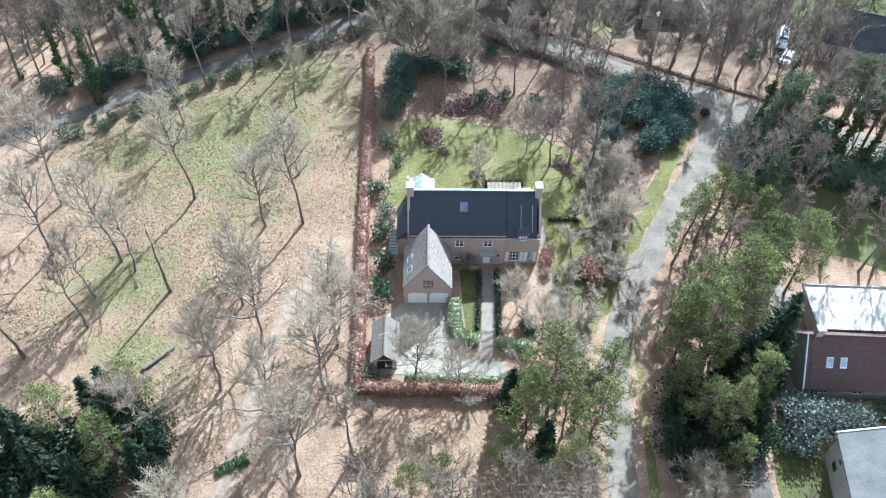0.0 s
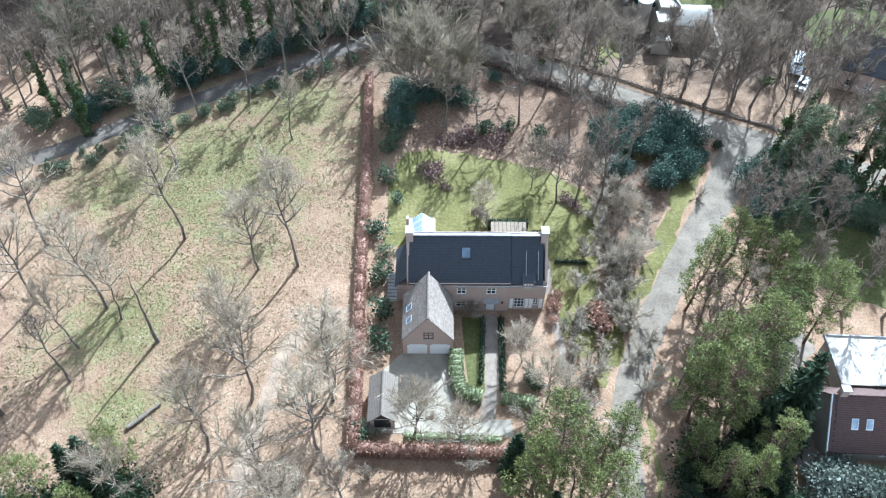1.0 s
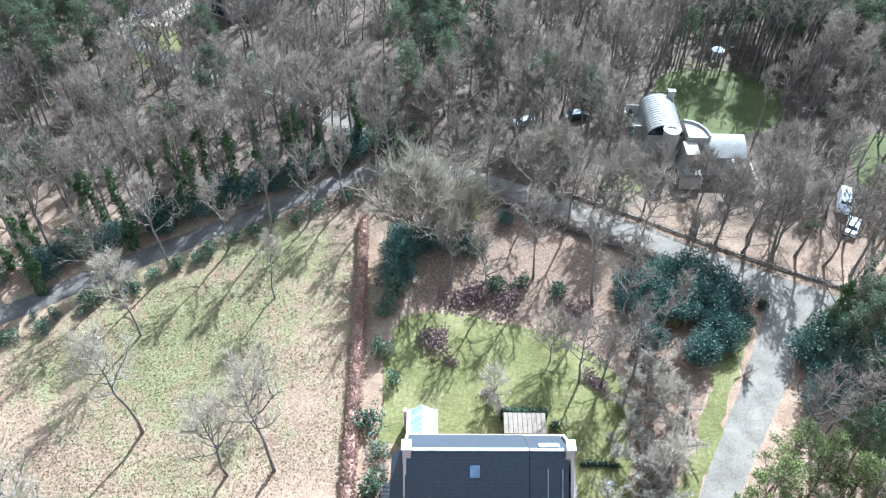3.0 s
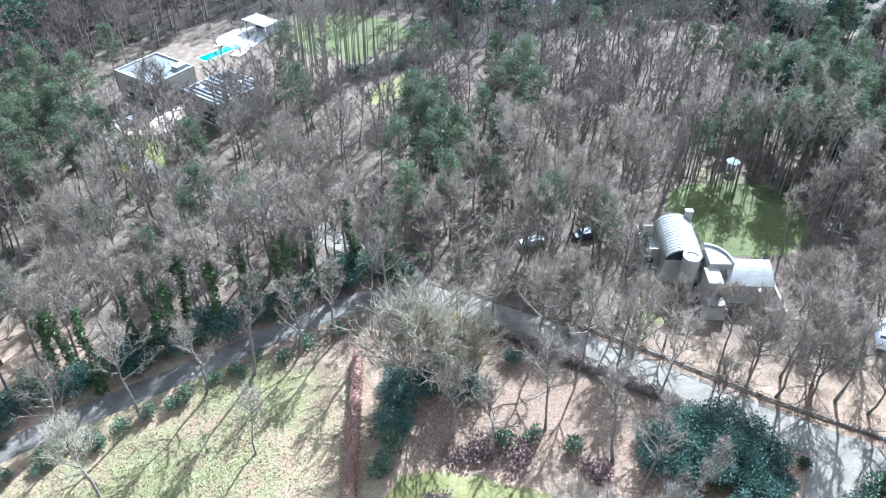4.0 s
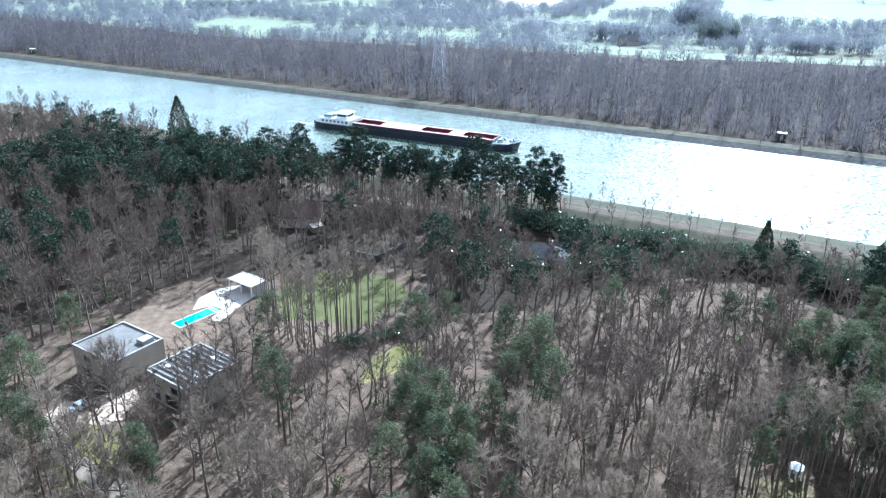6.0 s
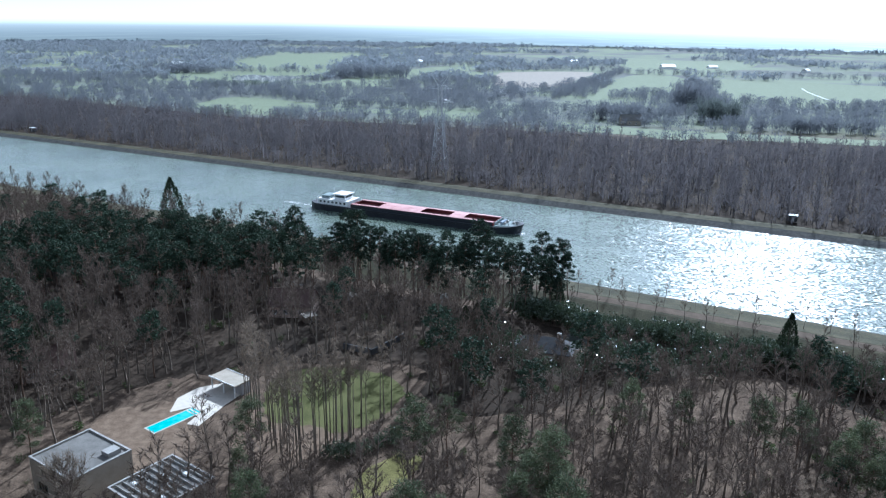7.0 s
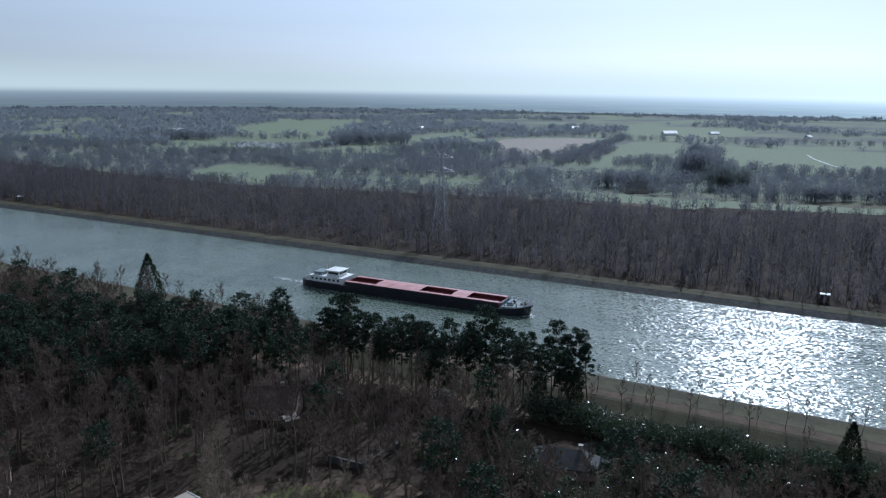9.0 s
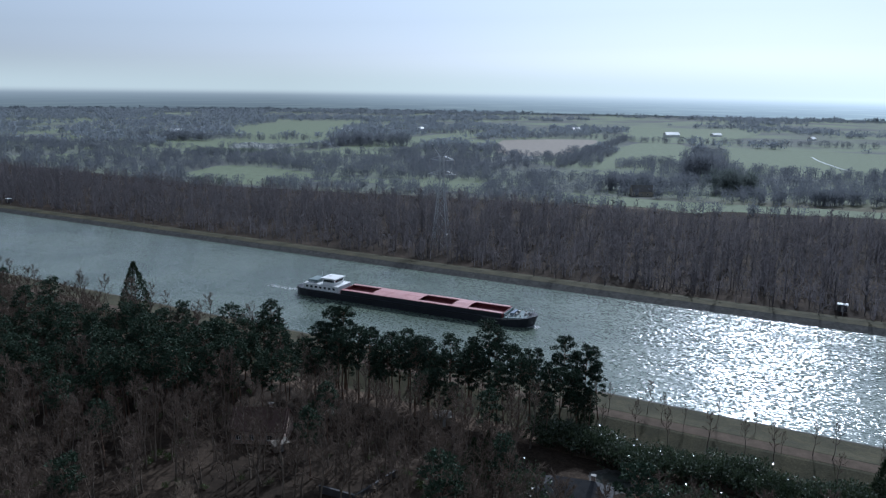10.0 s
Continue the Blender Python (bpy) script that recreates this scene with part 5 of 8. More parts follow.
plant(PINE, [(-50.4, 156.5, 0.95), (-51.5, 157.2, 0.85), (-49, 155.2, 0.8), (-42.5, 197, 0.95), (-92, 183, 1.05), (-88, 178, 1.0), (-77, 162.5, 1.0), (-81, 155, 1.05), (-84, 160, 1.0), (-86, 168, 1.0), (-80, 169, 0.9), (-12.8, 173.5, 1.0), (3.1, 151, 0.8), (-44.6, 140.1, 0.9), (-41.9, 189.4, 0.75), (-14, 157, 1.0), (-7, 159, 1.0), (-10, 163, 1.05), (3, 178, 1.0), (8, 186, 1.1)], 4, 1.0, 0.04)
WILD = Kind("bare_tree", [bare(27, 12.5, 6.0, 0.18, 26, 9, 11, 0.048, (6, 4, 3), 0.4, 0, 1.0, 0.05), bare(28, 13, 5.4, 0.22, 25, 9, 11, 0.048, (6, 4, 3), 0.4, 0, 1.0, 0.05)], M["trunk"], M["twig"], "broad leafless tree with grey-brown twigs", "bare trees")
plant(WILD, [(-66.5, 180, 1.0), (22, 119, 0.9), (27, 121.5, 0.8), (32, 110.5, 0.7), (14, 127.5, 0.8), (38, 117, 1.0), (45, 113, 1.0), (49, 130, 0.8), (41.5, 127.5, 0.5), (35.5, 128, 0.45)], 5, 0.9)
plant(BARE, [(56.2, 115.5), (61, 116.5), (55.4, 121.5), (62.5, 122), (57, 127.5), (66, 104)], 9, 0.85, 0.1, "tall leafless tree beside parked vehicles")
plant(BARE, [(7.2, 140.6), (11.5, 141.2), (9.6, 136.5), (16.6, 143.2), (20.2, 143.4), (18.8, 139), (13.8, 144.6)], 10, 0.95, 0.08, "tall leafless tree beside parked vehicles")

plant(SOFT, [(27.0, 52.8, 1.2), (28.6, 50.4, 1.2), (32.4, 57.0, 1.15), (38.0, 64.5, 1.1), (-1.2, 35.2, 0.55), (-3.8, 34.4, 0.5), (8.2, 41.6, 1.05), (15.0, 40.6, 1.0), (11.2, 45.0, 1.0)], 11, 1.0, 0.06)
plant(BARE, [(29.5, 61.5, 0.7), (34.5, 65.5, 0.75), (30.5, 66.0, 0.65), (26.8, 57.5, 0.6)], 15, 0.7, 0.05, "leafless tree among the lane-side conifers")
plant(SPRUCE, [(36.6, 51.4, 1.25), (33.4, 50.2, 1.0)], 4, 1.0, 0.04, "dense broad dark conifer beside the neighbour's drive")
DEEP = Kind("evergreen_shrub", [shrub(66, 2.7, 3.2, 1500, 0.36, 14), shrub(67, 2.9, 2.8, 1500, 0.36, 14)], M["trunk"], M["spruce"], "deep green evergreen shrub beneath the conifers", "evergreen shrubs", "shrub", "foliage")
plant(DEEP, [(27.0, 48.0), (30.2, 47.0), (33.2, 47.4, 0.9), (24.6, 41.4, 0.85), (27.4, 40.8, 0.9), (30.2, 40.4, 0.95), (33.0, 41.2, 0.9), (35.6, 43.2, 0.8), (25.6, 38.4, 0.6), (31.6, 38.0, 0.6), (28.4, 44.0, 0.9), (31.4, 43.4, 0.9), (25.4, 45.2, 0.8), (34.4, 45.0, 0.8), (-44, 39, 1.1), (-40, 37, 1.2), (-47, 35, 1.2), (-36, 35.5, 0.9), (-33.5, 41, 0.9), (-43.5, 33, 1.1), (-31.8, 38.2, 0.8)], 5, 1.0, 0.1)
SILVER_BUSH = Kind("grey_green_bush", [shrub(68, 2.6, 2.6, 1700, 0.30, 13), shrub(69, 2.9, 2.3, 1700, 0.30, 13)], M["trunk"], M["grey_leaf"], "large silvery grey-green bush beside the neighbour's wall", "evergreen shrubs", "shrub", "foliage")
plant(SILVER_BUSH, [(40.6, 44.6, 1.15), (43.6, 44.4, 1.2), (46.2, 45.2, 1.0), (39.6, 42.4, 0.9), (42.6, 46.8, 0.8)], 3, 1.0, 0.05)
plant(GRAND, [(27.6, 36.0, 0.46)], 3, 1.0, 0.02, "rounded pale leafless shrub beside the lane", 0.8)
# small plants of the villa garden
BLOSSOM = Kind("blossom_shrub", [twiggy(98, 3.0, 520, 0.09)], M["trunk"], M["blossom"], "slender shrub covered in white spring blossom", "blossom shrubs", "shrub", "crown")
plant(BLOSSOM, [(22.9, 95.4, 1.0)], 1, 1.0, 0.02)
BALL = Kind("topiary_ball", [shrub(99, 0.75, 0.62, 520, 0.16, 9, 3)], M["trunk"], M["spruce"], "dark clipped evergreen ball on the terrace", "topiary balls", "shrub", "foliage")
plant(BALL, [(5.0, 80.9, 1.0), (10.5, 81.0, 1.1), (40.2, 101.9, 1.3), (9.8, 56.7, 1.4)], 2, 1.0, 0.04)
TAWNY = Kind("tawny_shrub", [shrub(93, 2.0, 1.2, 900, 0.3, 9, 4)], M["trunk"], M["tawny"], "tawny brown shrub between dark evergreens", "garden beds", "shrub", "foliage")
plant(TAWNY, [(28.4, 99.6, 1.0), (26.6, 98.0, 0.8), (17.0, 66.8, 0.7)], 2, 1.0, 0.05)

# the rest of the wood
HOLES = [[(-54, 206), (-47, 197), (-33, 194), (-20, 199), (-15, 210), (-14, 222), (-20, 232), (-52, 232)], LAWN, EAST_LAWN, WHITE_LAWN, SPORT, SMALL, [(-80, 214), (-77, 222), (-69, 234), (-46, 240), (-43, 227), (-52, 206), (-50, 193), (-57, 181), (-65, 177), (-75, 177), (-79, 186), (-78.5, 200)],
         [(24, 124), (50, 122), (50, 138), (40, 152), (24, 150)],
         [(-75, 5), (-82, 80), (-62, 96), (-40, 111), (-17, 128), (-12, 118), (-11, 5)], [(-13, 45), (-16, 121), (-2, 124), (27, 112), (44, 103), (34, 86), (22, 60), (20, 46)],
         [(36, 44), (39, 68), (60, 68), (62, 30), (40, 30)], [(60, 112), (80, 112), (80, 130), (60, 130)], [(-64, 268), (-44, 268), (-44, 286), (-64, 286)], [(3, 240), (40, 236), (76, 234), (84, 246), (24, 282), (3, 274)],
         [(22, 26), (22, 34), (40, 34), (40, 26)], [(-48, 312), (-44, 292), (-16, 277), (22, 276), (26, 287), (-10, 303), (-30, 314)], [(-8, 34), (6, 34), (7, 46), (-8, 46)], [(-3, 196), (-3, 206), (10, 206), (10, 196)]]


def inside(poly, x, y):
    hit = False
    for (ax, ay), (bx, by) in zip(poly, poly[1:] + poly[:1]):
        if (ay > y) != (by > y) and x < (bx - ax) * (y - ay) / (by - ay) + ax:
            hit = not hit
    return hit


def near_line(pts, x, y, d):
    for (ax, ay), (bx, by) in zip(pts, pts[1:]):
        vx, vy = bx - ax, by - ay
        t = max(0, min(1, ((x - ax) * vx + (y - ay) * vy) / (vx * vx + vy * vy)))
        if (x - ax - vx * t) ** 2 + (y - ay - vy * t) ** 2 < d * d:
            return True
    return False


def free(x, y, road=3.0):
    if across_of(x, y) > (-31 if x < 14 else -43) or abs(x) > 42 + 0.66 * (y + 12):
        return False
    if any(inside(h, x, y) for h in HOLES):
        return False
    return not any(near_line(p, x, y, road) for n, (p, *_r) in ROADS.items())


def pine_share(x, y):
    p = 0.05
    for cx, cy, rx, ry, s in ((-110, 300, 60, 24, 0.66), (-80, 156, 15, 20, 0.6), (70, 182, 16, 24, 0.85), (-9, 160, 9, 10, 0.5), (5, 195, 12, 18, 0.45), 
                              (-72, 245, 22, 20, 0.14), (-2, 205, 8, 6, 0.6), (95, 200, 20, 30, 0.7)):
        d = ((x - cx) / rx) ** 2 + ((y - cy) / ry) ** 2
        if d < 1.25:
            p = max(p, s * min(1, 1.6 * (1.25 - d)))
    return p


rng = random.Random(7)
bare_left, pine_left = 190, 120
wood, pines, under = [], [], []
GRID = 4.85
iy = 22.0
while iy < 372:
    ix = -300.0
    while ix < 300:
        x, y = ix + rng.uniform(-0.46, 0.46) * GRID, iy + rng.uniform(-0.46, 0.46) * GRID
        ix += GRID
        if not free(x, y) or (abs(x - 36) < 11 and 119 < y < 133):
            continue
        if y < 130 and any((x - a) ** 2 + (y - b) ** 2 < 9 for a, b in TREES_DONE):
            continue
        thick = noise.noise(Vector((x * 0.03, y * 0.03, 0)))
        if rng.random() < pine_share(x, y):
            if y < 215 and pine_left > 0 and abs(x) < 90:
                pine_left -= 1
                PINE.put(x, y, rng.uniform(0, 360), rng.uniform(0.78, 1.12), rng.randrange(4))
            else:
                pines.append((x, y, 0, rng.uniform(0, 6.28), rng.uniform(0.85, 1.2), rng.randrange(4), 0.92 if y > 270 else 1))
        elif rng.random() < 0.80 + 0.5 * thick:
            if y < 168 and bare_left > 0 and abs(x) < 75:
                bare_left -= 1
                BARE.put(x, y, rng.uniform(0, 360), rng.uniform(0.75, 1.05), rng.randrange(8))
            else:
                wood.append((x, y, 0, rng.uniform(0, 6.28), rng.uniform(0.8, 1.12), rng.randrange(6), rng.uniform(0.82, 1.0)))
        if rng.random() < 0.30 + 0.3 * max(0, thick):
            under.append((x + rng.uniform(-2, 2), y + rng.uniform(-2, 2), 0, rng.uniform(0, 6.28), rng.uniform(0.4, 0.95), rng.randrange(3), 1))
    iy += GRID
for _ in range(330):
    x, y = rng.uniform(-190, 120), rng.uniform(140, 372)
    s = pine_share(x, y)
    if s > 0.3 and rng.random() < s and free(x, y):
        pines.append((x, y, 0, rng.uniform(0, 6.28), rng.uniform(0.6, 1.0), rng.randrange(4), 1))
# slender trees round the lawns
for (ax, ay), (bx, by), wide, n in (((-49, 218), (-35, 202.5), 2.2, 20), ((-35, 203), (-25, 217), 1.6, 17), ((-45, 216), (-34, 208), 2.5, 11), ((-33, 208), (-27, 216), 2, 7), ((-51, 226), (-49, 217), 1.2, 5), ((-24, 219), (-20, 223), 1.0, 3),
                                    ((36, 165), (58, 166.5), 2.0, 17), ((37, 174), (62, 175), 3.5, 11), ((60, 148), (64, 172), 3.2, 30), ((57, 158), (53, 164), 1.6, 6)):
    for i in range(n):
        t = (i + rng.uniform(0.1, 0.9)) / n
        SLENDER.put(ax + (bx - ax) * t + rng.uniform(-wide, wide), ay + (by - ay) * t + rng.uniform(-wide, wide), rng.uniform(0, 360), rng.uniform(0.85, 1.06), rng.randrange(3))
for x, y, q in ((66, 170, 1.1), (70, 175, 1.15), (73, 167, 1.0), (64, 180, 1.1), (77, 173, 1.1), (69, 184, 1.05), (60, 184, 1.0)):
    PINE.put(x, y, 40 * q * x, q, int(x))
# saplings on the dyke and the row along its foot
for a in range(20, 150, 6):
    p = canal_point(a + rng.uniform(-2, 2), rng.uniform(-21, -12))
    wood.append((*p, rng.uniform(0, 6.28), rng.uniform(0.26, 0.46), rng.randrange(6), 1.1))
for a in range(-260, 120, 8):
    p = canal_point(a + rng.uniform(-2, 2), -25 + rng.uniform(-3, 2))
    wood.append((*p, rng.uniform(0, 6.28), rng.uniform(0.32, 0.6) if a > -30 else rng.uniform(0.6, 1.0), rng.randrange(6), 1))
MID = [bare(s, 17, 3.7, 0.36, 12, 5, 7, 0.095, (4, 0, 0)) for s in (101, 102, 103, 104, 105, 106)]
joined("woodland_trees", MID, wood, [M["trunk"], M["twig_wood"]], "dense leafless winter woodland on brown leaf litter", "woodland")
MIDPINE = [pine(s, h, c, r, 28, 40, 0.52, 4, 0.25, 0.75, 0.85) for s, h, c, r in ((111, 17, 0.5, 3.4), (112, 18, 0.45, 3.8), (113, 16, 0.55, 3.3), (114, 17, 0.42, 3.9))]
joined("pine_wood", MIDPINE, pines, [M["pine_trunk"], M["pine"]], "dark green pine wood before the canal", "woodland")
joined("undergrowth", [shrub(121, 1.6, 1.4, 130, 0.45, 6, 3), shrub(122, 1.9, 1.2, 130, 0.45, 6, 3), twiggy(123, 2.6, 130, 0.08)], under, [M["trunk"], M["ivy"]], "evergreen undergrowth scattered below bare trees", "shrub")
laurels = []
for a in np.arange(0, 96, 0.8):
    p = canal_point(26 + a + rng.uniform(-1, 1), -36 + rng.uniform(-2.5, 2.5) + 2 * math.sin(a * 0.2))
    laurels.append((p[0], p[1], 0, rng.uniform(0, 6.28), rng.uniform(1.6, 2.2), rng.randrange(2), 1.15))
for a in np.arange(0, 1, 0.035):
    laurels.append((45 + 22 * a + rng.uniform(-1, 1), 92 - 11 * a + rng.uniform(-1, 1), 0, rng.uniform(0, 6.28), rng.uniform(0.8, 1.2), rng.randrange(2), 1))
for x, y, s in ((7, 246, 1.8), (9.5, 243.5, 2.0), (12.5, 241.5, 1.7), (25, 245, 2.0), (27.5, 248, 2.2), (29, 252, 1.9), (22, 242.5, 1.8), (17, 240.5, 1.6), (4, 251, 2.2), (5, 256, 2.0), (33, 250, 2.0), (37, 247, 2.2), (42, 246, 2.0), (-6, 250, 2.0), (-9, 256, 2.1), (-3, 262, 2.0), (48, 243, 2.1), (55, 245, 2.2)):
    laurels.append((x, y, 0, rng.uniform(0, 6.28), s, rng.randrange(2), 1.3))
for i in range(15):
    a = i / 14
    laurels.append((-29.5 + 12.5 * a + rng.uniform(-0.9, 0.9), 204.5 + 8 * a + rng.uniform(-0.9, 0.9), 0, rng.uniform(0, 6.28), rng.uniform(0.7, 1.25), rng.randrange(2), 1.1))
joined("laurel_belt", [shrub(131, 1.7, 1.6, 560, 0.24, 8, 3), shrub(132, 2.0, 1.5, 560, 0.24, 8, 3)], laurels, [M["trunk"], M["wet_laurel"]], "glossy laurel belts bordering gardens and dyke", "shrub")

def far_clump(seed, r=7.0, h=13.0, crowns=5, blades=13, length=2.6, width=0.62):
    """A few leafless crowns close together."""
    pl = Plant(seed)
    for i in range(crowns):
        a, q = pl.r.uniform(0, 6.28), r * pl.r.uniform(0.1, 0.8)
        c = np.array((math.cos(a) * q, math.sin(a) * q, 0))
        top = h * pl.r.uniform(0.75, 1.0)
        pl.blade(c, np.array((0, 0, 1.0)), top, 0.5)
        for _ in range(blades):
            u = pl.r.random()
            w = r * 0.30 * math.sin(0.35 + 2.5 * u)
            pl.blade(c + np.array((*(pl.r.normal(size=2) * w), top * (0.2 + 0.68 * u))), unit(pl.r.normal(size=3) * 0.7 + np.array((0, 0, 0.8))), length, width)
    return pl


# woods beyond the canal
EDGE = [(-1200, 900), (-479, 842), (-207, 706), (-26, 669), (126, 624), (265, 630), (600, 560)]
FRONT = [(-990, 765), (-400, 718), (-172, 604), (-22, 574), (103, 537), (219, 541), (495, 484)]
far = []
for _ in range(7800):
    x = rng.uniform(-560, 420)
    y = rng.uniform(330, 860)
    n = across_of(x, y)
    if n > 112 and y < np.interp(x, [e[0] for e in FRONT], [e[1] for e in FRONT]) + 8 * noise.noise(Vector((x * 0.05, y * 0.05, 3))):
        far.append((x, y, 0, rng.uniform(0, 6.28), rng.uniform(0.7, 1.05), rng.randrange(5), rng.uniform(0.9, 1.2)))
for a in range(-520, 300, 5):
    p = canal_point(a + rng.uniform(-2, 2), rng.uniform(104, 113))
    if rng.random() < 0.6:
        far.append((p[0], p[1], 0.3, rng.uniform(0, 6.28), rng.uniform(0.4, 0.8), rng.randrange(5), 1))
LOWT = [bare(s, 17, 3.8, 0.12, 10, 3, 4, 0.24, (3, 0, 0)) for s in (141, 142, 143, 144, 145)]
for _ in range(11000):
    x, y = rng.uniform(-520, 400), rng.uniform(330, 860)
    if across_of(x, y) > 110 and y < np.interp(x, [e[0] for e in EDGE], [e[1] for e in EDGE]) - (34 if x > 40 else 10):
        far.append((x, y, 0, rng.uniform(0, 6.28), rng.uniform(0.6, 1.0), 5 + rng.randrange(2), rng.uniform(0.7, 1.1)))
LOWT += [far_clump(s, 4.5, 11.0, 3, 10, 2.2, 0.36) for s in (146, 147)]
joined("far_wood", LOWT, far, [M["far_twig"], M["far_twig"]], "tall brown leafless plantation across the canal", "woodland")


clumps, wide_clumps, dark = [], [], []


def far_open(x, y):
    return y < np.interp(x, [e[0] for e in EDGE], [e[1] for e in EDGE]) - 20 or any(inside(f, x, y) for f in FIELDS)


for _ in range(6500):
    y = math.sqrt(rng.uniform(610 ** 2, 1150 ** 2))
    x = rng.uniform(-0.68, 0.68) * (y + 60)
    if far_open(x, y):
        continue
    v = noise.noise(Vector((x / 170, y / 95, 0.5))) + 0.4 * noise.noise(Vector((x / 50, y / 50, 2)))
    if v > -0.42:
        clumps.append((x, y, 0, rng.uniform(0, 6.28), rng.uniform(0.6, 1.0), rng.randrange(4), rng.uniform(0.75, 0.95)))
for _ in range(9500):
    y = math.sqrt(rng.uniform(1100 ** 2, 2690 ** 2))
    x = rng.uniform(-0.66, 0.66) * (y + 60)
    if far_open(x, y) or math.hypot(x, y - 100) > 2660:
        continue
    v = noise.noise(Vector((x / 260, y / 210, 0.5))) + 0.4 * noise.noise(Vector((x / 70, y / 70, 2)))
    if v > -0.34 + 0.50 * min(1.0, max(0.0, (x + 350) / 600)):
        wide_clumps.append((x, y, 0, rng.uniform(0, 6.28), rng.uniform(0.6, 1.05), rng.randrange(3), rng.uniform(0.8, 1.1)))
for i in range(300):
    a, d = radians(-36 + 72 * (i + rng.random()) / 300), rng.uniform(2380, 2540)
    wide_clumps.append((d * math.sin(a), 100 + d * math.cos(a), 0, rng.uniform(0, 6.28), rng.uniform(0.6, 1.05), rng.randrange(3), rng.uniform(0.7, 1.0)))
rows = [((75, 898), (235, 1384)), ((-180, 1000), (-30, 1060)), ((-260, 1240), (-390, 1225)), ((20, 1390), (240, 1400)), ((-330, 1052), (-240, 1040)), ((225, 1330), (700, 1260)), ((-200, 1440), (60, 1500)),
        ((-245, 905), (-150, 850)), ((-60, 860), (15, 840)), ((273, 870), (480, 820)), ((-129, 800), (-7, 785))]
for (ax, ay), (bx, by) in rows:
    n = int(math.hypot(bx - ax, by - ay) / 5)
    for i in range(n):
        t = (i + rng.random()) / n
        clumps.append((ax + (bx - ax) * t + rng.uniform(-4, 4), ay + (by - ay) * t + rng.uniform(-6, 6), 0, rng.uniform(0, 6.28), rng.uniform(0.6, 1.0), rng.randrange(4), 1))
# stands of taller trees among the pastures
for cx, cy, rx, ry, n, s, tall in ((123, 728, 34, 10, 42, 1.0, 1.5), (201, 828, 20, 14, 36, 1.05, 2.1), (-160, 1170, 52, 26, 90, 1.1, 1.6), (-455, 1205, 60, 20, 90, 1.0, 1.3), (245, 672, 50, 12, 60, 0.9, 1.3)):
    for _ in range(n):
        clumps.append((cx + rng.uniform(-1, 1) * rx, cy + rng.uniform(-1, 1) * ry, 0, rng.uniform(0, 6.28), s * rng.uniform(0.7, 1.0), rng.randrange(4), tall * rng.uniform(0.85, 1.1)))
for cx, cy, rx, ry, n, s, tall in ((196, 728, 27, 11, 46, 1.0, 1.9), (-300, 985, 60, 14, 50, 0.9, 1.0), (-225, 715, 16, 8, 14, 0.8, 1.0)):
    for _ in range(n):
        dark.append((cx + rng.gauss(0, 0.5) * rx, cy + rng.gauss(0, 0.5) * ry, 0, rng.uniform(0, 6.28), s * rng.uniform(0.6, 1.0), rng.randrange(4), tall * rng.uniform(0.8, 1.05)))
FARC = [far_clump(s) for s in (151, 152, 153, 154)]
WIDEC = [far_clump(s, 14.0, 14.0, 5, 7, 5.0, 2.2) for s in (155, 156, 157)]
# the farther the wood, the more haze its twig colour holds
joined("distant_woods", FARC, clumps, [M["hazed_twig"], M["hazed_twig"]], "distant leafless woods and hedgerows among fields", "woodland")
joined("farthest_woods", WIDEC, wide_clumps, [M["far_haze_twig"], M["far_haze_twig"]], "farthest leafless woods on the plain", "woodland")
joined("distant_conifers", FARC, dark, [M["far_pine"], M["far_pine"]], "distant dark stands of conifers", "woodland")

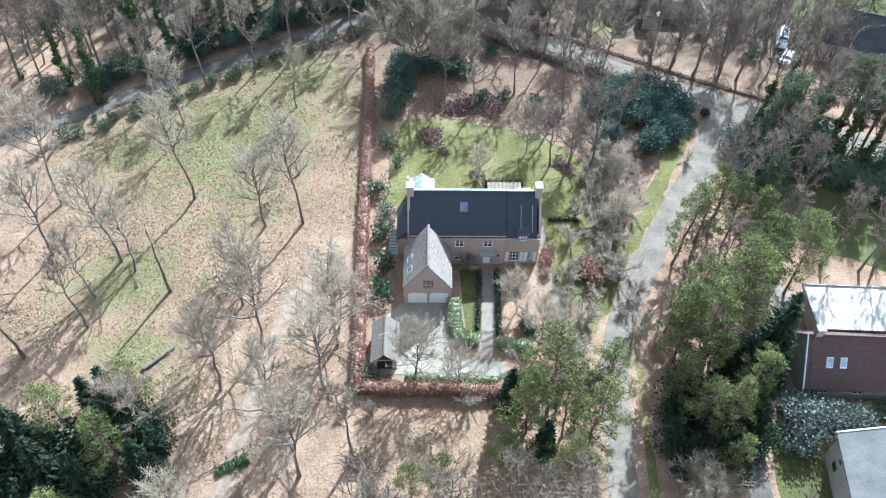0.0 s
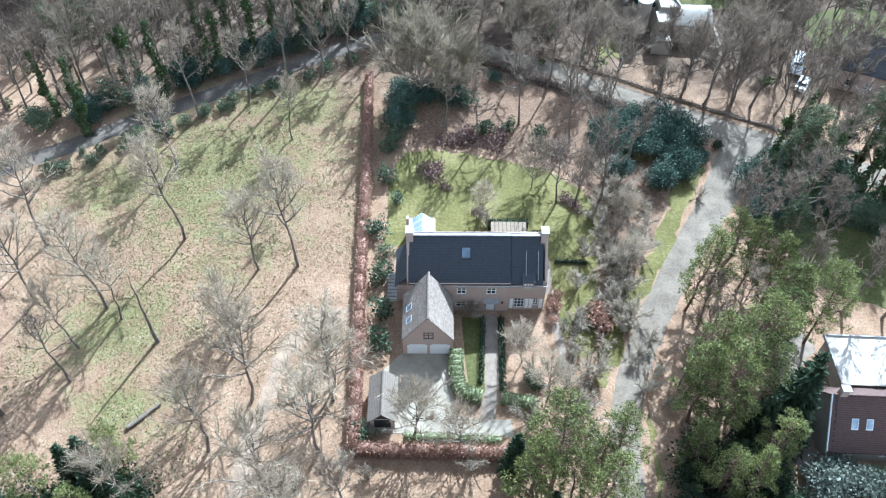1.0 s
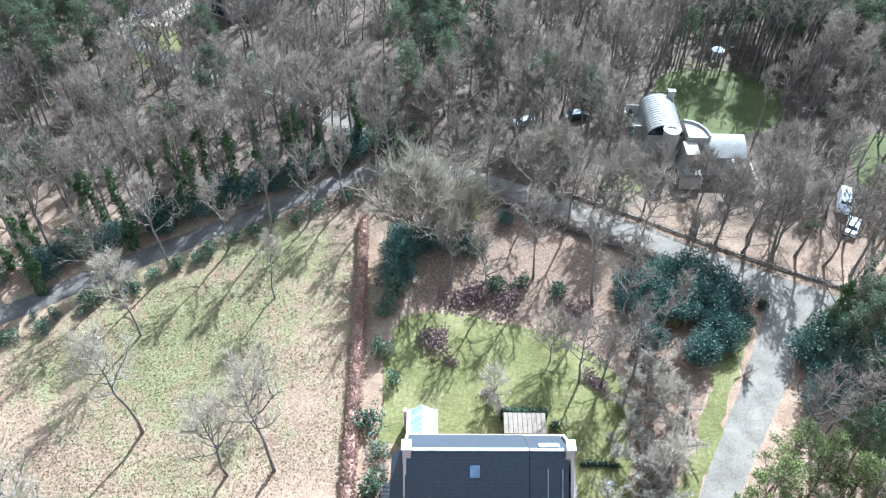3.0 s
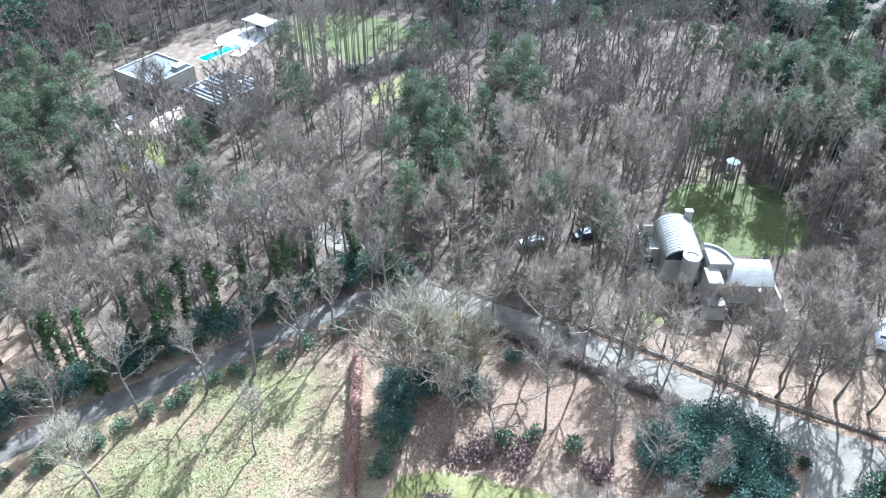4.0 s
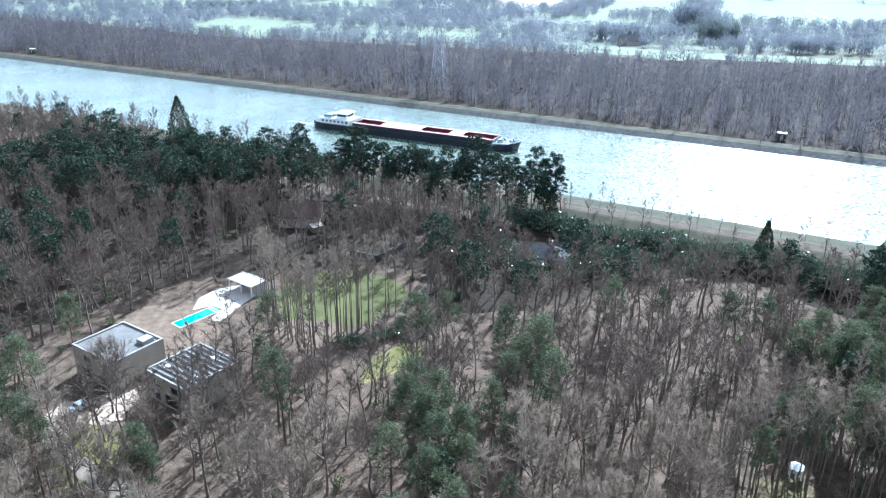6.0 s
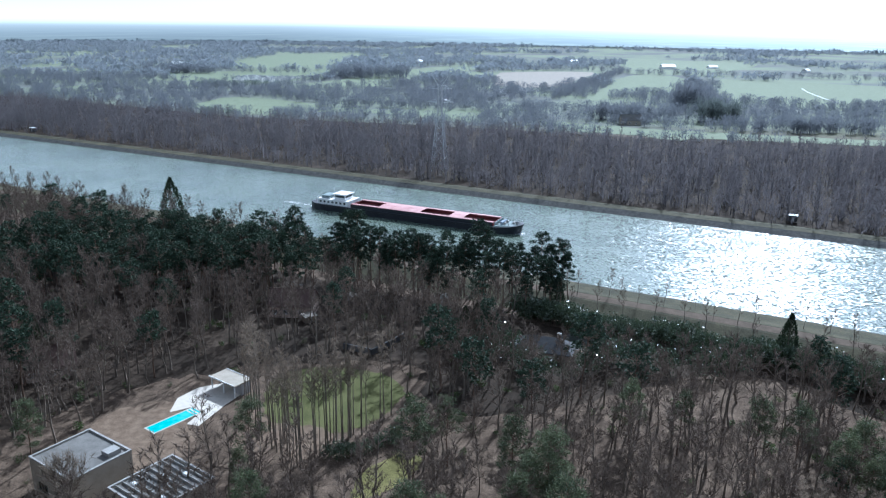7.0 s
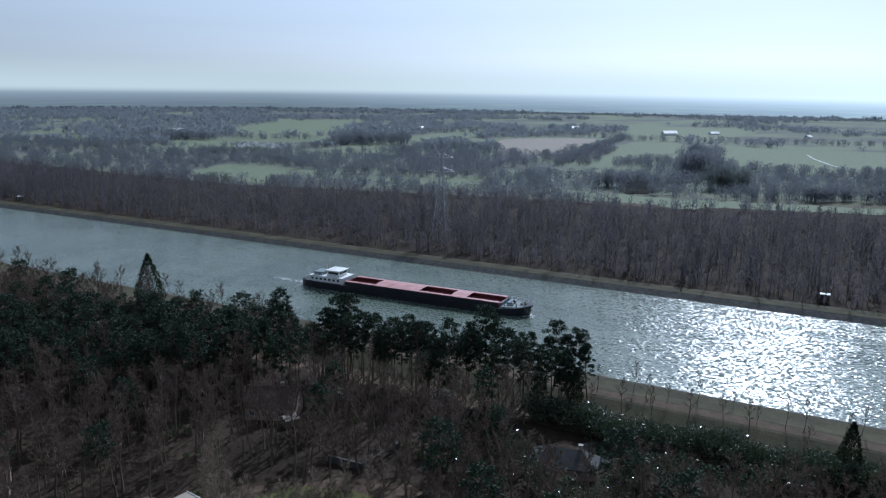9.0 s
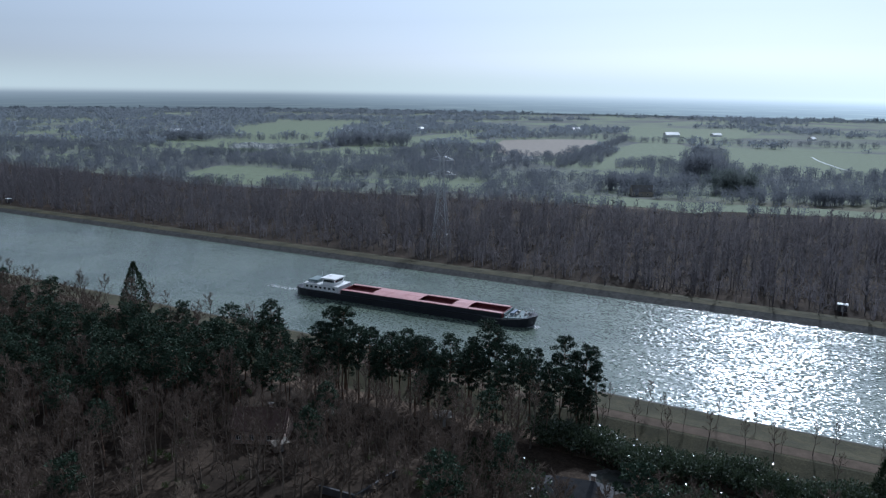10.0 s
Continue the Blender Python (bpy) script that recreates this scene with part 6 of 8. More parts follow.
# fallen leaves and rough grass in the meadow and the near wood
MEADOW_EDGE = [(-66, 22), (-74, 78), (-60, 94), (-40, 109), (-18, 125), (-13, 118), (-12.6, 46), (18, 45.5), (17.5, 24)]
for nm, many, mat, lb, flat in (("fallen_leaves", 52000, "leaf_scrap", "dry brown leaves scattered over meadow and wood floor", True), ("rough_grass", 34000, "blade", "tufts of rough yellow-green meadow grass", False)):
    rl = np.random.default_rng(len(nm))
    V = []
    while len(V) < many:
        x, y = rl.uniform(-74, 24), rl.uniform(22, 125)
        bed = inside(BED, x, y)
        if not (inside(MEADOW_EDGE, x, y) or (bed and flat)) or inside(LAWN, x, y):
            continue
        dens = noise.noise(Vector((x * 0.12, y * 0.12, 5 if flat else 9))) + (0 if flat else 0.9 * max(0, 1 - ((x + 38) / 26) ** 2 - ((y - 84) / 34) ** 2) - 0.35)
        if rl.random() > 0.55 + 0.9 * dens or near_line(TRACK, x, y, 1.2) or (-11 < x < 7.2 and 49.5 < y < 61) or (x > -8 and y > 60 and not bed) or (x > -12 and 43 < y < 49):
            continue
        V.append((x, y))
    V = np.array(V)
    n = len(V)
    a, s = rl.uniform(0, 6.28, n), (rl.uniform(0.10, 0.24, n) if flat else rl.uniform(0.12, 0.30, n))
    ca, sa = np.cos(a) * s, np.sin(a) * s
    z0, zt = np.full(n, 0.05), (0.05 + rl.uniform(0.0, 0.05, n) if flat else rl.uniform(0.08, 0.20, n))
    p0 = np.stack((V[:, 0] - sa * 0.5, V[:, 1] + ca * 0.5, z0), -1)
    p1 = np.stack((V[:, 0] + sa * 0.5, V[:, 1] - ca * 0.5, z0), -1)
    p2 = np.stack((V[:, 0] + ca * (1 if flat else 0.5), V[:, 1] + sa * (1 if flat else 0.5), zt), -1)
    me = coat(tri_mesh(nm, np.stack((p0, p1, p2), 1).reshape(-1, 3), np.arange(3 * n).reshape(-1, 3)), M[mat])
    tagged(new(nm, me), lb, "leaves" if flat else "grass", "", "stuff")


# ---- hedges ----
def hedge(name, pts, width, height, mat, label, density=34, size=0.26, seed=1, group=""):
    """A clipped hedge: a core with leaves standing out all over it."""
    r = np.random.default_rng(seed)
    line = rounded_line(pts, 5)
    V, T, CV, CT = [], [], [], []
    for p, q in zip(line, line[1:]):
        d = (q - p)
        L = d.length
        d.normalize()
        nrm = Vector((-d.y, d.x, 0))
        w, hh = width / 2 - 0.12, height - 0.12
        a, b, c, e = p + nrm * w, p - nrm * w, q - nrm * w, q + nrm * w
        base = len(CV)
        CV += [(v.x, v.y, z) for z in (-0.05, hh) for v in (a, b, c, e)]
        CT += [(base + i, base + j, base + k2) for i, j, k2 in ((4, 5, 6), (4, 6, 7), (0, 1, 5), (0, 5, 4), (2, 3, 7), (2, 7, 6), (1, 2, 6), (1, 6, 5), (3, 0, 4), (3, 4, 7))]
        for _ in range(int(L * (width + 2 * height) * density)):
            s, u = r.random(), r.random() * (width + 2 * height)
            if u < height:
                o, z, nn = width / 2, u, (nrm.x, nrm.y, 0.3)
            elif u < height + width:
                o, z, nn = width / 2 - (u - height), height, (0, 0, 1)
            else:
                o, z, nn = -width / 2, u - height - width, (-nrm.x, -nrm.y, 0.3)
            o, z = o + r.normal() * 0.07, z + r.normal() * 0.08
            c0 = np.array((p.x + d.x * s * L + nrm.x * o, p.y + d.y * s * L + nrm.y * o, max(0.02, z)))
            dd = unit(np.array(nn) + r.normal(size=3) * 0.8)
            side = unit(np.cross(dd, r.normal(size=3))) * size * 0.35
            base = len(V)
            V += [tuple(c0 - side), tuple(c0 + side), tuple(c0 + dd * size)]
            T.append((base, base + 1, base + 2))
    hd = thing(name, line[0].x, line[0].y, 0, 0, label, "hedge", group)
    back = Matrix.Translation((-line[0].x, -line[0].y, 0))
    for nm, vv, tt, mt in (("branch_core", CV, CT, M["trunk"] if mat is M["brown_hedge"] else mat), ("foliage", V, T, mat)):
        me = coat(tri_mesh(nm, vv, tt), mt)
        me.transform(back)
        part(nm, me, None, hd)
    return hd


hedge("beech_hedge", [(-11, 47.2), (-12.0, 60), (-13.2, 75), (-14.4, 92), (-15.9, 110), (-16.6, 117)], 1.15, 1.6, M["beech"], "long clipped hedge of dry copper beech leaves", 30, 0.28, 1, "beech hedges")
hedge("beech_hedge", [(-11, 47.2), (-2.6, 47.3), (6.8, 47.4)], 1.2, 1.5, M["beech"], "clipped copper beech hedge before the forecourt", 34, 0.26, 2, "beech hedges")
hedge("box_hedge", [(0.0, 60.8), (0.3, 57), (1.2, 55), (3.3, 54.6)], 1.5, 1.3, M["box"], "thick clipped box hedge beside the forecourt", 40, 0.24, 3, "box hedges")
hedge("box_hedge", [(5.5, 54.6), (7.5, 54.2), (9.6, 53.9)], 1.2, 1.2, M["box"], "thick clipped box hedge beside the garden path", 40, 0.24, 4, "box hedges")
hedge("box_hedge", [(-5.5, 49.3), (0.5, 49.4), (5.5, 49.3)], 0.8, 0.5, M["box"], "low green hedge along the forecourt", 40, 0.22, 5, "box hedges")
hedge("yew_hedge", [(3.3, 66.4), (3.25, 60), (3.1, 56.5)], 0.4, 0.8, M["spruce"], "low dark clipped hedge along the garden path", 40, 0.2, 6, "yew hedges")
hedge("yew_hedge", [(5.6, 66.4), (5.7, 60), (5.8, 55.5)], 0.5, 0.9, M["spruce"], "low dark clipped hedge along the garden path", 40, 0.2, 7, "yew hedges")
hedge("yew_hedge", [(4, 82.2), (9.6, 82.4)], 0.8, 1.8, M["spruce"], "dark clipped hedge behind the terrace shed", 36, 0.24, 8, "yew hedges")
hedge("box_hedge", [(44.5, 46.6), (50, 46.9), (58, 47.1)], 1.6, 1.4, M["box"], "clipped bright green hedge beside the brown-roofed house", 30, 0.26, 9, "box hedges")
hedge("laurel_hedge", [(45, 92.5), (52, 88.5), (61, 84.5), (72, 80)], 2.6, 4.2, M["laurel"], "tall laurel hedge bordering the shaded lawn", 22, 0.34, 10)


# ---- buildings ----
def window(parent, x0, x1, z0, z1, y, mullions=1, transoms=1, mat=None, outward=-1, label="", name="window", pane="glass"):
    """A framed window in a wall that runs along x; outward: the side it faces along y."""
    w, d = 0.11, 0.1
    g = Geo()
    ya, yb = sorted((y, y - outward * d))
    g.box(x0, ya, z0, x1, yb, z0 + w).box(x0, ya, z1 - w, x1, yb, z1).box(x0, ya, z0 + w, x0 + w, yb, z1 - w).box(x1 - w, ya, z0 + w, x1, yb, z1 - w)
    for i in range(mullions):
        x = x0 + (x1 - x0) * (i + 1) / (mullions + 1)
        g.box(x - 0.045, ya, z0 + w, x + 0.045, yb, z1 - w)
    for i in range(transoms):
        z = z0 + (z1 - z0) * (i + 1) / (transoms + 1) + (0.12 if transoms == 1 else 0)
        g.box(x0 + w, ya, z - 0.045, x1 - w, yb, z + 0.045)
    ob = part(name, g, mat or M["white_paint"], parent, label)
    ym = (ya + yb) / 2
    part("pane", Geo().box(x0 + w, ym - 0.01, z0 + w, x1 - w, ym + 0.01, z1 - w), M[pane], ob)
    sill = Geo().box(x0 - 0.08, min(ya, ya + outward * 0.08), z0 - 0.09, x1 + 0.08, yb if outward < 0 else yb + 0.08, z0 - 0.003)
    part("sill", sill, M["stone"], ob)
    return ob


def gable_roof(x0, x1, y0, y1, ze, zr, over=0.35, t=0.18, along="x", hip0=0.0, hip1=0.0):
    """Two slopes, and the mesh of each."""
    a, b = Geo(), Geo()
    if along == "x":
        ym = (y0 + y1) / 2
        s = (zr - ze) / (ym - y0)
        xo0, xo1 = x0 - over, x1 + over
        a.slab([(xo0, y0 - over, ze - s * over), (xo1, y0 - over, ze - s * over), (xo1 - hip1, ym, zr), (xo0 + hip0, ym, zr)], t)
        b.slab([(xo1, y1 + over, ze - s * over), (xo0, y1 + over, ze - s * over), (xo0 + hip0, ym, zr), (xo1 - hip1, ym, zr)], t)
    else:
        xm = (x0 + x1) / 2
        s = (zr - ze) / (xm - x0)
        yo0, yo1 = y0 - over, y1 + over
        a.slab([(x0 - over, yo1, ze - s * over), (x0 - over, yo0, ze - s * over), (xm, yo0 + hip0, zr), (xm, yo1 - hip1, zr)], t)
        b.slab([(x1 + over, yo0, ze - s * over), (x1 + over, yo1, ze - s * over), (xm, yo1 - hip1, zr), (xm, yo0 + hip0, zr)], t)
    return a, b


def gable_end(x, y0, y1, ze, zr, t=0.3, along="x"):
    """The triangle of wall under a gable."""
    m = (y0 + y1) / 2
    g = Geo()
    pts = [(y0, ze), (y1, ze), (m, zr)]
    f = (lambda p, q: (x + q, p[0], p[1])) if along == "x" else (lambda p, q: (p[0], x + q, p[1]))
    A, B = [f(p, 0) for p in pts], [f(p, t) for p in pts]
    g.face(*A)
    g.face(*reversed(B))
    for i in range(3):
        j = (i + 1) % 3
        g.face(A[j], A[i], B[i], B[j])
    return g


def chimney(parent, x, y, z0, z1, w=1.0, d=0.8, mat="brick"):
    g = Geo().box(x - w / 2, y - d / 2, z0, x + w / 2, y + d / 2, z1)
    ob = part("chimney", g, M[mat], parent)
    cap = Geo().box(x - w / 2 - 0.1, y - d / 2 - 0.1, z1 + 0.003, x + w / 2 + 0.1, y + d / 2 + 0.1, z1 + 0.15)
    part("cap", cap, M["lead"], ob)


# the villa; x along its front, y into its depth
villa = thing("villa", -0.5, 67.5, 0, 2.6, "pink-brick villa with a dark slate roof and chimneys", "house")
E5, R9 = 5.5, 9.7
front_holes = [(0.35, 1.55, 3.4, 4.6), (4.1, 5.3, 3.4, 4.6), (0.25, 1.65, 0.8, 1.75), (2.65, 3.15, 1.2, 1.7), (4.1, 5.35, 0.05, 2.2)]
part("front_wall", Geo().wall(-5.6, 7.0, 0, E5, 0, 0.35, front_holes), M["brick"], villa)
part("front_wall", Geo().wall(7.0, 11.3, 0, E5 - 0.05, 0.25, 0.6, [(7.75, 9.1, 0.25, 2.25), (9.85, 10.9, 0.7, 2.25)]), M["brick"], villa)
part("back_wall", Geo().wall(-5.6, 11.3, 0, E5, 8.5, 8.85, [(0, 2, 0.1, 2.2), (4, 5.5, 0.9, 2.2), (8, 9.6, 0.1, 2.2)]), M["brick"], villa)
for x in (-5.9, 11.3):
    part("side_wall", Geo().box(x, 0.25, 0, x + 0.3, 8.85, E5), M["brick"], villa)
    part("gable", gable_end(x, 0.25, 8.85, E5, R9 + 0.25), M["brick"], villa)
a, b = gable_roof(-5.6, 6.9, 0.1, 8.75, E5, R9, 0.12)
ra = part("roof_slope", a, M["slate"], villa, "dark slate roof slope in shade")
part("roof_slope", b, M["slate"], villa)
a, b = gable_roof(7.2, 10.95, 0.2, 8.75, E5 - 0.08, R9 - 0.1, 0.12)
rb = part("roof_slope", a, M["slate"], villa, "dark slate roof slope in shade")
part("roof_slope", b, M["slate"], villa)
part("ridge", Geo().box(-5.6, 4.2, R9 - 0.03, 6.95, 4.56, R9 + 0.10), M["lead"], villa, "pale lead ridge capping")
part("ridge", Geo().box(7.05, 4.25, R9 - 0.12, 11.05, 4.6, R9 + 0.0), M["lead"], villa, "pale lead ridge capping")
sl = (R9 - E5) / 4.33


def on_slope(x0, x1, y0, y1, lift=0.06):
    return [(x0, y0, E5 + (y0 - 0.1) * sl + lift), (x1, y0, E5 + (y0 - 0.1) * sl + lift), (x1, y1, E5 + (y1 - 0.1) * sl + lift), (x0, y1, E5 + (y1 - 0.1) * sl + lift)]


fr = part("skylight", Geo().slab(on_slope(0.85, 2.05, 2.2, 3.3, 0.10), 0.1), M["black"], villa)
part("pane", Geo().slab(on_slope(0.95, 1.95, 2.3, 3.2, 0.13), 0.02), M["sky_glass"], fr)
for x in (8.9, 10.4):
    part("roof_seam", Geo().slab(on_slope(x, x + 0.08, 0.4, 3.0, 0.05), 0.1), M["lead"], villa)
fr = part("skylight", Geo().slab([(8.1, 4.75, R9 + 0.02), (10.2, 4.75, R9 + 0.02), (10.2, 5.6, R9 - 0.75), (8.1, 5.6, R9 - 0.75)], 0.1), M["white_paint"], villa)
chimney(villa, -5.55, 4.3, E5, 10.6, 0.85, 1.1)
chimney(villa, 11.15, 4.3, E5, 10.6, 0.8, 1.1)
for x0, x1, z0, z1 in ((0.35, 1.55, 3.4, 4.6), (4.1, 5.3, 3.4, 4.6), (0.25, 1.65, 0.8, 1.75)):
    window(villa, x0, x1, z0, z1, 0.06, 1, 1)
window(villa, 2.65, 3.15, 1.2, 1.7, 0.15, 0, 0)
window(villa, 7.75, 9.1, 0.25, 2.25, 0.4, 2, 2)
window(villa, 9.85, 10.9, 0.7, 2.25, 0.4, 2, 2)
window(villa, 0, 2, 0.1, 2.2, 8.75, 1, 1, outward=1)
window(villa, 4, 5.5, 0.9, 2.2, 8.75, 1, 1, outward=1)
window(villa, 8, 9.6, 0.1, 2.2, 8.75, 1, 1, outward=1)
for x in (7.2, 9.16, 9.7, 10.98):
    part("shutter", Geo().box(x, 0.2, 0.35, x + 0.42, 0.247, 2.2), M["white_paint"], villa, "white wooden shutter")
dr = part("door", Geo().box(4.2, 0.14, 0.05, 5.25, 0.2, 2.12), M["white_paint"], villa, "white panelled front door")
for x in (4.3, 4.78):
    part("panel", Geo().box(x, 0.11, 0.25, x + 0.38, 0.138, 1.9), M["white_paint"], dr)
part("door_canopy", Geo().slab([(3.7, -0.75, 2.45), (5.75, -0.75, 2.45), (5.75, 0.0, 2.62), (3.7, 0.0, 2.62)], 0.12), M["lead"], villa)
part("wall_lantern", Geo().tube([(6.2, -0.12, 1.65), (6.2, -0.12, 1.95)], [0.1, 0.14], 6), M["black"], villa)
part("gutter", Geo().box(-0.05, -0.32, E5 - 0.32, 6.98, -0.2, E5 - 0.2), M["lead"], villa)
part("gutter", Geo().box(7.1, -0.22, E5 - 0.40, 11.5, -0.1, E5 - 0.28), M["lead"], villa)
dm = part("dormer", Geo().box(8.6, 0.0, E5 - 1.1, 9.9, 1.0, E5 + 0.35), M["brick"], villa)
part("dormer_roof", Geo().slab([(8.45, -0.15, E5 + 0.36), (10.05, -0.15, E5 + 0.36), (10.05, 1.6, E5 + 1.0), (8.45, 1.6, E5 + 1.0)], 0.1), M["slate"], dm)
window(villa, 8.8, 9.7, E5 - 0.8, E5 + 0.25, -0.01, 1, 1)
# lower side roof and steps
part("lean_to_wall", Geo().box(-7.3, 1.6, 0, -5.93, 7.4, 3.2), M["brick"], villa)
part("lean_to_roof", Geo().slab([(-7.5, 1.4, 3.2), (-5.93, 1.4, 4.9), (-5.93, 7.6, 4.9), (-7.5, 7.6, 3.2)], 0.15), M["slate"], villa)
st = part("outdoor_stair", Geo().box(-8.6, 1.5, 0, -7.33, 1.62, 0.1), M["stone"], villa, "grey stone garden steps")
for i in range(8):
    part("step", Geo().box(-8.6, 1.7 + i * 0.45, 0.0, -7.35, 2.13 + i * 0.45, 0.14 + 0.16 * i), M["stone"], st)

# the garage wing
gx0, gx1, gy0, gy1 = -6.3, -0.2, -6.75, -0.1
doors = [(-5.75, -3.3, 0.02, 2.15), (-3.0, -0.55, 0.02, 2.15)]
part("garage_wall", Geo().wall(gx0, gx1, 0, 3.3, gy0, gy0 + 0.3, doors), M["brick"], villa)
part("garage_gable", gable_end(gy0, gx0, gx1, 3.3, 7.55, 0.3, "y"), M["brick"], villa)
part("garage_gable", gable_end(gy1 - 0.3, gx0, gx1, 3.3, 7.55, 0.3, "y"), M["brick"], villa)
for x in (gx0, gx1 - 0.3):
    part("garage_side", Geo().box(x, gy0 + 0.3, 0, x + 0.3, gy1, 3.3), M["brick"], villa)
a, b = gable_roof(gx0, gx1, gy0, gy1, 3.3, 7.6, 0.1, 0.16, "y")
part("garage_roof", a, M["brown_tile"], villa, "weathered brown tiled slope")
part("garage_roof", b, M["brown_tile"], villa, "weathered brown tiled slope in sun")
part("ridge", Geo().tube([(-3.15, gy0 - 0.25, 7.6), (-3.15, gy1 + 0.2, 7.6)], [0.16, 0.16], 6), M["brown_tile"], villa)
for x0, x1, z0, z1 in doors:
    n = 8
    xm, hw = (x0 + x1) / 2, (x1 - x0) / 2
    ring = [(x0, z0), (x1, z0)] + [(xm + hw * math.cos(math.pi * i / n), 1.75 + 0.38 * math.sin(math.pi * i / n)) for i in range(n + 1)]
    g = Geo()
    A, B = [(x, gy0 + 0.06, z) for x, z in ring], [(x, gy0 + 0.14, z) for x, z in ring]
    g.face(*A)
    g.face(*reversed(B))
    for i in range(len(A)):
        j = (i + 1) % len(A)
        g.face(A[j], A[i], B[i], B[j])
    gd = part("garage_door", g, M["white_paint"], villa, "white arched garage door")
    part("lintel", Geo().box(x0, gy0 + 0.07, 1.76, x1, gy0 + 0.28, 2.15), M["brick"], gd)
window(villa, -3.75, -2.55, 3.35, 4.55, gy0 - 0.03, 1, 1, M["black"])
for y in (-5.2, -3.3):
    s2 = 4.3 / 3.15
    x0, x1 = -5.9, -5.2
    z = lambda x: 3.3 + (x - gx0) * s2 + 0.07
    fr = part("skylight", Geo().slab([(x0, y, z(x0)), (x1, y, z(x1)), (x1, y + 0.9, z(x1)), (x0, y + 0.9, z(x0))], 0.1), M["white_paint"], villa)
    part("pane", Geo().slab([(x0 + 0.08, y + 0.08, z(x0 + 0.08) + 0.03), (x1 - 0.08, y + 0.08, z(x1 - 0.08) + 0.03), (x1 - 0.08, y + 0.82, z(x1 - 0.08) + 0.03), (x0 + 0.08, y + 0.82, z(x0 + 0.08) + 0.03)], 0.02), M["sky_glass"], fr)
# glass garden room
part("conservatory_wall", Geo().box(-6.0, 8.9, 0, -5.75, 13.6, 3.0).box(-2.6, 8.9, 0, -2.35, 13.6, 3.0).wall(-5.75, -2.6, 0, 2.6, 13.35, 13.6, [(-5.2, -3.1, 0.1, 2.3)]), M["brick"], villa)
for s in (-1, 1):
    xe, xm = -4.18 + s * 1.3, -4.18
    q = [(xe, 8.9, 3.05), (xm, 8.9, 4.1), (xm, 13.6, 4.1), (xe, 13.6, 3.05)]
    gl = part("glass_roof", Geo().slab(q if s < 0 else q[::-1], 0.06), M["pale_glass"], villa, "bright glazed garden-room roof")
    for i in range(5):
        y = 8.9 + i * 1.16
        q = [(xe, y, 3.1), (xm, y, 4.15), (xm, y + 0.06, 4.15), (xe, y + 0.06, 3.1)]
        part("glazing_bar", Geo().slab(q if s < 0 else q[::-1], 0.04), M["white_paint"], gl)
    xo = xe + s * 0.02
    q = [(xo + s * 0.42, 8.9, 3.05), (xo, 8.9, 3.05), (xo, 13.7, 3.05), (xo + s * 0.42, 13.7, 3.05)]
    part("flat_edge", Geo().slab(q if s < 0 else q[::-1], 0.12), M["lead"], villa)
part("back_chimney", Geo().box(-6.35, 13.0, 0, -6.03, 13.6, 3.6), M["brick"], villa)

shed = thing("garden_shed", 6.8, 80.3, 0, 2, "low weathered timber shelter behind the villa", "shed")
for x in (-2.4, 2.3):
    part("shed_wall", Geo().box(x, -1.2, 0, x + 0.12, 1.2, 2.0), M["wood"], shed)
part("back_panel", Geo().box(-2.28, 1.08, 0, 2.3, 1.2, 2.0), M["wood"], shed)
for i in range(9):
    part("roof_board", Geo().slab([(-2.5 + i * 0.55, -1.35, 2.05), (-2.0 + i * 0.55, -1.35, 2.05), (-2.0 + i * 0.55, 1.35, 2.25), (-2.5 + i * 0.55, 1.35, 2.25)], 0.05), M["wood"], shed)


ob = thing("garden_outbuilding", -8.2, 53.0, 0, 3, "low brick outbuilding with a tan tiled roof by the forecourt", "shed")
part("front_wall", Geo().wall(-1.4, 1.4, 0, 2.1, -3.4, -3.15, [(-0.95, 0.95, 0.02, 1.95)]), M["brick"], ob)
part("back_wall", Geo().box(-1.4, 3.15, 0, 1.4, 3.4, 2.1), M["brick"], ob)
for x in (-1.4, 1.15):
    part("side_wall", Geo().box(x, -3.15, 0, x + 0.25, 3.15, 2.1), M["brick"], ob)
for y in (-3.4, 3.15):
    part("gable", gable_end(y, -1.4, 1.4, 2.1, 3.35, 0.25, "y"), M["black"] if y < 0 else M["brick"], ob, "dark boarded gable" if y < 0 else "")
part("door", Geo().box(-0.95, -3.3, 0.02, 0.95, -3.22, 1.95), M["black"], ob, "dark boarded double door")
ob.scale = (1.0, 0.8, 1.0)
a, b = gable_roof(-1.4, 1.4, -3.4, 3.4, 2.1, 3.4, 0.3, 0.12, "y")
part("roof_slope", a, M["tan_tile"], ob)
part("roof_slope", b, M["tan_tile"], ob)
part("ridge", Geo().tube([(0, -3.7, 3.42), (0, 3.7, 3.42)], [0.12, 0.12], 6), M["tan_tile"], ob)


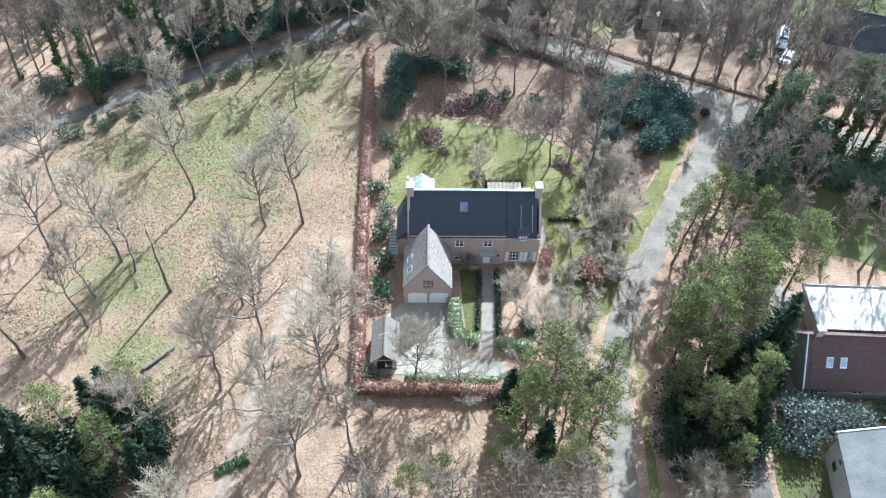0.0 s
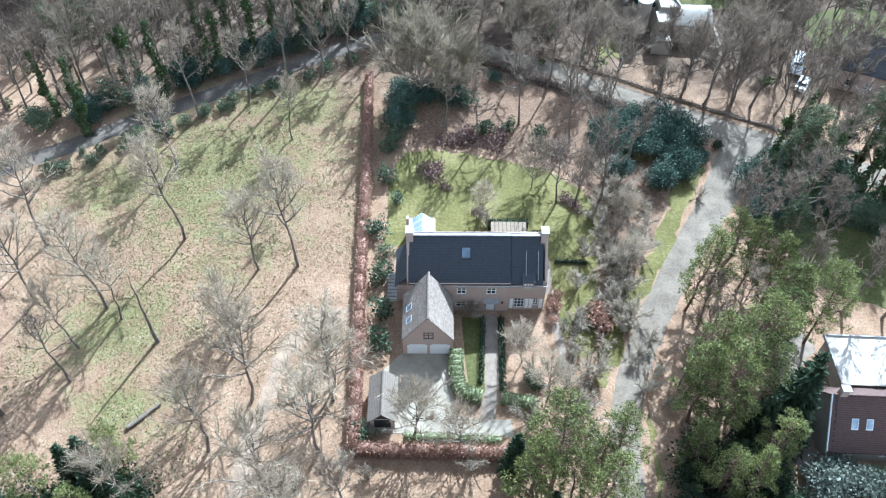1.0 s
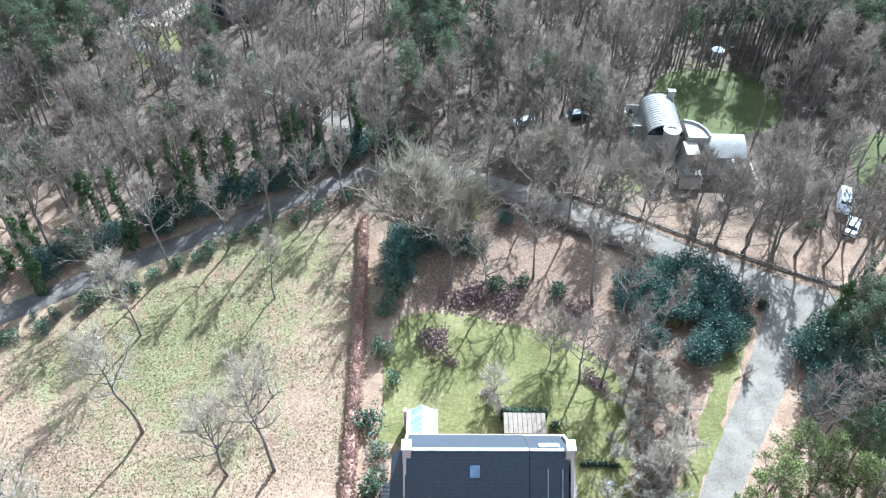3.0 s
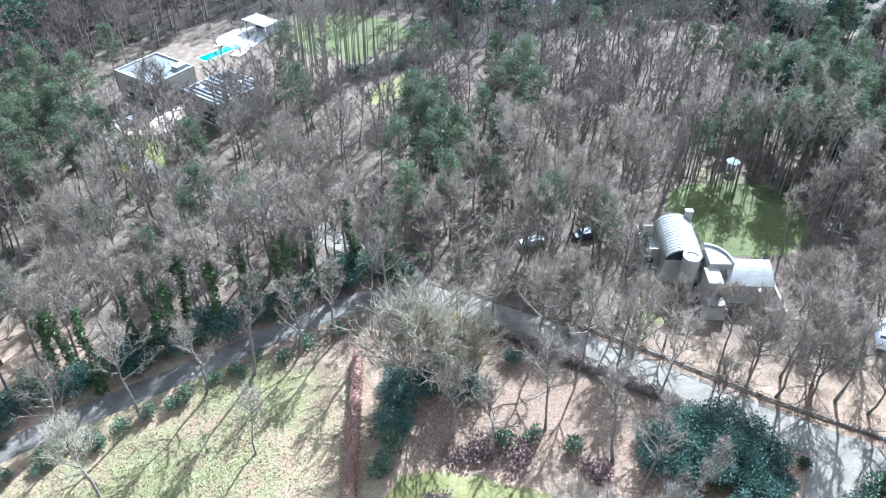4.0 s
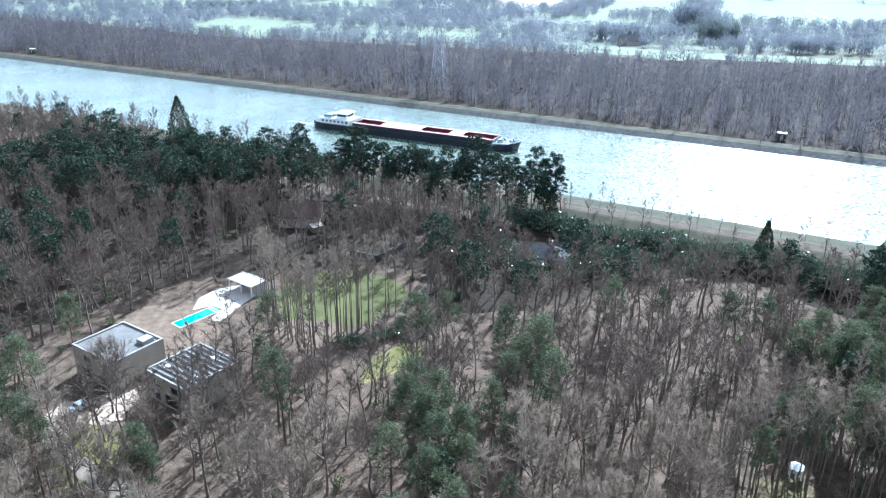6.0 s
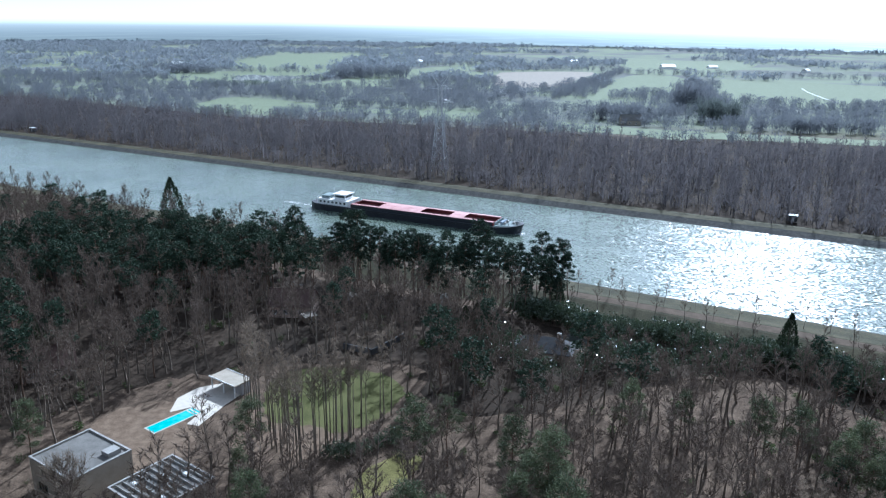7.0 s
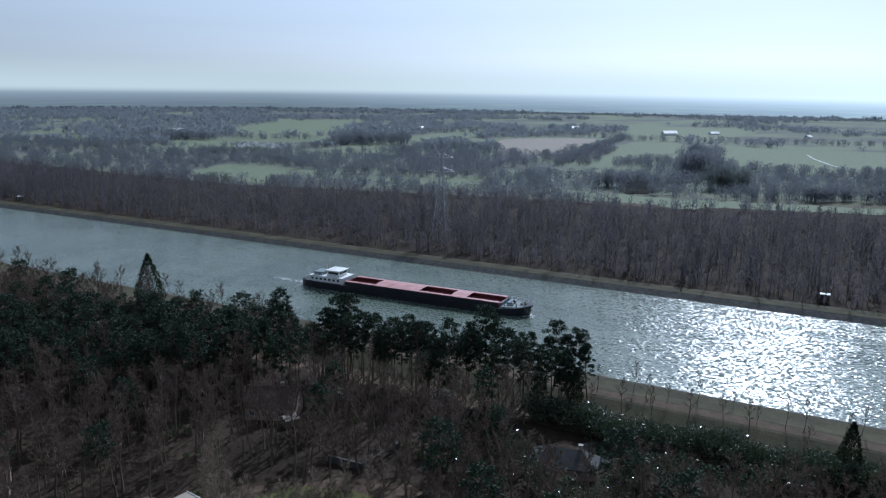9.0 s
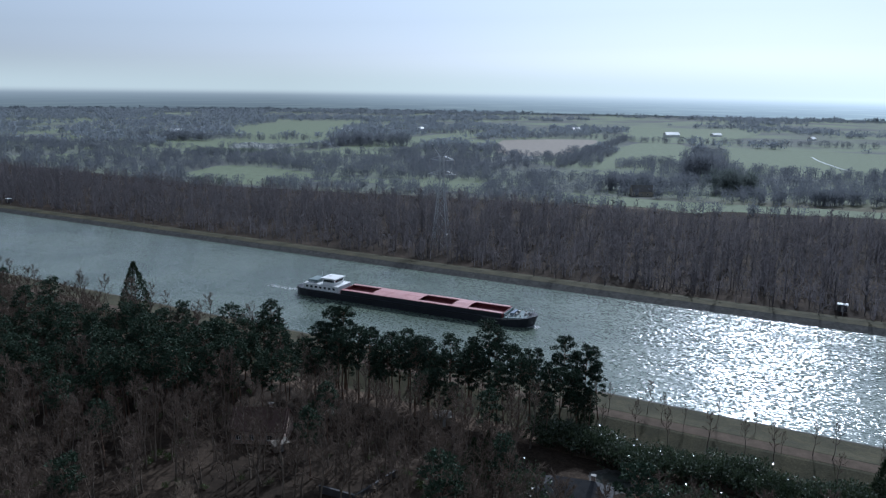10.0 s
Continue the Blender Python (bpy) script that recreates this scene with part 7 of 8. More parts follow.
def simple_house(name, x, y, rz, w, d, ze, zr, wall, roof, label, along="x", wins=(), chim=None, over=0.4, hip=0.0):
    """A gabled house with its long front towards -y."""
    h = thing(name, x, y, 0, rz, label, "house")
    holes = [(a, a + 1.2, 0.9, 2.2) for a in wins]
    part("front_wall", Geo().wall(-w / 2, w / 2, 0, ze, -d / 2, -d / 2 + 0.3, holes), M[wall], h)
    part("back_wall", Geo().wall(-w / 2, w / 2, 0, ze, d / 2 - 0.3, d / 2, holes), M[wall], h)
    for s in (-w / 2, w / 2 - 0.3):
        part("side_wall", Geo().box(s, -d / 2 + 0.3, 0, s + 0.3, d / 2 - 0.3, ze), M[wall], h)
        if not hip and along == "x":
            part("gable", gable_end(s, -d / 2, d / 2, ze, zr), M[wall], h)
    for s in (-d / 2, d / 2 - 0.3):
        if not hip and along == "y":
            part("gable", gable_end(s, -w / 2, w / 2, ze, zr, 0.3, "y"), M[wall], h)
    a, b = gable_roof(-w / 2, w / 2, -d / 2, d / 2, ze, zr, over, 0.18, along, hip, hip)
    part("roof_slope", a, M[roof], h)
    part("roof_slope", b, M[roof], h)
    if along == "x" and not hip:
        part("ridge", Geo().tube([(-w / 2 - over, 0, zr + 0.02), (w / 2 + over, 0, zr + 0.02)], [0.14, 0.14], 6), M[roof], h)
    if hip:
        for s in (-1, 1):
            xo, yo = s * (w / 2 + over), d / 2 + over
            zz = ze - (zr - ze) / (d / 2) * over
            q = [(xo, -yo, zz), (xo, yo, zz), (xo - s * hip, 0, zr)]
            part("roof_hip", Geo().slab(q if s > 0 else q[::-1], 0.15), M[roof], h)
    for a0 in wins:
        window(h, a0, a0 + 1.2, 0.9, 2.2, -d / 2 + 0.12, 1, 0)
        window(h, a0, a0 + 1.2, 0.9, 2.2, d / 2 - 0.12, 1, 0, outward=1)
    if chim:
        chimney(h, chim[0], chim[1], ze, zr + 0.9, 0.8, 0.7)
    return h


# brown-roofed neighbour with its bright annexe
nb = simple_house("brown_roofed_house", 52.2, 52.6, 0, 22, 7.6, 2.9, 7.4, "white_render", "red_tile", "white-walled house with a brown-red tiled roof", wins=(-9, -5, -1, 3), chim=(-10.2, 0.2))
for x in (-9.0, -7.4):
    s3 = 4.5 / 3.8
    z0, z1 = 2.9 + 1.3 * s3 + 0.08, 2.9 + 2.1 * s3 + 0.08
    fr = part("skylight", Geo().slab([(x, -2.5, z0), (x + 0.75, -2.5, z0), (x + 0.75, -1.7, z1), (x, -1.7, z1)], 0.1), M["white_paint"], nb)
    part("pane", Geo().slab([(x + 0.07, -2.43, z0 + 0.11), (x + 0.68, -2.43, z0 + 0.11), (x + 0.68, -1.77, z1 - 0.05), (x + 0.07, -1.77, z1 - 0.05)], 0.02), M["pale_glass"], fr)
part("verge_board", Geo().slab([(-11.5, -4.3, 2.75), (-11.38, -4.3, 2.75), (-11.38, 0.0, 7.6), (-11.5, 0.0, 7.6)], 0.3), M["white_paint"], nb)
dm = part("dormer", Geo().box(2.0, 1.0, 5.0, 4.2, 2.6, 6.9), M["red_tile"], nb)
an = thing("annexe", 51, 60.2, 0, 0, "low annexe with a bright white flat roof", "house")
part("body", Geo().box(-5.8, -3.2, 0, 12, 3.2, 2.8), M["white_render"], an)
part("flat_roof", Geo().slab([(-6, -3.4, 3.0), (12.2, -3.4, 3.0), (12.2, 3.4, 3.0), (-6, 3.4, 3.0)], 0.19), M["white_stone"], an)
part("parapet", Geo().box(-6, 3.4, 2.8, 12.2, 3.6, 3.2).box(-6.2, -3.4, 2.8, -6, 3.6, 3.2), M["lead"], an)
solid("neighbour_drive", patch([(38.6, 47), (41, 47), (41, 58), (45, 64), (43, 66), (39.5, 60)], 0.045, 0.2, 5), M["paving"], "pale paved drive beside the neighbour's gable", "driveway", "structure")
solid("neighbour_lane", ribbon([(33.5, 24), (33.6, 34), (34.5, 44), (38, 50)], 2.8, 0.06, 0.1), M["dark_asphalt"], "dark shaded drive beneath evergreens", "driveway", "structure")
solid("neighbour_lawn", patch([(36, 30), (41.5, 30), (41.5, 42.5), (36.5, 42.5)], 0.05, 0.3, 2), M["turf"], "small shaded lawn beside the white house", "lawn", "structure")

gh = thing("white_gabled_house", 46.2, 36.6, 0, -6, "white house with a grey gabled roof", "house")
part("side_wall", Geo().wall(-4.4, 4.4, 0, 4.4, -0.15, 0.15, [(-3.2, -2.4, 2.6, 3.6), (1.6, 2.8, 1.0, 2.2), (1.6, 2.3, 2.8, 3.4)]).moved(pose(-4.4, 0, 0, 0, 0, 90)), M["white_render"], gh, "white wall with small dark windows")
part("end_wall", Geo().box(-4.2, 4.1, 0, 6, 4.4, 4.4).box(-4.2, -4.4, 0, 6, -4.1, 4.4), M["white_render"], gh)
part("roof_slope", Geo().slab([(-4.75, -4.8, 4.3), (0.8, -4.8, 7.3), (0.8, 4.8, 7.3), (-4.75, 4.8, 4.3)], 0.18), M["felt"], gh)
part("roof_slope", Geo().slab([(0.8, -4.8, 7.3), (6.4, -4.8, 4.3), (6.4, 4.8, 4.3), (0.8, 4.8, 7.3)], 0.18), M["felt"], gh)
part("verge_board", Geo().slab([(-4.8, 4.8, 4.38), (0.8, 4.8, 7.38), (0.8, 4.95, 7.38), (-4.8, 4.95, 4.38)], 0.25), M["white_paint"], gh)
for a0, a1, z0, z1 in ((-3.2, -2.4, 2.6, 3.6), (1.6, 2.8, 1.0, 2.2), (1.6, 2.3, 2.8, 3.4)):
    g = Geo().box(a0, -0.03, z0, a1, 0.03, z1).moved(pose(-4.4, 0, 0, 0, 0, 90))
    part("pane", g, M["glass"], gh)

simple_house("dark_roofed_house", 72.5, 120.5, 0, 15, 9, 4.4, 8.4, "brick", "bitumen", "brick house with a broad dark blue-grey roof", wins=(-6, -3, 1, 4), chim=(4, 0)).matrix_world = pose(72.5, 120.5, 0, 0, 0, -22)
solid("dark_house_lawn", patch([(64, 130), (74, 128), (86, 134), (80, 145), (66, 142)], 0.04, 0.4, 3), M["turf"], "green lawn behind the dark-roofed house", "lawn", "structure")
simple_house("brown_canal_house", -54, 277, 0, 12, 8, 3.6, 7.0, "brick", "red_tile", "brown-tiled house among pines near the canal", wins=(-5, -2, 2), chim=(2, 0.5))
simple_house("grey_roofed_house", 13.5, 254.5, -14, 14, 7, 2.4, 4.8, "brick", "bitumen", "low house with a dark hipped roof by the dyke", wins=(-5, -1, 3), hip=3.5, chim=(3.5, 0.4))
simple_house("small_brown_house", -101, 236, 30, 11, 8, 3.2, 6.8, "brick", "red_tile", "brown-roofed house among bare trees", wins=(-4, 1))
solid("pond_edge", patch([(17.5, 260), (22, 257.6), (27, 259.5), (27.5, 264), (22, 267.6), (18, 265)], 0.05, 0.4, 3), M["riprap"], "rough stony rim of a garden pond", "pond edge", "structure")
solid("garden_pond", patch([(19, 261), (22, 259.2), (25.5, 260.6), (26, 263.4), (22, 266), (19.4, 264.4)], 0.10, 0.6, 3), M["still_water"], "small garden pond ringed with stones", "pond", "structure")
solid("bare_plot", patch([(-33, 255), (-28, 253), (-22.5, 261.5), (-26, 266), (-34, 262)], 0.04, 0.8, 3), M["dim_litter"], "leaf-strewn earth terrace behind a low wall", "ground", "structure")
rw = thing("garden_wall", -28.5, 250.8, 0, 0, "low dark grey wall holding a garden terrace", "wall")
part("wall_panel", Geo().box(0, -0.15, 0, 8.2, 0.15, 1.5).moved(pose(0, 0, 0, 0, 0, 158)), M["bitumen"], rw)
part("wall_panel", Geo().box(0, -0.15, 0, 12.5, 0.15, 1.5).moved(pose(0, 0, 0, 0, 0, 57)), M["bitumen"], rw)
part("coping", Geo().box(0, -0.22, 1.503, 8.3, 0.22, 1.6).moved(pose(0, 0, 0, 0, 0, 158)), M["bitumen"], rw)
part("coping", Geo().box(0, -0.22, 1.506, 12.6, 0.22, 1.6).moved(pose(0, 0, 0, 0, 0, 57)), M["bitumen"], rw)
for x, y, a, s in ((-13.5, 286.5, 20, 1.0), (-40, 288, -30, 0.7), (-48.5, 271, 40, 0.8)):
    sh = thing("garden_shed", x, y, 0, a, "small wooden shed with a pale roof among pines", "shed", "garden sheds")
    part("body", Geo().box(-2 * s, -1.4 * s, 0, 2 * s, 1.4 * s, 2.1 * s), M["wood"], sh)
    part("roof", Geo().slab([(-2.3 * s, -1.7 * s, 2.25 * s), (2.3 * s, -1.7 * s, 2.25 * s), (2.3 * s, 1.7 * s, 2.75 * s), (-2.3 * s, 1.7 * s, 2.75 * s)], 0.1), M["zinc"], sh, "pale sheet roof")
    part("door", Geo().box(-0.5 * s, -1.46 * s, 0.02, 0.4 * s, -1.403 * s, 1.9 * s), M["lead"], sh)

# the curved white house
wh = thing("curved_white_house", 33, 138, 0, 0, "white modern house with curved zinc roofs and tower", "house")
N, W2, L2 = 14, 3.1, 9.0


def shell(ring, a0, a1, t, along="y"):
    """A bent plate: a line of (across, up) drawn out from a0 to a1."""
    g = Geo()
    for p, z in ring:
        for zz in (z, z - t):
            for q in (a0, a1):
                g.v.append((p, q, zz) if along == "y" else (q, p, zz))
    for i in range(len(ring) - 1):
        b, c = 4 * i, 4 * i + 4
        g.f += [(b, b + 1, c + 1, c), (b + 2, c + 2, c + 3, b + 3), (b, c, c + 2, b + 2), (b + 1, b + 3, c + 3, c + 1)]
    e = 4 * (len(ring) - 1)
    g.f += [(0, 2, 3, 1), (e, e + 1, e + 3, e + 2)]
    return g


def arch(x0, w, zs, rise, y0, y1, n=N, t=0.12, base=None):
    """A vaulted shell along y."""
    g = Geo()
    ring = [(x0 + w * math.cos(math.pi * i / n), zs + rise * math.sin(math.pi * i / n)) for i in range(n + 1)]
    return shell(ring, y0, y1, t)


part("hall_wall", Geo().box(-4.2, -2.3, 0, 1.6, -2.05, 4.6).box(-4.2, 6.3, 0, 1.6, 6.55, 4.6).box(-4.2, -2.05, 0, -3.95, 6.3, 4.6).box(1.35, -2.05, 0, 1.6, 6.3, 4.6), M["white_render"], wh)
for y in (-2.3, 6.3):
    g = Geo()
    ring = [(-1.3 + 2.9 * math.cos(math.pi * i / N), 4.6 + 2.3 * math.sin(math.pi * i / N)) for i in range(N + 1)]
    g.face(*[(x, y, z) for x, z in ring])
    g.face(*[(x, y + 0.25, z) for x, z in reversed(ring)])
    part("vault_end", g, M["glass"], wh)
vault = part("vaulted_roof", arch(-1.3, 3.1, 4.6, 2.4, -2.8, 6.8), M["zinc"], wh, "ribbed pale zinc barrel roof")
for i in range(15):
    y = -2.7 + i * 0.67
    part("rib", arch(-1.3, 3.16, 4.62, 2.43, y, y + 0.12, 10, 0.05), M["felt"], vault)
chimney(wh, 0.9, 6.9, 4.6, 7.5, 1.1, 0.7, "white_render")
part("court_wall", Geo().wall(-7.2, -4.25, 0, 5.0, 5.9, 6.15).box(-7.2, 0.6, 0, -6.95, 5.9, 5.0).wall(-6.95, -4.25, 0, 4.4, 0.6, 0.85, [(-6.4, -5.0, 1.2, 2.6)]), M["white_render"], wh)
part("court_floor", Geo().slab([(-6.95, 0.85, 3.0), (-4.25, 0.85, 3.0), (-4.25, 5.9, 3.0), (-6.95, 5.9, 3.0)], 0.2), M["stone"], wh)
part("tower", Geo().tube([(-0.9, -4.3, 0), (-0.9, -4.3, 7.0)], [1.3, 1.3], 24), M["white_render"], wh, "round white tower")
rim = Geo()
for i in range(24):
    a, b = 2 * math.pi * i / 24, 2 * math.pi * (i + 1) / 24
    rim.slab([(-0.9 + r * math.cos(w), -4.3 + r * math.sin(w), 7.25) for r, w in ((1.0, a), (1.38, a), (1.38, b), (1.0, b))], 0.24)
part("tower_rim", rim, M["white_paint"], wh)
n = 12
ring = [(2.0, -4.6, 6.0)] + [(2.0 + 3.6 * math.sin(math.pi * 0.5 * i / n) * 1.0, -4.6 + 4.6 * math.cos(math.pi * 0.5 * i / n), 6.0) for i in range(n + 1)][::-1]
part("round_wing", Geo().slab(ring, 5.95), M["white_render"], wh, "quarter-round flat-roofed wing")
cur = Geo()
for (xa, ya, _), (xb, yb, _) in zip(ring[1:], ring[2:]):
    cur.slab([(xa, ya, 6.4), (xb, yb, 6.4), (2.0 + (xb - 2.0) * 0.93, -4.6 + (yb + 4.6) * 0.93, 6.4), (2.0 + (xa - 2.0) * 0.93, -4.6 + (ya + 4.6) * 0.93, 6.4)], 0.39)
part("parapet", cur, M["lead"], wh)
part("entrance_block", Geo().box(1.2, -8.2, 0, 3.4, -4.65, 5.2), M["white_render"], wh)
for z in (1.0, 3.4):
    part("round_window", Geo().tube([(2.3, -8.24, z), (2.3, -8.19, z)], [0.45, 0.45], 14), M["glass"], wh)
long = part("long_wing", Geo().box(5.2, -6.6, 0, 11.2, -3.2, 3.6), M["white_render"], wh)
g = shell([(-2.6 - 4.4 * u / 8, 3.7 + 1.8 * math.cos(u / 8 * 1.5)) for u in range(9)], 4.6, 11.5, 0.14, "x")
lr = part("curved_roof", g, M["zinc"], wh, "pale curved zinc roof sloping south")
part("roof_fin", Geo().box(8.3, -9.2, 4.2, 8.7, -8.5, 4.8), M["white_paint"], wh)
part("low_wall", Geo().box(0.5, -10.6, 0, 4.0, -10.3, 2.2), M["white_render"], wh)
part("low_wall", Geo().box(12.0, -11.6, 0, 12.3, -5.6, 3.0), M["white_render"], wh)
part("low_wall", Geo().box(10.4, -11.6, 0, 11.99, -11.3, 2.6), M["white_render"], wh)
part("terrace_block", Geo().box(1.0, -10.2, 0, 3.8, -8.4, 2.6), M["white_render"], wh)
hut = thing("white_garden_pavilion", 48.6, 169.6, 0, 15, "small white-roofed round garden pavilion", "pavilion")
for i in range(6):
    a = i * math.pi / 3
    part("post", Geo().tube([(0.95 * math.cos(a), 0.95 * math.sin(a), 0), (0.95 * math.cos(a), 0.95 * math.sin(a), 2.1)], [0.095, 0.095], 6), M["white_paint"], hut)
g = Geo()
g.v = [(0, 0, 2.9)] + [(1.3 * math.cos(i * math.pi / 6), 1.3 * math.sin(i * math.pi / 6), 2.1) for i in range(12)]
g.f = [(0, 1 + i, 1 + (i + 1) % 12) for i in range(12)] + [tuple(range(12, 0, -1))]
part("roof", g, M["white_paint"], hut)

# the two new flat-roofed houses with the pool
ha = thing("modern_house", -71, 194, 0, -31, "white cubic house with a grey flat roof", "house")
part("front_wall", Geo().wall(-6.2, 6.2, 0, 6.3, -5.6, -5.3, [(-4.5, -1.5, 0.4, 2.4), (1, 4.5, 0.4, 2.4), (-3, -1, 3.8, 5.2), (2, 4, 3.8, 5.2)]), M["white_render"], ha)
part("back_wall", Geo().wall(-6.2, 6.2, 0, 6.3, 5.3, 5.6), M["white_render"], ha)
part("side_wall", Geo().box(-6.2, -5.3, 0, -5.9, 5.3, 6.3), M["white_render"], ha)
part("side_wall", Geo().box(5.9, -5.3, 0, 6.2, 5.3, 6.3), M["white_render"], ha)
part("flat_roof", Geo().slab([(-5.9, -5.3, 6.15), (5.9, -5.3, 6.15), (5.9, 5.3, 6.15), (-5.9, 5.3, 6.15)], 0.2), M["felt"], ha)
part("roof_edge", Geo().box(-6.25, -5.65, 6.303, 6.25, -5.3, 6.5).box(-6.25, 5.3, 6.303, 6.25, 5.65, 6.5).box(-6.25, -5.3, 6.303, -5.9, 5.3, 6.5).box(5.9, -5.3, 6.303, 6.25, 5.3, 6.5), M["lead"], ha)
for x0, x1, z0, z1 in ((-4.5, -1.5, 0.4, 2.4), (1, 4.5, 0.4, 2.4), (-3, -1, 3.8, 5.2), (2, 4, 3.8, 5.2)):
    window(ha, x0, x1, z0, z1, -5.45, 1, 0, M["black"])
part("roof_box", Geo().box(3.0, 2.0, 6.16, 5.0, 4.4, 7.0), M["lead"], ha)
hb = thing("modern_house", -54.2, 187.6, 0, -33, "white cubic house with timber battens on its flat roof", "house")
part("front_wall", Geo().wall(-5.7, 5.7, 0, 5.6, -6.1, -5.8, [(-4.5, -2, 0.3, 2.6), (-0.5, 3.5, 0.3, 2.6), (-3.5, -1.5, 3.3, 4.8), (1.5, 3.5, 3.3, 4.8)]), M["white_render"], hb)
part("back_wall", Geo().wall(-5.7, 5.7, 0, 5.6, 5.8, 6.1), M["white_render"], hb)
part("side_wall", Geo().box(-5.7, -5.8, 0, -5.4, 5.8, 5.6), M["white_render"], hb)
part("side_wall", Geo().box(5.4, -5.8, 0, 5.7, 5.8, 5.6), M["white_render"], hb)
part("flat_roof", Geo().slab([(-5.4, -5.8, 5.4), (5.4, -5.8, 5.4), (5.4, 5.8, 5.4), (-5.4, 5.8, 5.4)], 0.2), M["felt"], hb)
part("roof_edge", Geo().box(-5.75, -6.15, 5.603, 5.75, -5.8, 5.8).box(-5.75, 5.8, 5.603, 5.75, 6.15, 5.8).box(-5.75, -5.8, 5.603, -5.4, 5.8, 5.8).box(5.4, -5.8, 5.603, 5.75, 5.8, 5.8), M["lead"], hb)
for x0, x1, z0, z1 in ((-4.5, -2, 0.3, 2.6), (-0.5, 3.5, 0.3, 2.6), (-3.5, -1.5, 3.3, 4.8), (1.5, 3.5, 3.3, 4.8)):
    window(hb, x0, x1, z0, z1, -5.95, 1, 0, M["black"])
for i in range(9):
    y = -5.0 + i * 1.25
    part("roof_batten", Geo().box(-5.2, y, 5.41, 5.2, y + 0.12, 5.78), M["lead"], hb)
for i, (x, y) in enumerate(((-2, 1.2), (3.2, -2.6), (0.5, 3.6), (-3.8, -3.2))):
    part("roof_light", Geo().box(x, y, 5.41, x + 1.0, y + 0.6, 5.85), M["white_paint"], hb)

pool = thing("swimming_pool", -64.3, 216.9, 0, 54.5, "long turquoise swimming pool with a pale rim", "pool")
part("basin", Geo().box(-5.6, -1.75, -0.05, 5.6, -1.5, 0.12).box(-5.6, 1.5, -0.05, 5.6, 1.75, 0.12).box(-5.6, -1.5, -0.05, -5.35, 1.5, 0.12).box(5.35, -1.5, -0.05, 5.6, 1.5, 0.12), M["white_stone"], pool)
part("water", Geo().box(-5.35, -1.5, -0.02, 5.35, 1.5, 0.08), M["pool"], pool, "clear turquoise water")
for i in range(5):
    part("step", Geo().box(3.4 + i * 0.38, -1.45, 0.0, 3.68 + i * 0.38, 1.45, 0.083), M["white_stone"] if i % 2 else M["pool"], pool)
solid("pool_terrace", patch([(-66.5, 220), (-67.2, 226), (-64.5, 231), (-60, 233.5), (-53.5, 230.5), (-56, 224), (-58.6, 215), (-61.2, 215.6), (-60.1, 220), (-62.4, 222.6)], 0.06, 0, 1, 0.06, False), M["white_stone"], "bright white stone pool terrace", "terrace", "structure")
ph = thing("pool_house", -57, 230.7, 0, -33, "open white flat-roofed pool house on posts", "pavilion")
part("flat_roof", Geo().slab([(-4.2, -2.3, 3.0), (4.2, -2.3, 3.0), (4.2, 2.3, 3.0), (-4.2, 2.3, 3.0)], 0.3), M["white_render"], ph)
part("roof_edge", Geo().box(-4.25, -2.4, 2.9, 4.25, -2.303, 3.15).box(-4.25, 2.303, 2.9, 4.25, 2.4, 3.15), M["white_paint"], ph)
for x in (-3.9, 0, 3.7):
    part("post", Geo().box(x, -2.1, 0, x + 0.2, -1.9, 2.7), M["white_paint"], ph)
part("back_wall", Geo().box(-4.0, 1.9, 0, 4.0, 2.1, 2.7).box(1.2, -0.4, 0, 4.0, 1.9, 2.69), M["grey_render"], ph)


# ---- the barge ----
barge = thing("cargo_barge", -30.0, 383.8, 0, -22.6, "long dark inland cargo barge with dull red hatches", "barge")


def hull_geo(l, w, z0, z1, bow=9.0, stern=6.0, inset=0.0):
    """A blunt-bowed hull, lofted along its length."""
    xs = [-l / 2, -l / 2 + stern * 0.35, -l / 2 + stern, l / 2 - bow, l / 2 - bow * 0.5, l / 2 - bow * 0.18, l / 2]
    ws = [0.62, 0.86, 1, 1, 0.93, 0.66, 0.16]
    up = [z1 + 0.4, z1 + 0.25, z1, z1, z1 + 0.5, z1 + 0.9, z1 + 1.1]
    g = Geo()
    for x, k2, zt in zip(xs, ws, up):
        h = w / 2 * k2 - inset
        pull = 0.0 if x < l / 2 - bow * 0.6 else 1.4
        g.v += [(x - pull, -h * 0.96, z0), (x, -h, zt), (x, h, zt), (x - pull, h * 0.96, z0)]
    for i in range(len(xs) - 1):
        for a, b in ((0, 1), (1, 2), (2, 3), (3, 0)):
            g.f.append((4 * i + a, 4 * i + b, 4 * i + 4 + b, 4 * i + 4 + a))
    g.f += [(3, 2, 1, 0), tuple(4 * (len(xs) - 1) + i for i in range(4))]
    return g


hull = part("hull", hull_geo(96, 11.2, -1.2, 2.5), M["hull"], barge)
part("rubbing_strake", Geo().box(-41, -5.72, 1.75, 38, -5.603, 2.0).box(-41, 5.603, 1.75, 38, 5.72, 2.0), M["black"], hull)
part("white_line", Geo().box(30, -5.68, 2.25, 39, -5.61, 2.36), M["lead"], hull)
H0, H1 = -27.0, 37.0
for s in (-1, 1):
    part("coaming", Geo().box(H0, s * 4.75 - 0.15, 2.2, H1, s * 4.75 + 0.15, 3.9), M["hull"], barge)
for x in (H0 - 0.3, H1):
    part("coaming_end", Geo().box(x, -4.9, 2.2, x + 0.3, 4.9, 3.9), M["hold"], barge)
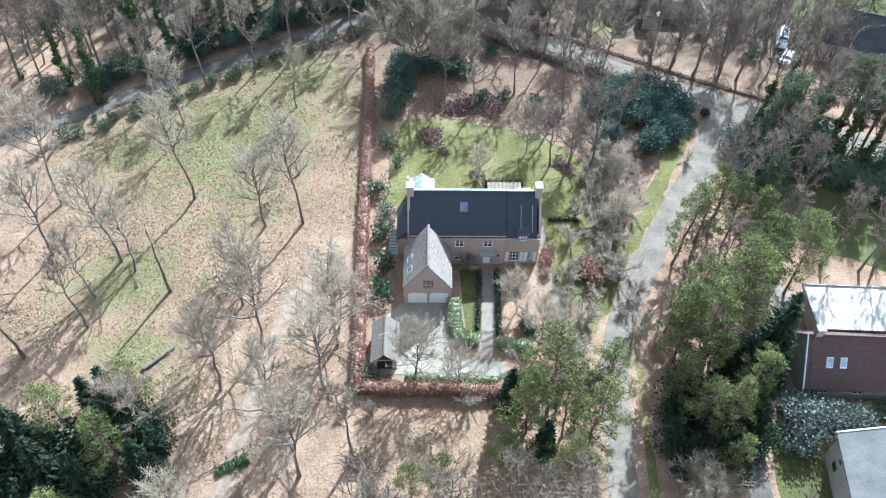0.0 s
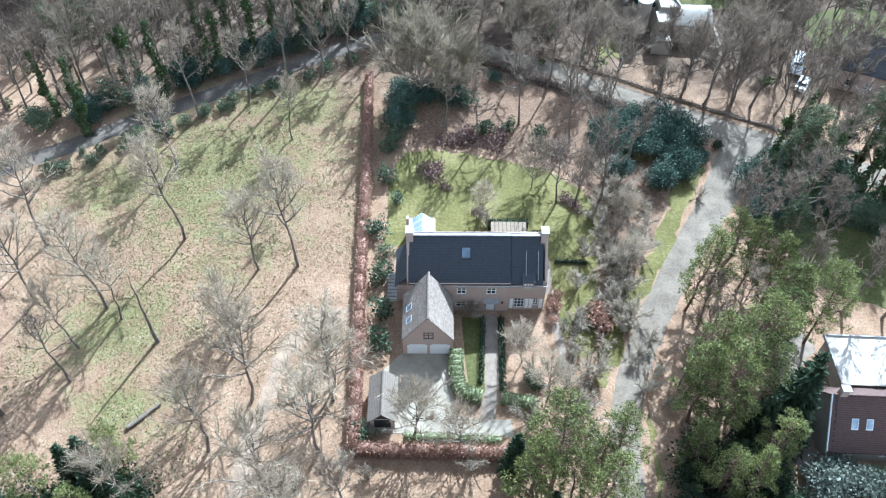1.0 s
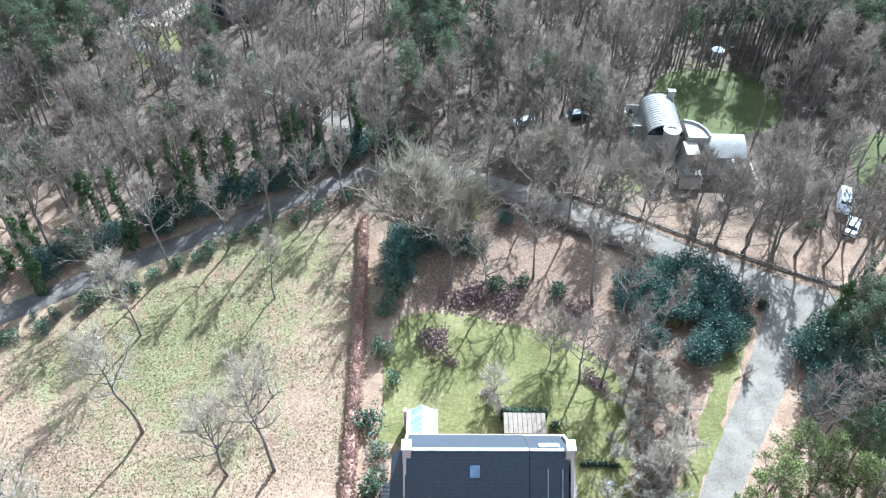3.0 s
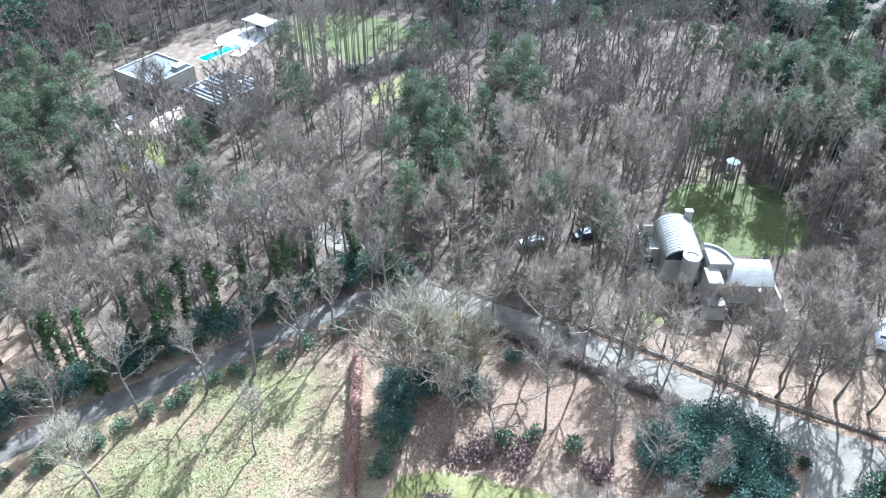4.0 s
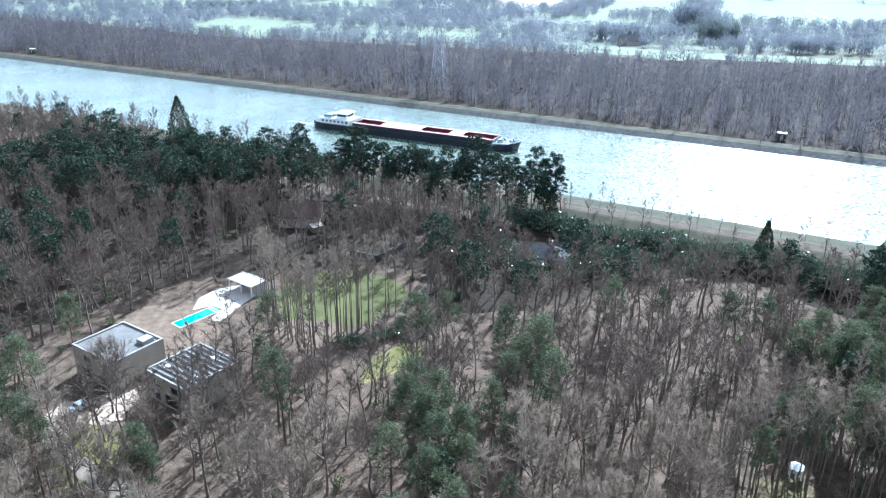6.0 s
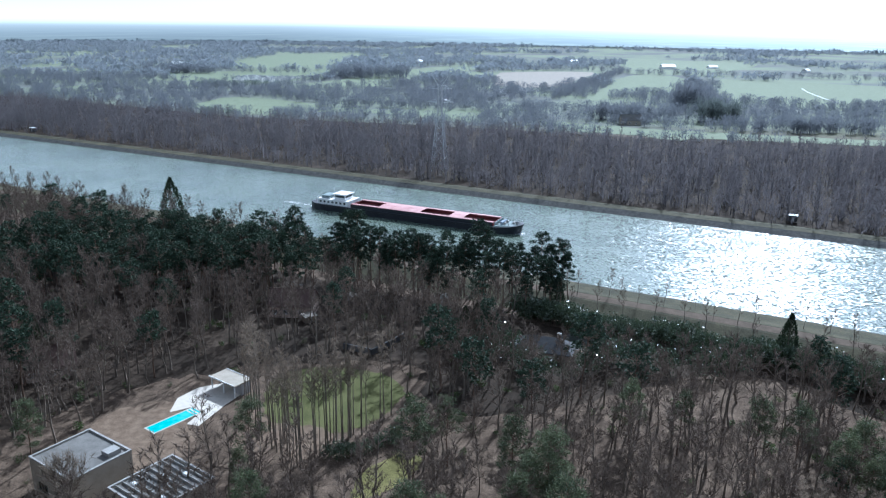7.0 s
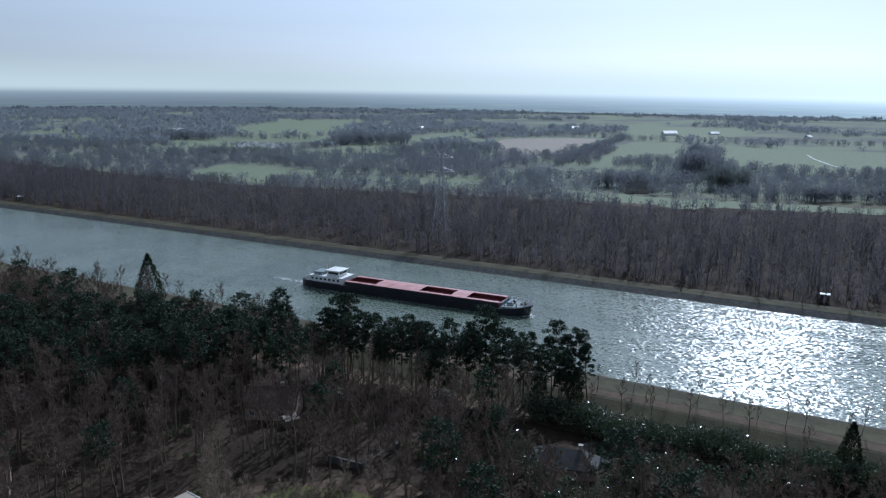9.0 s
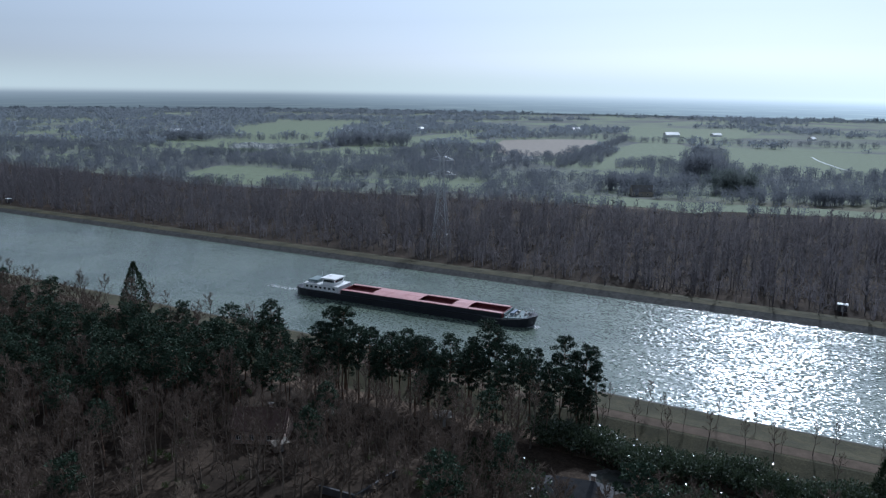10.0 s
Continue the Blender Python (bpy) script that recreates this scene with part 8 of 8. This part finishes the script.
part("hold_lining", Geo().box(H0, 4.5, 2.7, H1, 4.58, 3.88).box(H0, -4.58, 2.7, H1, -4.5, 3.88), M["hold"], barge, "dark red inner side of the hold")
part("hold_floor", Geo().box(H0, -4.6, 2.52, H1, 4.6, 2.7), M["hold"], barge, "dark red open hold")
# rail covers along both edges, and closed hatches between the open bays
seg = (H1 - H0) / 10
for i in range(10):
    x0, x1 = H0 + i * seg + 0.06, H0 + (i + 1) * seg - 0.06
    if i in (2, 3, 4, 7):
        for s in (-1, 1):
            y0, y1 = (-4.95, -0.03) if s < 0 else (0.03, 4.95)
            g = Geo()
            g.slab([(x0, y0, 4.15 if s < 0 else 4.5), (x1, y0, 4.15 if s < 0 else 4.5), (x1, y1, 4.5 if s < 0 else 4.15), (x0, y1, 4.5 if s < 0 else 4.15)], 0.22)
            part("hatch_cover", g, M["hatch"], barge, "faded pink-red hatch cover")
    else:
        for s in (-1, 1):
            y0, y1 = (-5.0, -3.5) if s < 0 else (3.5, 5.0)
            part("hatch_cover", Geo().slab([(x0, y0, 4.2), (x1, y0, 4.2), (x1, y1, 4.2), (x0, y1, 4.2)], 0.22), M["hatch"], barge, "faded pink-red hatch cover")
acc = part("deckhouse", Geo().box(-44, -4.6, 2.2, -28.6, 4.6, 4.8), M["white_paint"], barge, "white stern deckhouse")
for i in range(7):
    part("porthole", Geo().box(-43 + i * 2.0, -4.64, 3.3, -42 + i * 2.0, -4.603, 4.1), M["glass"], acc)
wheel = part("wheelhouse", Geo().box(-36.5, -3.0, 4.8, -31.0, 3.0, 7.0), M["white_paint"], barge, "white wheelhouse with a flat roof")
part("roof", Geo().slab([(-37.1, -3.5, 7.25), (-30.4, -3.5, 7.25), (-30.4, 3.5, 7.25), (-37.1, 3.5, 7.25)], 0.24), M["white_paint"], wheel)
part("window_band", Geo().box(-36.0, -3.04, 5.7, -31.4, -3.003, 6.6), M["glass"], wheel)
part("window_band", Geo().box(-30.997, -2.6, 5.7, -30.96, 2.6, 6.6), M["glass"], wheel)
for i in range(12):
    part("rail_post", Geo().tube([(-44 + i * 1.35, -4.75, 4.8), (-44 + i * 1.35, -4.75, 5.7)], [0.04, 0.04], 5), M["white_paint"], acc)
part("rail", Geo().tube([(-44, -4.75, 5.7), (-29.1, -4.75, 5.7)], [0.05, 0.05], 5), M["white_paint"], acc)
part("radar", Geo().box(-34.8, -1.2, 7.7, -34.5, 1.2, 7.9).box(-34.7, -0.08, 7.25, -34.6, 0.08, 7.7), M["white_paint"], wheel)
part("lifeboat", Geo().tube([(-43.4, 3.4, 5.2), (-42.6, 3.4, 5.3), (-40.4, 3.4, 5.3), (-39.6, 3.4, 5.2)], [0.25, 0.6, 0.6, 0.25], 10), M["deck"], barge)
part("mast", Geo().tube([(-38.5, 0, 4.8), (-38.5, 0, 9.0)], [0.1, 0.05], 6), M["steel"], barge)
part("stern_house", Geo().box(-43, -3.0, 4.8, -38.8, 3.0, 6.0), M["deck"], barge)
part("stern_rail", Geo().box(-46.8, -3.2, 3.3, -46.7, 3.2, 3.36).box(-46.8, -3.2, 2.6, -46.7, -3.1, 3.3).box(-46.8, 3.1, 2.6, -46.7, 3.2, 3.3), M["steel"], barge)
fd = part("foredeck", Geo().slab([(37.6, -5.1, 2.75), (44, -4.0, 3.15), (47, -1.2, 3.35), (47, 1.2, 3.35), (44, 4.0, 3.15), (37.6, 5.1, 2.75)], 0.3), M["deck"], barge, "grey-green foredeck with winches")
for x, y in ((41, -1.6), (41, 1.6), (44, 0)):
    part("winch", Geo().tube([(x, y - 0.7, 3.6), (x, y + 0.7, 3.6)], [0.45, 0.45], 10), M["lead"], fd)
for x, y in ((39, -4), (39, 4), (43, -3), (43, 3), (45.5, -1.5), (45.5, 1.5)):
    part("bollard", Geo().tube([(x, y, 2.9), (x, y, 3.7)], [0.18, 0.22], 8), M["lead"], fd)
for i in range(9):
    u = i / 8
    for s in (-1, 1):
        x, y = 38.2 + 8.6 * u, s * (5.2 - 3.4 * u ** 2.2)
        part("rail_post", Geo().tube([(x, y, 2.8 + 0.6 * u), (x, y, 3.9 + 0.6 * u)], [0.05, 0.05], 5), M["white_paint"], fd)
for s in (-1, 1):
    part("rail", Geo().tube([(38.2 + 8.6 * i / 8, s * (5.2 - 3.4 * (i / 8) ** 2.2), 3.9 + 0.6 * i / 8) for i in range(9)], [0.05] * 9, 5), M["white_paint"], fd)
part("deck_locker", Geo().box(39.2, -2.4, 3.0, 40.4, 2.4, 4.0), M["sky_glass"], fd, "pale blue deck locker")
part("capstan", Geo().tube([(45.2, 0, 3.2), (45.2, 0, 4.3)], [0.5, 0.35], 10), M["black"], fd)
part("breakwater", Geo().box(37.7, -4.4, 2.75, 37.9, 4.4, 4.0), M["deck"], fd)
part("bow_mast", Geo().tube([(46.4, 0, 3.3), (46.4, 0, 6.2)], [0.08, 0.05], 6), M["steel"], barge)
part("anchor", Geo().box(46.5, -1.9, 1.2, 46.9, -1.2, 2.6), M["lead"], barge)
wake = Geo()
rng = random.Random(4)
for i in range(150):
    x, y = -48.5 - 16 * rng.random() ** 1.6, rng.uniform(-1, 1) * 1.2
    s = rng.uniform(0.15, 0.5)
    wake.slab([(x - s, y - s * 0.4, 0.06), (x + s, y - s * 0.3, 0.06), (x + s * 0.8, y + s * 0.4, 0.06), (x - s * 0.9, y + s * 0.3, 0.06)], 0.02)
for i in range(80):
    x, y = 47.9 + rng.uniform(-2.2, 1.4), -1.6 + rng.uniform(-1.8, 1.6)
    s = rng.uniform(0.15, 0.5)
    wake.slab([(x - s, y - s * 0.4, 0.06), (x + s, y - s * 0.3, 0.06), (x + s * 0.8, y + s * 0.4, 0.06), (x - s * 0.9, y + s * 0.3, 0.06)], 0.02)
wk = solid("wake_foam", wake, M["foam"], "white foam specks at the barge's stern and bow", "foam", "stuff")
wk.matrix_world = pose(-30.0, 383.8, 0, 0, 0, -22.6)

# ---- pylon ----
pylon = thing("electricity_pylon", -24.7, 486, 0, -12, "tall lattice steel pylon above the far wood", "pylon")
HT = 52.0


def half(z):
    return 4.2 * (1 - z / 34) + 1.0 * (z / 34) if z < 34 else 1.0


zs = [0, 8, 15, 21, 26, 30, 34, 38, 42, 46]
for sx in (-1, 1):
    for sy in (-1, 1):
        part("leg", Geo().tube([(sx * half(z), sy * half(z), z) for z in zs], [0.17] * len(zs), 4), M["pylon_steel"], pylon)
for side in range(4):
    g = Geo()
    rot = pose(0, 0, 0, 0, 0, 90 * side)
    for za, zb in zip(zs, zs[1:]):
        A, B = half(za), half(zb)
        g.tube([(-A, -A, za), (B, -B, zb)], [0.095, 0.095], 3).tube([(A, -A, za), (-B, -B, zb)], [0.095, 0.095], 3).tube([(-B, -B, zb), (B, -B, zb)], [0.05, 0.05], 3)
    part("bracing", g.moved(rot), M["pylon_steel"], pylon)
for z, w in ((37, 7.0), (44, 6.2)):
    for s in (-1, 1):
        g = Geo()
        g.tube([(s * 1, -1, z), (s * w, 0, z + 0.4)], [0.1, 0.06], 3).tube([(s * 1, 1, z), (s * w, 0, z + 0.4)], [0.1, 0.06], 3).tube([(s * 1, 0, z + 2.2), (s * w, 0, z + 0.4)], [0.1, 0.06], 3)
        for i in range(4):
            u = (i + 0.5) / 4
            g.tube([(s * (1 + (w - 1) * u), -1 + u, z + 0.4 * u), (s * (1 + (w - 1) * u), 0, z + 2.2 - 1.8 * u)], [0.06, 0.06], 3)
        arm = part("cross_arm", g, M["pylon_steel"], pylon)
        part("insulator", Geo().tube([(s * w, 0, z + 0.4), (s * w, 0, z - 1.8)], [0.13, 0.13], 6), M["lead"], arm)
for s in (-1, 1):
    part("horn", Geo().tube([(s * 1.0, 0, 46), (s * 5.2, 0, HT)], [0.12, 0.06], 4).tube([(s * 1.0, -1, 46), (s * 5.2, 0, HT)], [0.08, 0.05], 3).tube([(0, 0, 47.5), (s * 5.2, 0, HT)], [0.08, 0.05], 3), M["pylon_steel"], pylon)

# ---- small things ----
cab = thing("canal_hut", 126, 389.5, 1.2, -25, "small grey cabin on the far canal bank", "hut")
part("body", Geo().box(-1.6, -1.2, 0, 1.6, 1.2, 2.5), M["black"], cab)
part("roof", Geo().slab([(-1.8, -1.4, 2.72), (1.8, -1.4, 2.72), (1.8, 1.4, 2.72), (-1.8, 1.4, 2.72)], 0.2), M["white_paint"], cab)
part("door", Geo().box(-0.4, -1.26, 0.05, 0.5, -1.203, 2.0), M["lead"], cab)
cab2 = copy_thing(cab, pose(-314, 594.5, 1.2, 0, 0, -25))
farm = simple_house("white_farmhouse", 118, 700, 4, 16, 9, 4.0, 8.0, "white_render", "felt", "white farmhouse beyond the canal woods", wins=(-6, -2, 3))
for i, (x, y, s) in enumerate(((-250, 1500, 1), (330, 1480, 1.4), (420, 1520, 1), (-520, 1380, 1), (180, 1620, 1.2), (560, 1450, 1), (-120, 1560, 1), (640, 1000, 1))):
    fb = thing("barn", x, y, 0, 10 * i, "distant pale-roofed farm building", "barn", "distant barns")
    part("body", Geo().box(-9 * s, -5 * s, 0, 9 * s, 5 * s, 3.5 * s), M["white_paint"], fb)
    a, b = gable_roof(-9 * s, 9 * s, -5 * s, 5 * s, 3.5 * s, 6.5 * s, 0.4)
    part("roof_slope", a, M["white_paint"], fb)
    part("roof_slope", b, M["white_paint"], fb)


def car(x, y, rz, mat, label, van=False):
    """A parked car or van."""
    c = thing("parked_van" if van else "parked_car", x, y, 0.04, rz, label, "van" if van else "car", "parked vehicles")
    L, W, H = (2.5, 0.95, 2.1) if van else (2.15, 0.88, 1.45)
    prof = [(-L, 0.35), (-L, 0.95), (-L * 0.72, 1.0), (-L * 0.45, H), (L * 0.5, H), (L * 0.85, 1.05), (L, 0.9), (L, 0.35)] if not van else [(-L, 0.35), (-L, 1.1), (-L * 0.8, 1.3), (-L * 0.6, H), (L, H), (L, 0.35)]
    g = Geo()
    A, B = [(px, -W, pz) for px, pz in prof], [(px, W, pz) for px, pz in prof]
    top = [i for i, (_, pz) in enumerate(prof) if pz >= H]
    A = [(px, -W * (0.82 if i in top else 1), pz) for i, (px, _, pz) in enumerate(A)]
    B = [(px, W * (0.82 if i in top else 1), pz) for i, (px, _, pz) in enumerate(B)]
    g.face(*A)
    g.face(*reversed(B))
    for i in range(len(A)):
        j = (i + 1) % len(A)
        g.face(A[j], A[i], B[i], B[j])
    part("body", g, mat, c)
    i0 = top[0]
    g = Geo()
    p, q = prof[i0 - 1], prof[i0]
    g.face((p[0] + 0.1 - 0.02, -W * 0.85, p[1] + 0.06), (p[0] + 0.1 - 0.02, W * 0.85, p[1] + 0.06), (q[0] - 0.06, W * 0.72, q[1] - 0.02), (q[0] - 0.06, -W * 0.72, q[1] - 0.02))
    part("windscreen", g, M["glass"], c)
    for sx in (-L * 0.6, L * 0.6):
        for sy in (-W, W):
            wl2 = part("wheel", Geo().tube([(sx, sy - 0.1, 0.32), (sx, sy + 0.1, 0.32)], [0.32, 0.32], 12), M["black"], c)
    return c


SILVER, WHITEP, DARKP = M["steel"], M["white_paint"], M["black"]

car(9.1, 144.1, 20, M["lead"], "grey car parked among bare trees")
car(18.4, 146.7, 15, DARKP, "dark car parked among bare trees")
car(58.9, 124.5, 70, WHITEP, "white van parked beside the road", True)
car(58.4, 118.9, 60, WHITEP, "white car parked beside the road")
car(69.5, 107.2, 20, WHITEP, "white van parked in a forecourt", True)
car(-72.5, 181, 60, SILVER, "silver car parked on the pale drive")


hedge("roadside_hedge", [(-1, 124.6), (6, 121.8), (14, 117.6), (24, 112.2), (30, 109)], 1.3, 1.1, M["brown_hedge"], "brown leafless hedge along the road", 24, 0.3, 11, "roadside hedges")
hedge("roadside_hedge", [(16, 124.8), (26, 119.6), (38, 113), (52, 106.5), (64, 101)], 0.6, 0.45, M["brown_hedge"], "brown leafless hedge along the road", 24, 0.22, 12, "roadside hedges")
rb = random.Random(8)
plant(LAUREL, [(-61 + 2.6 * i + rb.uniform(-0.8, 0.8), 91.5 + 1.93 * i + rb.uniform(-1.0, 1.4), rb.uniform(0.4, 0.95)) for i in range(14) if rb.random() < 0.85], 4, 1.0, 0.1, "evergreen bush in the uneven row along the meadow")
fence = thing("timber_fence", 0, 0, 0, 0, "dark weathered timber fence beside the road", "fence")
line = [(17, 123.4), (24, 119.8), (31, 116), (38, 112.2), (46, 108.6)]
pole_mesh, board_mesh = Geo().box(-0.06, -0.06, 0, 0.06, 0.06, 1.2).mesh("fence_pole"), Geo().box(0, -0.02, -0.07, 2.0, 0.02, 0.07).mesh("fence_board")
for me in (pole_mesh, board_mesh):
    me.materials.append(M["wood"])
for (ax, ay), (bx, by) in zip(line, line[1:]):
    d = Vector((bx - ax, by - ay, 0))
    n = int(d.length / 2)
    for i in range(n):
        p = Vector((ax, ay, 0)) + d * (i / n)
        o = part("pole", pole_mesh, None, fence)
        o.matrix_basis = pose(p.x, p.y, 0, 0, 0, math.degrees(math.atan2(d.y, d.x)))
        for z in (0.45, 0.85):
            o = part("board", board_mesh, None, fence)
            o.matrix_basis = pose(p.x, p.y, z, 0, 0, math.degrees(math.atan2(d.y, d.x)))

# a rail fence, a fallen trunk and edging stones
rail_fence = thing("rail_fence", 0, 0, 0, 0, "low weathered rail fence at the meadow's lower edge", "fence")
ends = [(-30.2, 33.7), (-27.3, 36.0), (-23.7, 38.3), (-21.4, 39.9)]
stake = Geo().tube([(0, 0, -0.1), (0.02, 0, 1.05)], [0.07, 0.055], 6).mesh("stake")
stake.materials.append(M["wood"])
for i in range(11):
    t = i / 10 * 3
    q = min(2, int(t))
    x, y = (ends[q][j] + (ends[q + 1][j] - ends[q][j]) * (t - q) for j in (0, 1))
    part("stake", stake, None, rail_fence).matrix_basis = pose(x, y, 0, 3 * (i % 3 - 1), 2 * (i % 2), 40 * i)
for (ax, ay), (bx, by) in zip(ends, ends[1:]):
    for z in (0.5, 0.92):
        part("rail", Geo().tube([(ax, ay, z), ((ax + bx) / 2, (ay + by) / 2, z - 0.05), (bx, by, z + 0.02)], [0.06, 0.065, 0.05], 6), M["wood"], rail_fence)
fallen = thing("fallen_trunk", -37.0, 48.8, 0, 0, "fallen grey tree trunk lying in the meadow", "log")
part("trunk", Geo().tube([(0, 0, 0.26), (1.0, 1.1, 0.27), (2.0, 2.3, 0.24), (2.9, 3.3, 0.3)], [0.30, 0.27, 0.22, 0.15], 9), M["trunk"], fallen)
for x, y, dx, dy, dz in ((1.1, 1.2, -0.5, 0.4, 0.7), (2.0, 2.3, 0.7, 0.1, 0.5), (2.5, 2.9, -0.4, 0.6, 0.4)):
    part("broken_branch", Geo().tube([(x, y, 0.25), (x + dx, y + dy, 0.25 + dz)], [0.08, 0.035], 6), M["trunk"], fallen)
stones = random.Random(14)
for i in range(7):
    x, y, r = 16.9 + stones.uniform(-0.9, 0.9), 73.7 + stones.uniform(-1.0, 1.0), stones.uniform(0.16, 0.34)
    g = Geo()
    g.tube([(0, 0, -0.05), (0.02, 0, r * 0.5), (0.05, 0.03, r * 0.95)], [r, r * 0.9, r * 0.35], 7)
    st = thing("edging_stone", x, y, 0, stones.uniform(0, 360), "rough grey stone beside the lawn", "stone", "edging stones")
    part("stone", g, M["stone"], st)
hedge("box_hedge", [(13.1, 76.4), (15.3, 76.5), (17.5, 76.3)], 0.6, 0.5, M["spruce"], "low dark clipped hedge across the lawn", 40, 0.2, 15, "box hedges")
hedge("ivy_bank", [(-25.2, 36.2), (-23.7, 37.1), (-22.0, 38.0)], 1.0, 0.5, M["ivy"], "low bank of green ivy along the rail fence", 34, 0.26, 16)
